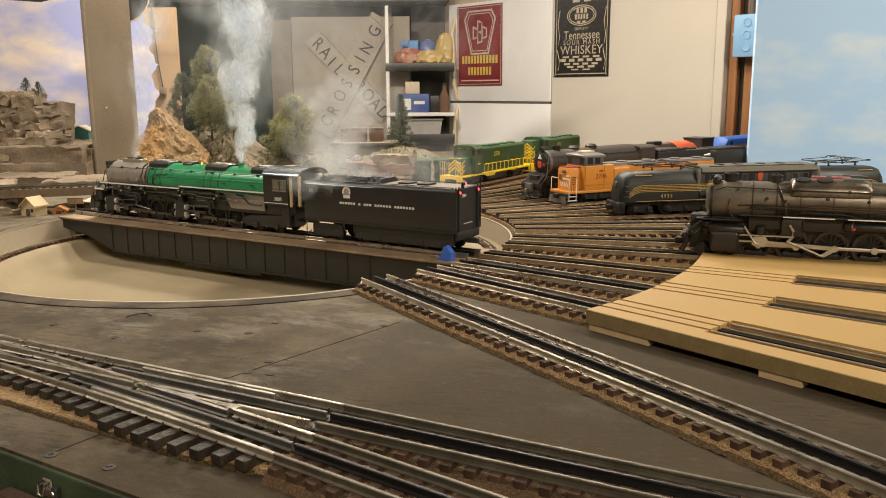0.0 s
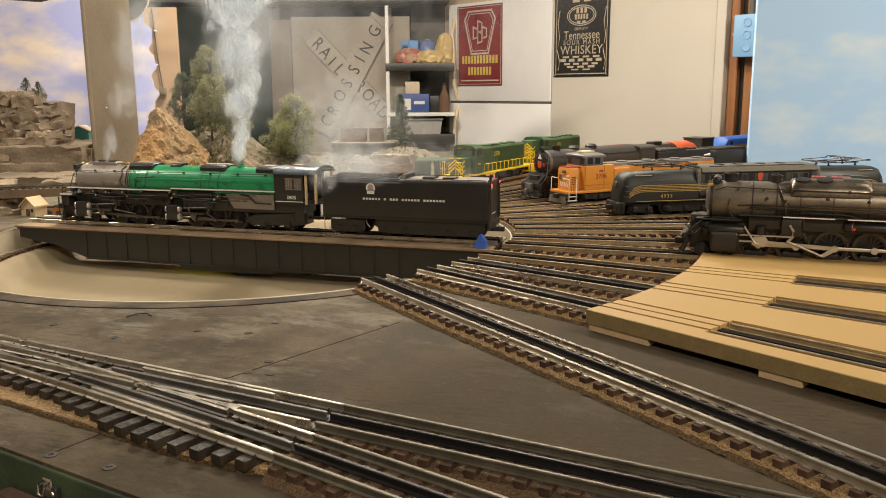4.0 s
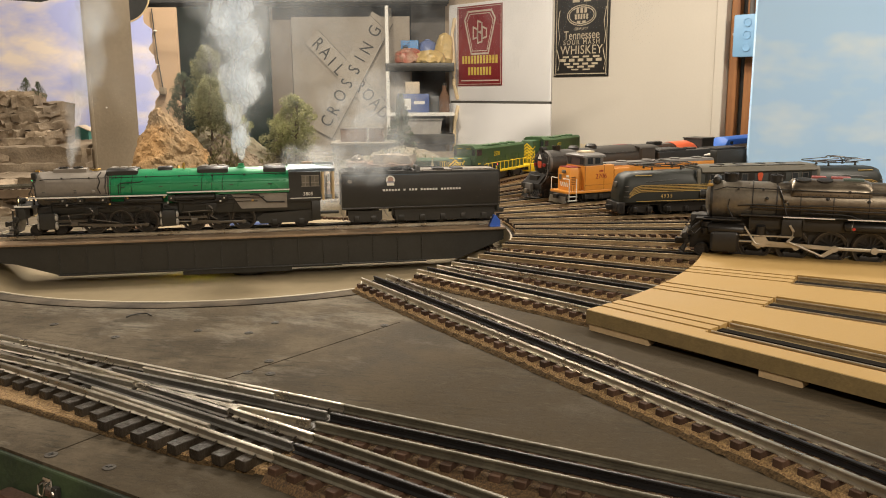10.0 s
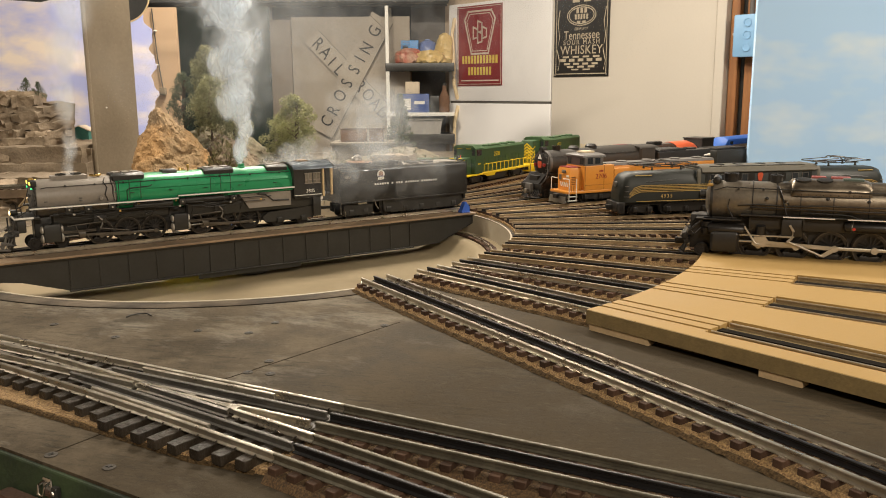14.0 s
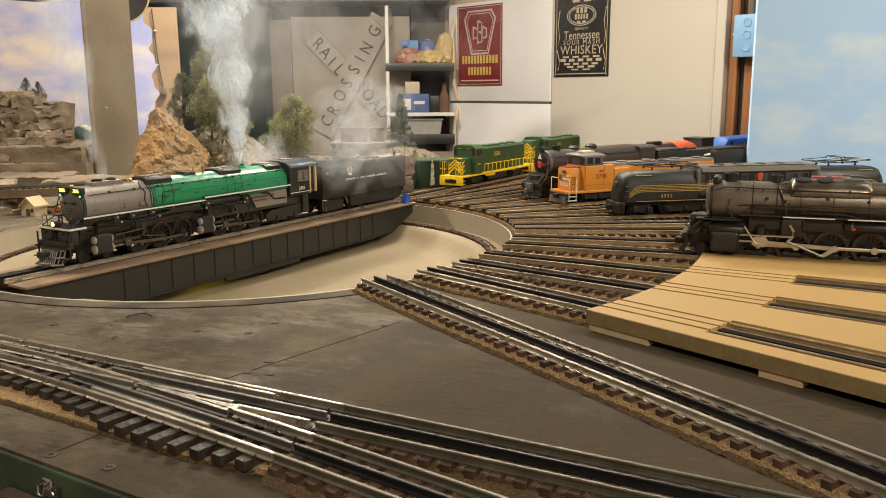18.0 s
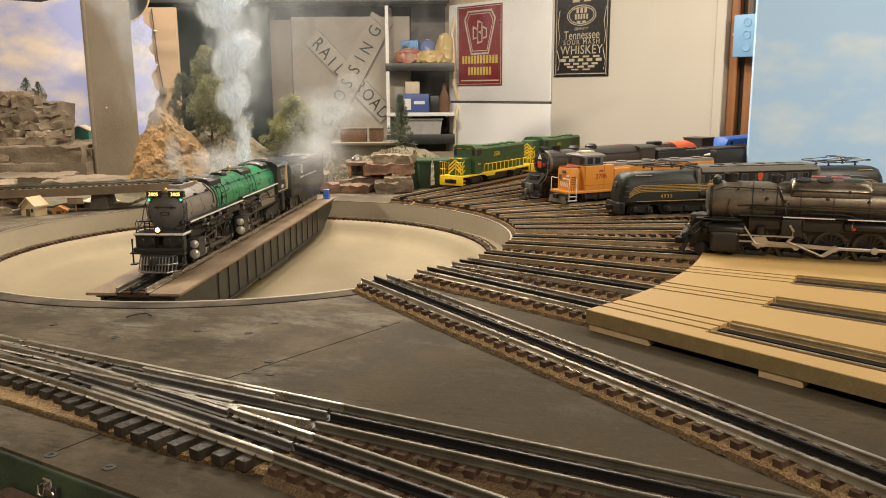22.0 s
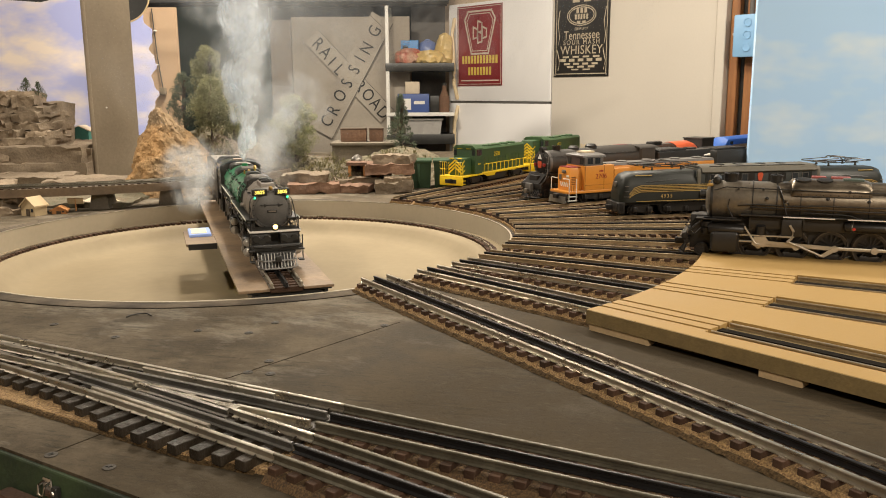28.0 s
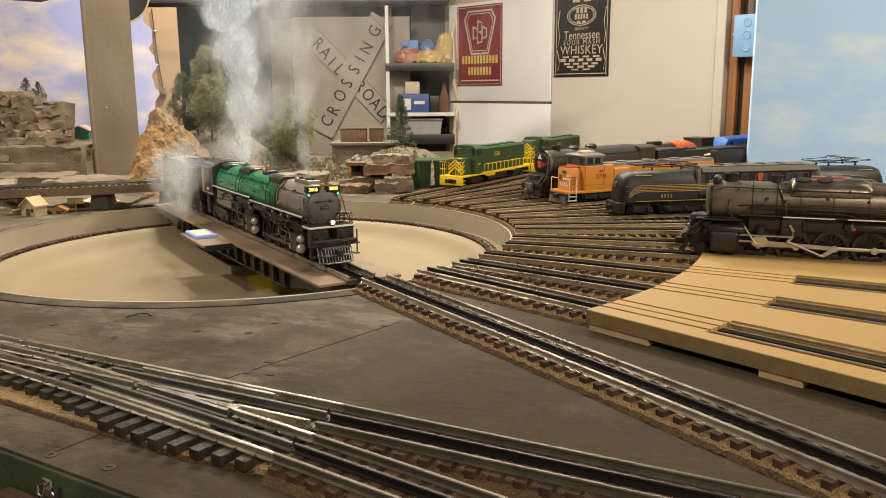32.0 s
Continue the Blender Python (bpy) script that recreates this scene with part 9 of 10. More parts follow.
structure("hanging_dark", Shape().box(-1.45, -0.895, 4.40, 4.42, -0.9, 1.1), M_DKGREEN, "dark green hanging at the back", 0)
M_GREYPANEL = mat("worn_grey_panel", (0.46, 0.405, 0.33), 0.7, 0, 0.14, 3, 0.15, 24, second=(0.31, 0.27, 0.22))
structure("wall_panel", Shape().box(-0.790, -0.168, 4.46, 4.48, -0.9, 0.613, 0.002), M_GREYPANEL, "worn grey panel behind the sign", 0)
structure("wall_panel_dark", Shape().box(-0.93, -0.793, 4.465, 4.48, -0.9, 0.60, 0.002), mat("worn_brown_panel", (0.26, 0.21, 0.16), 0.75, 0, 0.2, 4, 0.15, 20), "worn brown panel beside the grey one", 0)
structure("shelf_backing", Shape().box(-0.166, 0.06, 4.64, 4.66, -0.9, 1.1), mat("dark_grey_backing", (0.17, 0.155, 0.14), 0.8, 0, 0.25, 5, 0.1, 20), "dark grey board behind the shelves", 0)
structure("header_board", Shape().box(-0.93, 0.06, 4.68, 4.70, 0.4, 1.5), mat("dark_header", (0.05, 0.05, 0.052), 0.8, 0, 0.25, 5, 0.1, 20), "dark boarding over the panel", 0)
M_BEAM = mat("dark_roof_beam", (0.035, 0.035, 0.036), 0.8, 0, 0.3, 3, 0.3, 12)
for k, (y, z) in enumerate(((3.30, 0.570), (4.44, 0.67))):
    structure("roof_beam_%d" % (k + 1), Shape().box(-2.2, 0.03, y, y + 0.10, z, z + 0.09, 0.004), M_BEAM, "dark roof beam", 0)
pp = thing("overhead_pipe", "dark pipes and ducting under the ceiling", "pipe")
for y, z, r_ in ((2.95, 0.575, 0.018), (3.45, 0.60, 0.03)):
    part("pipe", Shape().cyl((-2.4, y, z), (0.0, y, z), r_, n=14), M_BEAM, pp)

# the crossing sign: two crossed boards with black letters
sign = thing("crossing_sign", "weathered grey railroad crossing sign with black letters", "sign")
M_BLADE = mat("weathered_sign_white", (0.46, 0.41, 0.335), 0.65, 0, 0.12, 5, 0.1, 20, second=(0.35, 0.305, 0.25))
M_EDGE = mat("worn_edge_line", (0.13, 0.115, 0.10), 0.7, 0, 0.4, 40)
M_LETTER = mat("worn_black_letter", (0.022, 0.021, 0.020), 0.6, 0, 0.3, 20)
SD, K_ = 4.452, 1.0353
# both boards carry a thin dark line on one edge and are worn to the colour of the panel behind
for turn, u, v, half0, half1, wid, e_, d in ((-47.0, -0.462, 0.292, -0.30, 0.27, 0.050, 1, 0.0), (60.5, -0.462, 0.304, -0.34, 0.345, 0.062, -1, 0.006)):
    m = Matrix.Translation((u * K_, SD - d, 0.236 + (v - 0.236) * K_)) @ Matrix.Rotation(radians(-turn), 4, "Y")
    bl_ = part("blade", Shape().box(half0, half1, -0.003, 0.003, -wid, wid, 0.0008, m), M_BLADE, sign, "crossed sign board", 0)
    part("dark_edge", Shape().box(half0, half1, -0.0040, -0.0032, e_ * wid - 0.0022, e_ * wid + 0.0006, 0, m), M_EDGE, bl_, "", 0)
part("dark_edge", Shape().box(-0.062, 0.062, -0.0040, -0.0032, -0.0012, 0.0012, 0, Matrix.Translation((-0.336 * K_, SD - 0.006, 0.236 + 0.347 * K_)) @ Matrix.Rotation(radians(44), 4, "Y")), M_EDGE, sign, "", 0)
for word, turn, places, d in (("RAILROAD", -47.0, ((-0.629, 0.466), (-0.592, 0.422), (-0.562, 0.378), (-0.526, 0.337), (-0.421, 0.254), (-0.381, 0.209), (-0.343, 0.165), (-0.305, 0.119)), 0.004),
                              ("CROSSING", 60.5, ((-0.592, 0.078), (-0.557, 0.132), (-0.521, 0.207), (-0.484, 0.269), (-0.445, 0.337), (-0.414, 0.390), (-0.379, 0.443), (-0.337, 0.526)), 0.0105)):
    for ch, (u, v) in zip(word, places):
        m = Matrix.Translation((u * K_, SD - d, 0.236 + (v - 0.236) * K_)) @ Matrix.Rotation(radians(-turn), 4, "Y") @ Matrix.Rotation(radians(90), 4, "X")
        lettering("letter", ch, 0.093, m, M_LETTER, sign, depth=0.0008, squeeze=0.80)

# ---- shelves beside the refrigerator ----
unit = thing("shelf_unit", "white upright shelf unit with dark shelves", "shelf")
for x, y in ((-0.280, 4.335), (-0.280, 4.600), (0.052, 4.600)):
    part("upright", Shape().box(x - 0.009, x + 0.009, y, y + 0.020, -0.948, 0.67, 0.002), M_WHITE, unit, "white upright")
for z, t in ((0.330, 0.040), (0.100, 0.018), (-0.045, 0.05)):
    part("shelf", Shape().box(-0.290, 0.065, 4.33, 4.62, z, z + t, 0.002), M_WHITE if t < 0.02 else M_BLACK, unit, "pale shelf" if t < 0.02 else "dark shelf")
M_BLUEBOX = mat("blue_carton", (0.055, 0.10, 0.30), 0.5, 0, 0.1, 20)
M_YELBAG = mat("yellow_snack_bag", (0.66, 0.48, 0.20), 0.35, 0, 0.2, 14, 0.6, 4)
M_BLUEBAG = mat("blue_snack_bag", (0.20, 0.26, 0.50), 0.35, 0, 0.2, 14, 0.6, 4)
M_REDBAG = mat("red_and_cream_bag", (0.55, 0.42, 0.30), 0.35, 0, 0.2, 24, 0.6, 4, second=(0.42, 0.06, 0.04))
M_CLEAR = mat("cloudy_plastic", (0.42, 0.40, 0.37), 0.25, 0, 0.12, 10)


def carton(x, y, z, w, d, hgt, label, material, mark=None):
    ob = thing("carton", label, "box", pose(x, y, z), group="things on the shelves")
    part("body", Shape().box(-w / 2, w / 2, -d / 2, d / 2, 0, hgt, 0.002), material, ob)
    part("flap", Shape().box(-w / 2, w / 2, -d / 2 - 0.001, 0, hgt, hgt + 0.0015), material, ob, "", 0)
    if mark:
        part("label", Shape().box(-w * 0.38, -w * 0.08, -d / 2 - 0.0012, -d / 2, hgt * 0.15, hgt * 0.75), mark, ob, "white label", 0)
        part("label", Shape().box(w * 0.02, w * 0.36, -d / 2 - 0.0012, -d / 2, hgt * 0.45, hgt * 0.62), mark, ob, "", 0)


def bag(x, y, z, w, d, hgt, label, material, seed):
    s = Shape().loft([[(w / 2 * k * math.cos(2 * math.pi * i / 30), d / 2 * k * math.sin(2 * math.pi * i / 30), zz * hgt) for i in range(30)] for zz, k in ((0, 0.80), (0.06, 0.93), (0.15, 1.0), (0.30, 0.98), (0.45, 1.0), (0.60, 0.95), (0.75, 0.92), (0.87, 0.78), (0.95, 0.55), (1.0, 0.25))])
    ob = thing("bag", label, "bag", pose(x, y, z), group="things on the shelves")
    part("pouch", rough(rough(s, w * 0.07, 26, seed), w * 0.05, 70, seed + 3), material, ob, "", 25)
    part("tie_top", Shape().box(-w * 0.12, w * 0.12, -0.004, 0.004, hgt * 0.97, hgt * 1.04, 0.001), material, ob)


Z1, Z2, Z3 = 0.3702, 0.1182, 0.0052
bag(-0.175, 4.40, Z1, 0.14, 0.09, 0.075, "red and cream crinkled bag on the shelf", M_REDBAG, 1)
bag(-0.060, 4.39, Z1, 0.16, 0.09, 0.062, "yellow crinkled snack bag on the shelf", M_YELBAG, 2)
carton(-0.170, 4.49, Z1, 0.095, 0.06, 0.120, "bright blue packet with a dark top on the shelf", mat("bright_blue_packet", (0.05, 0.26, 0.62), 0.4), M_BLACK)
bag(-0.075, 4.52, Z1, 0.10, 0.08, 0.125, "blue crinkled bag on the shelf", M_BLUEBAG, 4)
bag(0.018, 4.44, Z1, 0.10, 0.09, 0.15, "clear bag of yellow goods on the shelf", M_YELBAG, 5)
carton(-0.150, 4.42, Z2, 0.165, 0.10, 0.095, "blue carton with white labels", M_BLUEBOX, M_WHITE)
carton(-0.155, 4.42, Z2 + 0.0972, 0.075, 0.08, 0.060, "small white carton on a blue carton", M_PLASTER)
ob = thing("bottle", "brown bottle on the shelf", "bottle", pose(0.012, 4.42, Z2), group="things on the shelves")
part("glass", Shape().lathe([(0.026, 0), (0.028, 0.005), (0.028, 0.075), (0.018, 0.10), (0.011, 0.115), (0.011, 0.140)], "z", (0, 0, 0), 18), M_ROCKRED, ob)
part("cap", Shape().lathe([(0.0125, 0.138), (0.0125, 0.152), (0, 0.152)], "z", (0, 0, 0), 14), M_BLACK, ob)
carton(-0.040, 4.46, Z2, 0.05, 0.08, 0.085, "dark carton on the shelf", M_BLACK)
ob = thing("plastic_tub", "cloudy plastic storage tub on the lower shelf", "tub", pose(-0.100, 4.43, Z3), group="things on the shelves")
part("tub", Shape().loft([[(-0.10 * k, -0.06 * k, z), (0.10 * k, -0.06 * k, z), (0.10 * k, 0.06 * k, z), (-0.10 * k, 0.06 * k, z)] for z, k in ((0, 0.9), (0.072, 1.0))]), M_CLEAR, ob, "", 0)
part("lid", Shape().box(-0.106, 0.106, -0.066, 0.066, 0.072, 0.080, 0.002), M_WHITE, ob)

# ---- refrigerator and white door on the slanting wall ----
WX, WY = 0.0405, 4.5
WALLTURN = math.degrees(math.atan2(-0.73306588, 0.68015764))
M_FRIDGE = mat("white_enamel", (0.86, 0.845, 0.83), 0.32, 0, 0.03, 6, 0.03, 60)
M_DOORW = mat("cream_white_door_paint", (0.59, 0.54, 0.465), 0.42, 0, 0.04, 3, 0.02, 40)
M_HANDLE = mat("yellowed_plastic", (0.80, 0.64, 0.40), 0.4, 0, 0.1, 20)
WM = pose(WX, WY, 0, 0, 0, WALLTURN)
fridge = thing("refrigerator", "white top-freezer refrigerator with a yellowed handle", "refrigerator", WM)
part("cabinet", Shape().box(0.004, 0.700, 0.035, 0.70, -0.948, 0.668, 0.008), M_FRIDGE, fridge, "white cabinet")
for z0, z1 in ((0.176, 0.670), (-0.90, 0.164)):
    part("door", Shape().box(0.0, 0.703, -0.004, 0.033, z0, z1, 0.003), M_FRIDGE, fridge, "white enamel door")
part("gasket", Shape().box(0.010, 0.695, 0.000, 0.034, 0.163, 0.178), M_GREYROOF, fridge, "grey door gap", 0)
for top, foot, lean in ((0.60, 0.185, 0.020), (0.150, -0.30, -0.024)):
    pts = []
    for i in range(17):
        u = i / 16
        pts.append((0.048 + lean * (u if lean > 0 else u - 1) + 0.010 * math.sin(math.pi * u), -0.006 - 0.028 * min(1.0, 5 * u, 5 * (1 - u)), top + (foot - top) * u))
    part("handle", Shape().tube(pts, 0.0095, 10), M_HANDLE, fridge, "long yellowed handle")

M_MAROON = mat("maroon_tin", (0.26, 0.028, 0.032), 0.3, 0.1, 0.08, 8)
M_TINGOLD = mat("yellow_print", (0.72, 0.52, 0.10), 0.4)
M_TINPALE = mat("pale_print", (0.66, 0.55, 0.46), 0.4)
tin = thing("tin_sign", "maroon tin railroad sign with a keystone emblem on the refrigerator door", "sign", WM @ pose(0, -0.007, 0))
part("plate", Shape().box(0.072, 0.392, -0.002, 0.0, 0.254, 0.655, 0.0006), M_MAROON, tin, "maroon tin plate")


def outline(parent, name, pts, w, y, material):
    """A closed thin frame round the points (x, z)."""
    s = Shape()
    for p, q in zip(pts, pts[1:] + pts[:1]):
        d = Vector((q[0] - p[0], q[1] - p[1])).normalized() * w / 2
        nn = Vector((-d.y, d.x))
        s.prism([(p[0] - d.x - nn.x, p[1] - d.y - nn.y), (q[0] + d.x - nn.x, q[1] + d.y - nn.y), (q[0] + d.x + nn.x, q[1] + d.y + nn.y), (p[0] - d.x + nn.x, p[1] - d.y + nn.y)], y - 0.0006, y)
    return part(name, s, material, parent, "", 0)


key = [(0.176, 0.415), (0.296, 0.415), (0.344, 0.585), (0.318, 0.626), (0.154, 0.626), (0.128, 0.585)]
outline(tin, "keystone", key, 0.009, -0.0024, M_TINPALE)
outline(tin, "keystone", [(0.236 + (x - 0.236) * 0.86, 0.523 + (z - 0.523) * 0.87) for x, z in key], 0.004, -0.0024, M_TINPALE)
outline(tin, "border", [(0.080, 0.262), (0.384, 0.262), (0.384, 0.647), (0.080, 0.647)], 0.003, -0.0024, M_TINPALE)
for x0, z0 in ((0.190, 0.490), (0.222, 0.468), (0.222, 0.520), (0.254, 0.490)):
    outline(tin, "monogram", [(x0, z0), (x0 + 0.030, z0 + 0.006), (x0 + 0.030, z0 + 0.046), (x0, z0 + 0.058)], 0.008, -0.0026, M_TINPALE)
for n_, x0, x1, z in ((12, 0.106, 0.366, 0.366), (8, 0.150, 0.320, 0.308)):
    st_ = (x1 - x0) / n_
    s = Shape()
    for i in range(n_):
        a0_ = x0 + i * st_
        s.box(a0_ + st_ * 0.14, a0_ + st_ * 0.82, -0.0028, -0.0022, z, z + 0.040)
    tagged(part("word_bar", s, M_TINGOLD, tin, "yellow bars of lettering", 0), kind="stuff")
part("small_print", Shape().box(0.10, 0.37, -0.0026, -0.0022, 0.277, 0.283), M_TINPALE, tin, "", 0)
for x, z in ((0.080, 0.647), (0.384, 0.647), (0.080, 0.262), (0.384, 0.262)):
    part("screw", Shape().lathe([(0.005, -0.004), (0.0035, -0.0055), (0, -0.006)], "y", (x, 0, z), 10), M_STEEL, tin)

# the white door and its frame
door = structure("door_1", Shape().box(0.706, 1.545, 0.0, 0.045, -0.93, 1.10, 0.003), M_DOORW, "plain cream-white door", 0)
door.matrix_world = WM
tr = structure("trim_door", Shape().box(1.549, 1.590, -0.012, 0.06, -0.948, 1.18, 0.003), M_DOORW, "cream door trim", 0)
tr.matrix_world = WM
M_PINE = mat("varnished_pine", (0.33, 0.145, 0.05), 0.5, 0, 0.3, 5, 0.15, 12, second=(0.20, 0.08, 0.03), stretch=(6, 6, 0.6))
for k, (x0, x1) in enumerate(((1.594, 1.63), (1.655, 1.80), (1.805, 1.96), (1.965, 2.4))):
    ob = structure("pine_board_%d" % (k + 1), Shape().box(x0, x1, 0.02 + 0.01 * (k % 2), 0.05, -0.948, 1.45, 0.003), M_PINE, "brown varnished pine board", 0)
    ob.matrix_world = WM
ob = structure("board_gap", Shape().box(1.628, 1.66, 0.055, 0.07, -0.948, 1.45), M_BLACK, "", 0)
ob.matrix_world = WM
ob = structure("wall_above", Shape().box(-0.3, 2.4, 0.08, 0.16, -0.948, 1.5), M_WALL, "", 0)
ob.matrix_world = WM

M_SLATE = mat("black_tin", (0.028, 0.026, 0.024), 0.4, 0, 0.2, 8)
M_IVORY = mat("ivory_print", (0.55, 0.47, 0.34), 0.45)
ws = thing("tin_sign", "black tin whiskey sign with ivory lettering on the white door", "sign", WM @ pose(0, -0.003, 0))
part("plate", Shape().box(0.722, 1.034, -0.002, 0.0, 0.290, 0.694, 0.0006), M_SLATE, ws, "black tin plate")
outline(ws, "border", [(0.735, 0.303), (1.021, 0.303), (1.021, 0.681), (0.735, 0.681)], 0.0035, -0.0024, M_IVORY)


def on_sign(x, z):
    return Matrix(((1, 0, 0, x), (0, 0, -1, -0.0022), (0, 1, 0, z), (0, 0, 0, 1)))


lettering("word", "WHISKEY", 0.056, on_sign(0.880, 0.408), M_IVORY, ws, spacing=1.05, depth=0.0003, squeeze=0.98)
lettering("word", "Tennessee", 0.056, on_sign(0.880, 0.474), M_IVORY, ws, depth=0.0003, squeeze=0.85)
lettering("word", "SOUR MASH", 0.030, on_sign(0.880, 0.443), M_IVORY, ws, spacing=1.35, depth=0.0003)
lettering("word", "QUALITY", 0.016, on_sign(0.878, 0.503), M_IVORY, ws, depth=0.0003, spacing=1.2)
s = Shape()
for k in range(40):
    a0_, a1_ = 2 * math.pi * k / 40, 2 * math.pi * (k + 1) / 40
    for rx_, rz_ in ((0.082, 0.046), (0.072, 0.038)):
        s.prism([(0.878 + rx_ * math.cos(a0_), 0.562 + rz_ * math.sin(a0_)), (0.878 + rx_ * math.cos(a1_), 0.562 + rz_ * math.sin(a1_)), (0.878 + (rx_ - 0.004) * math.cos(a1_), 0.562 + (rz_ - 0.004) * math.sin(a1_)), (0.878 + (rx_ - 0.004) * math.cos(a0_), 0.562 + (rz_ - 0.004) * math.sin(a0_))], -0.0028, -0.0022)
part("oval", s, M_IVORY, ws, "", 0)
s = Shape()
for n_, x0, x1, z, hh in ((3, 0.845, 0.912, 0.572, 0.022), (5, 0.838, 0.918, 0.545, 0.022), (5, 0.848, 0.908, 0.528, 0.010), (10, 0.760, 1.000, 0.640, 0.030), (7, 0.815, 0.942, 0.620, 0.014), (16, 0.765, 0.995, 0.375, 0.008), (20, 0.752, 1.006, 0.358, 0.013), (16, 0.775, 0.985, 0.343, 0.009), (13, 0.790, 0.970, 0.330, 0.009), (9, 0.815, 0.945, 0.319, 0.006)):
    n_ = n_ if hh > 0.014 else max(2, n_ // 4)
    st_ = (x1 - x0) / n_
    for i in range(n_):
        s.box(x0 + i * st_ + st_ * 0.18, x0 + i * st_ + st_ * 0.80, -0.0028, -0.0022, z, z + hh)
tagged(part("letter_bar", s, M_IVORY, ws, "small ivory bars of print", 0), kind="stuff")
for side in (0.748, 1.008):
    part("scroll", Shape().tube([(side, -0.0024, 0.32), (side + 0.008, -0.0024, 0.36), (side - 0.006, -0.0024, 0.41), (side + 0.006, -0.0024, 0.47), (side - 0.004, -0.0024, 0.53), (side + 0.006, -0.0024, 0.59)], 0.0022, 6), M_IVORY, ws)
for x, z in ((0.731, 0.298), (1.025, 0.298)):
    part("screw", Shape().lathe([(0.005, -0.004), (0.0035, -0.0055), (0, -0.006)], "y", (x, 0, z), 10), M_STEEL, ws)

# the light blue electrical box on the boards, a grey one behind
M_EBOX = mat("light_blue_plastic", (0.24, 0.45, 0.70), 0.45, 0, 0.05, 20)
eb = thing("electrical_box", "light blue plastic electrical box with round knockouts", "electrical box", WM @ pose(1.672, -0.035, 0.352))
part("box", Shape().box(-0.038, 0.060, 0.0, 0.05, 0.0, 0.158, 0.005), M_EBOX, eb)
for z in (0.036, 0.082, 0.128):
    part("knockout", Shape().lathe([(0.017, -0.0005), (0.017, -0.003), (0.013, -0.003), (0.0125, -0.001), (0, -0.001)], "y", (0.020, 0, z), 18), M_EBOX, eb)
part("stub", Shape().cyl((-0.046, 0.02, 0.088), (-0.036, 0.02, 0.088), 0.006), M_WHITE, eb)
part("conduit", Shape().cyl((0.02, 0.03, 0.156), (0.02, 0.03, 1.15), 0.009), M_GREYROOF, eb)

# the sky board on the right, behind the engines
sky_r = structure("backdrop_east", Shape().box(0.742, 2.5, 2.0, 2.012, -0.6, 0.75), M_SKYR, "painted board of pale blue sky", 0)
# ---- smoke: thin torn veils in rigid pieces that turn, sway and drift ----


def smoke_material(name, density, colour=(0.46, 0.50, 0.55), size=13.0):
    """A veil that is densest in its middle and torn by two sizes of stretched noise."""
    m = bpy.data.materials.new(name)
    m.use_nodes = True
    nt = m.node_tree
    nt.nodes.remove(nt.nodes["Principled BSDF"])

    def ranged(value, lo, hi):
        r = nt.nodes.new("ShaderNodeMapRange")
        r.interpolation_type = "SMOOTHSTEP"
        r.inputs[1].default_value, r.inputs[2].default_value = lo, hi
        nt.links.new(value, r.inputs[0])
        return r.outputs[0]

    def maths(kind, a, b):
        x = nt.nodes.new("ShaderNodeMath")
        x.operation = kind
        nt.links.new(a, x.inputs[0])
        if isinstance(b, float):
            x.inputs[1].default_value = b
        else:
            nt.links.new(b, x.inputs[1])
        return x.outputs[0]
    uv = nt.nodes.new("ShaderNodeUVMap")
    grad = nt.nodes.new("ShaderNodeTexGradient")
    grad.gradient_type = "SPHERICAL"
    nt.links.new(uv.outputs[0], grad.inputs[0])
    tc = nt.nodes.new("ShaderNodeTexCoord")
    mp = nt.nodes.new("ShaderNodeMapping")
    mp.inputs["Scale"].default_value = (1.0, 1.6, 0.55)
    nt.links.new(tc.outputs["Object"], mp.inputs[0])

    def noisy(scale, detail, distortion):
        n = nt.nodes.new("ShaderNodeTexNoise")
        n.inputs["Scale"].default_value, n.inputs["Detail"].default_value, n.inputs["Roughness"].default_value, n.inputs["Distortion"].default_value = scale, detail, 0.55, distortion
        nt.links.new(mp.outputs[0], n.inputs["Vector"])
        return n.outputs[0]
    billow = ranged(noisy(size, 2.0, 0.6), 0.36, 0.62)
    thread = ranged(noisy(size * 2.6, 3.0, 1.8), 0.30, 0.66)
    # the edge is eaten away by the billows before the middle is
    fade = ranged(maths("ADD", grad.outputs[1], maths("MULTIPLY", maths("SUBTRACT", billow, 0.6), 0.35)), 0.05, 0.62)
    body = maths("MULTIPLY", maths("ADD", maths("MULTIPLY", billow, 0.65), 0.35), maths("ADD", maths("MULTIPLY", thread, 0.6), 0.4))
    edge = ranged(grad.outputs[1], 0.0, 0.25)
    alpha = maths("MULTIPLY", maths("MULTIPLY", maths("MULTIPLY", fade, edge), body), density)
    clear = nt.nodes.new("ShaderNodeBsdfTransparent")
    dif = nt.nodes.new("ShaderNodeBsdfDiffuse")
    dif.inputs[0].default_value = (*colour, 1)
    tra = nt.nodes.new("ShaderNodeBsdfTranslucent")
    tra.inputs[0].default_value = (*colour, 1)
    both = nt.nodes.new("ShaderNodeAddShader")
    nt.links.new(dif.outputs[0], both.inputs[0])
    nt.links.new(tra.outputs[0], both.inputs[1])
    mix = nt.nodes.new("ShaderNodeMixShader")
    nt.links.new(alpha, mix.inputs[0])
    nt.links.new(clear.outputs[0], mix.inputs[1])
    nt.links.new(both.outputs[0], mix.inputs[2])
    nt.links.new(mix.outputs[0], nt.nodes["Material Output"].inputs["Surface"])
    return m


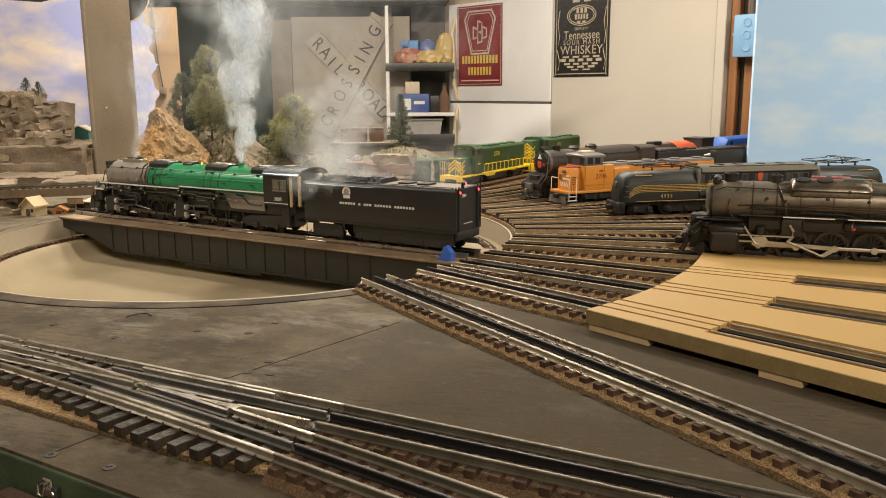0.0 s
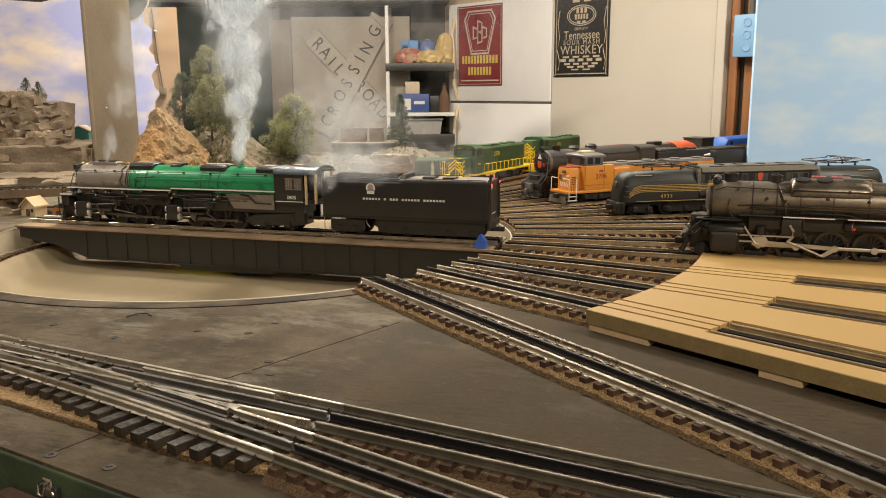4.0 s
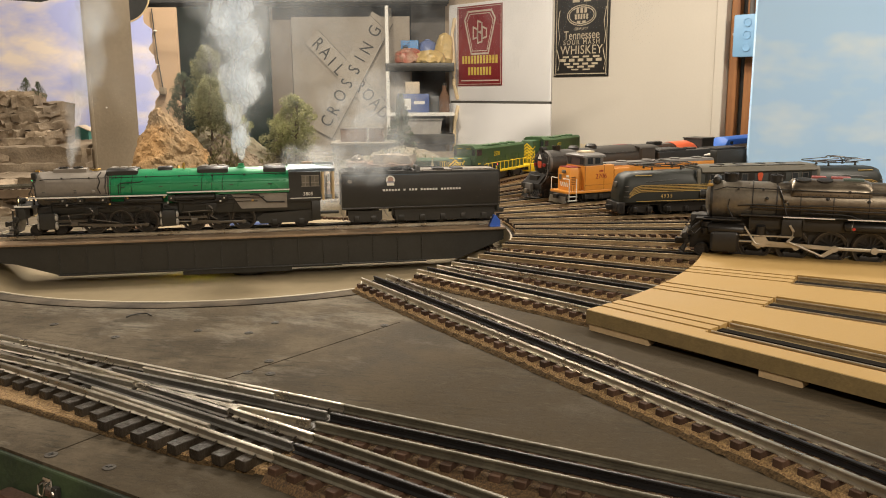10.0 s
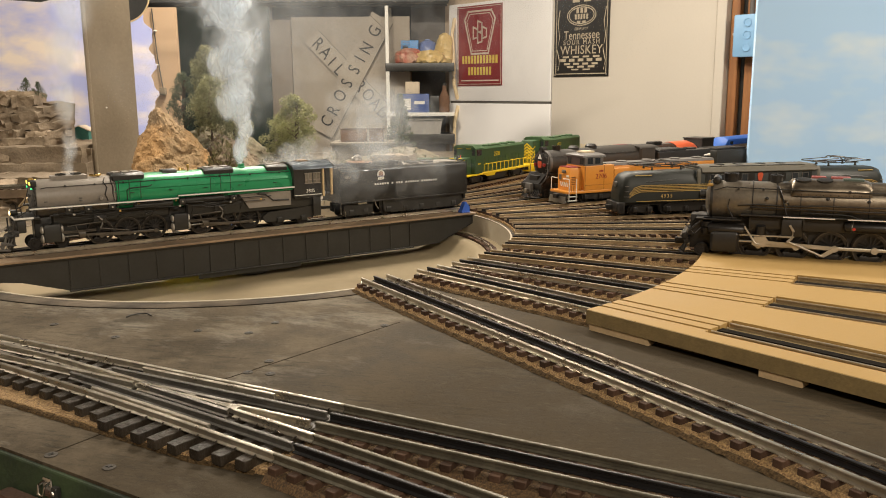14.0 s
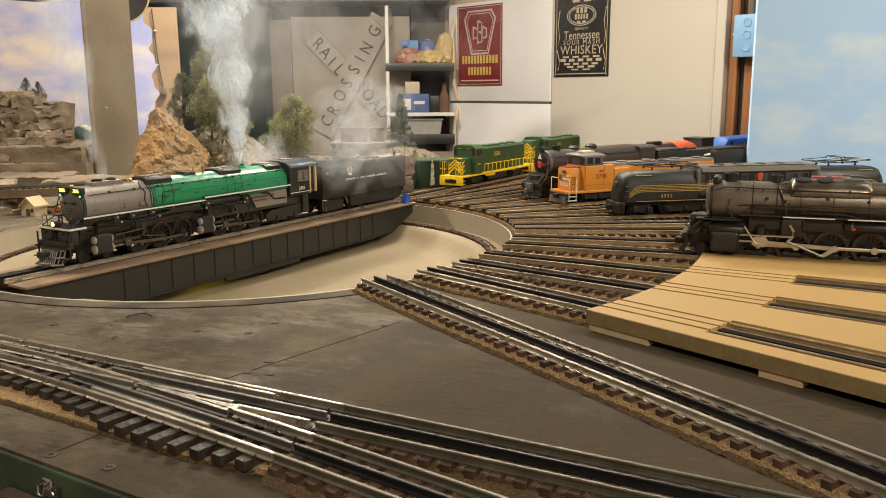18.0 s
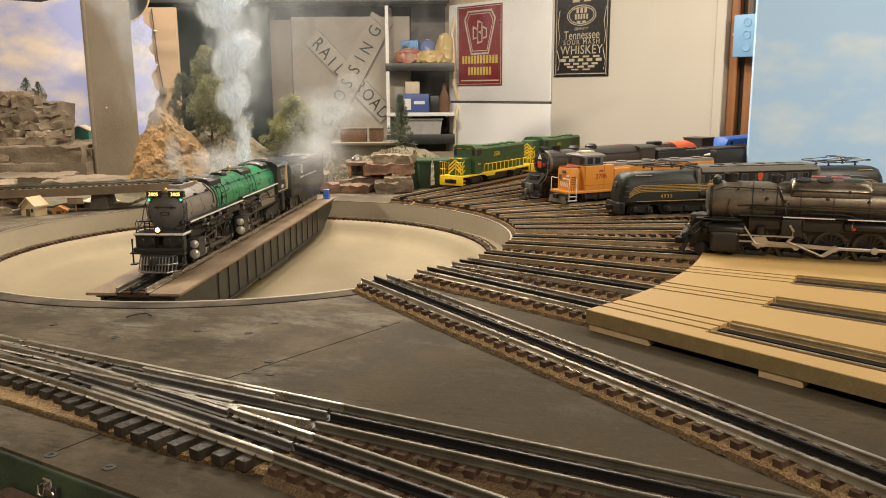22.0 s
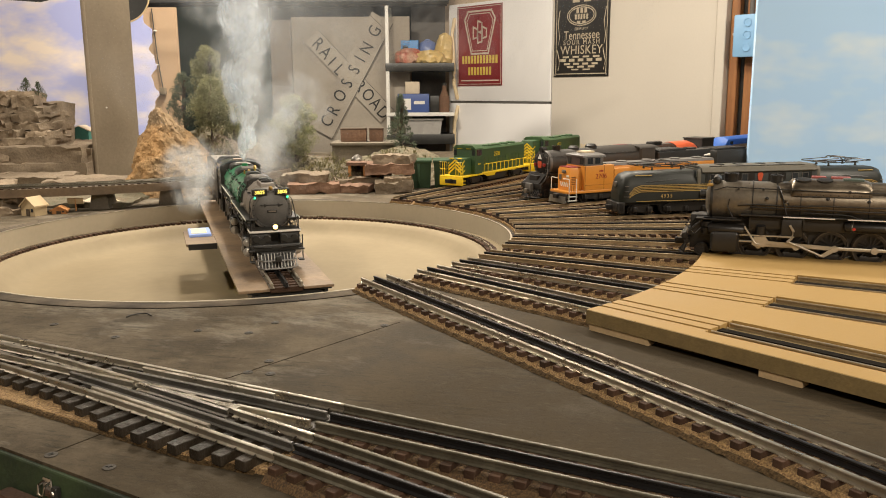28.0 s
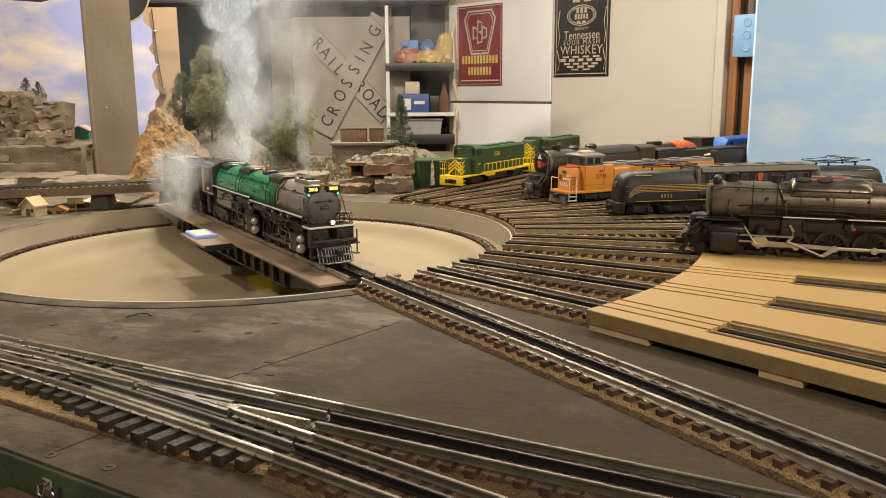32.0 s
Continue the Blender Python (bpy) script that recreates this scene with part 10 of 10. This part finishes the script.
def veil_mesh(name, width, hgt, sheets, seed, material):
    """Upright, gently curled sheets one behind another, each with a round fade."""
    r = random.Random(seed)
    vs, fs, uvs = [], [], []
    nu, nv = 10, 10
    for k in range(sheets):
        a = radians(r.uniform(-26, 26))
        ox, oy, oz = r.uniform(-0.16, 0.16) * width, ((k + 0.5) / sheets - 0.5) * width * 0.7, r.uniform(-0.12, 0.12) * hgt
        kx, kz = r.uniform(0.75, 1.0), r.uniform(0.75, 1.0)
        curl, base = r.uniform(-0.5, 0.5), len(vs)
        for j in range(nv + 1):
            for i in range(nu + 1):
                u, v = 2 * i / nu - 1, 2 * j / nv - 1
                x, z = u * width / 2 * kx, v * hgt / 2 * kz
                bend = curl * width * 0.22 * (u * u - 0.4) + 0.05 * width * math.sin(v * 3 + k * 2 + seed)
                vs.append((x * math.cos(a) - bend * math.sin(a) + ox, x * math.sin(a) + bend * math.cos(a) + oy, z + oz))
                uvs.append((u, v))
        for j in range(nv):
            for i in range(nu):
                q = base + j * (nu + 1) + i
                fs.append((q, q + 1, q + nu + 2, q + nu + 1))
    me = bpy.data.meshes.new(name)
    me.from_pydata(vs, [], fs)
    layer = me.uv_layers.new(name="fade")
    for loop in me.loops:
        layer.data[loop.index].uv = uvs[loop.vertex_index]
    me.materials.append(material)
    me.shade_smooth()
    return me


M_SMOKE = smoke_material("dense_white_smoke", 0.72, (0.405, 0.445, 0.49), size=20.0)
M_WISP = smoke_material("thin_white_smoke", 0.21, (0.39, 0.42, 0.45), size=15.0)
M_STEAM = smoke_material("white_steam", 0.28, (0.43, 0.455, 0.475), size=16.0)
M_VEIL = smoke_material("faint_steam_veil", 0.10, (0.36, 0.375, 0.39), size=18.0)
M_HAZE = smoke_material("faint_smoke_haze", 0.055, (0.36, 0.385, 0.41), size=7.0)
SMOKE = []


def puff(name, label, seed, width, hgt, sheets, material, place, swing):
    """One piece of smoke: place(t) gives its middle; it swings to and fro by so many degrees."""
    ob = new(name, veil_mesh(name, width, hgt, sheets, seed, material))
    tagged(ob, label, "smoke", "smoke over the turntable")
    SMOKE.append((ob, place, swing, random.Random(seed).uniform(0, 6.28)))


def turn_at(t):
    """The bridge's angle at t seconds, in radians."""
    t = max(0.0, min(32.0, t))
    for (t0, a0), (t1, a1) in zip(TURN, TURN[1:]):
        if t <= t1:
            return radians(a0 + (a1 - a0) * (t - t0) / (t1 - t0))


# how far the draught carries the top of the column sideways, in time
WIND = [(0, 0.024), (2, 0.028), (3.5, 0.022), (6, 0.012), (10, 0.014), (12, 0.0), (17, -0.006), (19, -0.048), (21, -0.020), (23, 0.0), (25, -0.010), (28, 0.018), (30, 0.004), (32, 0.0)]


def wind(t):
    t = max(0.0, min(32.0, t))
    for (t0, a0), (t1, a1) in zip(WIND, WIND[1:]):
        if t <= t1:
            return a0 + (a1 - a0) * (t - t0) / (t1 - t0)


def rising(u, v, z0, hgt, drift, phase, lag=0.0):
    """The way of a piece that hangs hgt over the point (u, v) of the bridge, trailing behind its turn."""
    def place(t):
        a = turn_at(t - lag)
        sway = 0.009 * math.sin(0.9 * t + phase) * (0.3 + hgt * 3)
        return (CX + u * math.cos(a) - v * math.sin(a) + drift[0] * hgt + sway + wind(t) * hgt / 0.3, CY + u * math.sin(a) + v * math.cos(a) + drift[1] * hgt, z0 + hgt + 0.010 * math.sin(0.7 * t + phase * 2))
    return place


TURN = [(0, 148.8), (1, 152.1), (2, 155.4), (3, 158.9), (3.5, 160.8), (5.5, 168.4), (6, 170.5), (7, 174.7), (8, 178.8), (9, 184.4), (10, 190.0), (11, 195.4), (12, 201.1), (13, 207.2), (14, 213.7),
        (14.5, 217.0), (16.5, 228.6), (17, 231.9), (18, 238.9), (19, 245.65), (20, 252.1), (21, 258.8), (22, 265.4), (22.5, 268.6), (23, 271.05), (24, 274.8), (25, 278.45), (25.5, 280.3), (27.5, 287.35), (28, 289.1), (29, 292.6), (30, 295.6), (31, 298.55), (32, 301.5)]
# the main column over the green dome
for k in range(17):
    t = k / 16
    hgt = 0.002 + 0.37 * t ** 1.1
    wid = 0.024 + 0.120 * t ** 0.85
    curl = 0.020 * t * math.sin(k * 2.3)
    puff("smoke_column", "dense white smoke rising from the green locomotive", 200 + k, wid, 0.060 + 0.055 * t, 3, M_SMOKE, rising(0.0055 + curl, 0, 0.142, hgt, (-0.02, 0.03), k * 0.9, 0.25 * k), 24 if k % 2 else -20)
for k in range(7):
    puff("smoke_column", "torn white smoke beside the rising column", 230 + k, 0.09 + 0.015 * k, 0.13, 3, M_WISP, rising(0.0055, 0, 0.22, 0.03 + 0.045 * k, (0.28 * (-1) ** k, 0.1), k * 1.7), 18 - 6 * k)
# the thinner column over the front stacks
for k in range(8):
    t = k / 7
    puff("smoke_wisp", "thin white smoke trailing from the front stacks", 260 + k, 0.022 + 0.070 * t, 0.070 + 0.05 * t, 3, M_WISP, rising(0.266, 0, 0.140, 0.24 * t, (0.10, 0.05), k * 1.3, 0.5 * k), 15 - 4 * k)
# a low cloud round the front of the tender
for k in range(7):
    puff("steam_cloud", "drifting steam round the cab and tender", 290 + k, 0.075 + 0.015 * k, 0.075 + 0.006 * k, 3, M_WISP, rising(-0.17 - 0.03 * (k % 3), 0.042, 0.104, 0.020 * k, (0.2, 0.1), k * 2.1, 0.5 * k), 15 - 5 * k)
for k in range(5):
    puff("steam_cloud", "low drifting steam beside the locomotive", 310 + k, 0.075 + 0.018 * k, 0.07 + 0.01 * k, 3, M_STEAM, rising(-0.11 - 0.03 * (k % 3), -0.075, 0.050, 0.018 * k, (0.0, 0.1), k * 1.1, 0.3), 14 - 5 * k)
# steam that drifts from behind the tender across its side as the bridge swings round
def crossing(u, z, phase):
    def place(t):
        k = max(0.0, min(1.0, (t - 8.0) / 4.0))
        v = -0.10 + 0.165 * k * k * (3 - 2 * k)
        a = turn_at(t)
        u2 = u + 0.02 * math.sin(0.5 * t + phase)
        return (CX + u2 * math.cos(a) - v * math.sin(a), CY + u2 * math.sin(a) + v * math.cos(a), z + 0.008 * math.sin(0.8 * t + phase))
    return place


for k in range(5):
    puff("steam_cloud", "thin steam drifting past the tender", 350 + k, 0.16 + 0.02 * k, 0.10 + 0.015 * k, 2, M_VEIL, crossing(-0.15 - 0.05 * k, 0.092 + 0.012 * (k % 3), k * 1.9), 12 - 5 * k)
# thin haze that hangs behind the column
for k in range(6):
    puff("smoke_haze", "thin smoke haze drifting under the ceiling", 330 + k, 0.46, 0.40, 2, M_HAZE, rising(0.0, 0, 0.26, 0.06 * (k % 3), (1.1 * k - 1.6, 2.2), k * 1.4), 10 - 3 * k)


def motions():
    """The bridge turns with the locomotive, its tender and the clamp on it, and the smoke drifts."""
    rows = [(t, pose(CX, CY, 0, 0, 0, a)) for t, a in TURN]
    for carried in (bridge, locomotive, tender, clamp):
        walk(carried, rows)
    for ob, place, swing, start in SMOKE:
        walk(ob, [(t, pose(*place(t), 0, 3 * math.sin(0.5 * t + start), swing * math.sin(0.45 * t + start))) for t in range(0, 33, 2)])


motions()
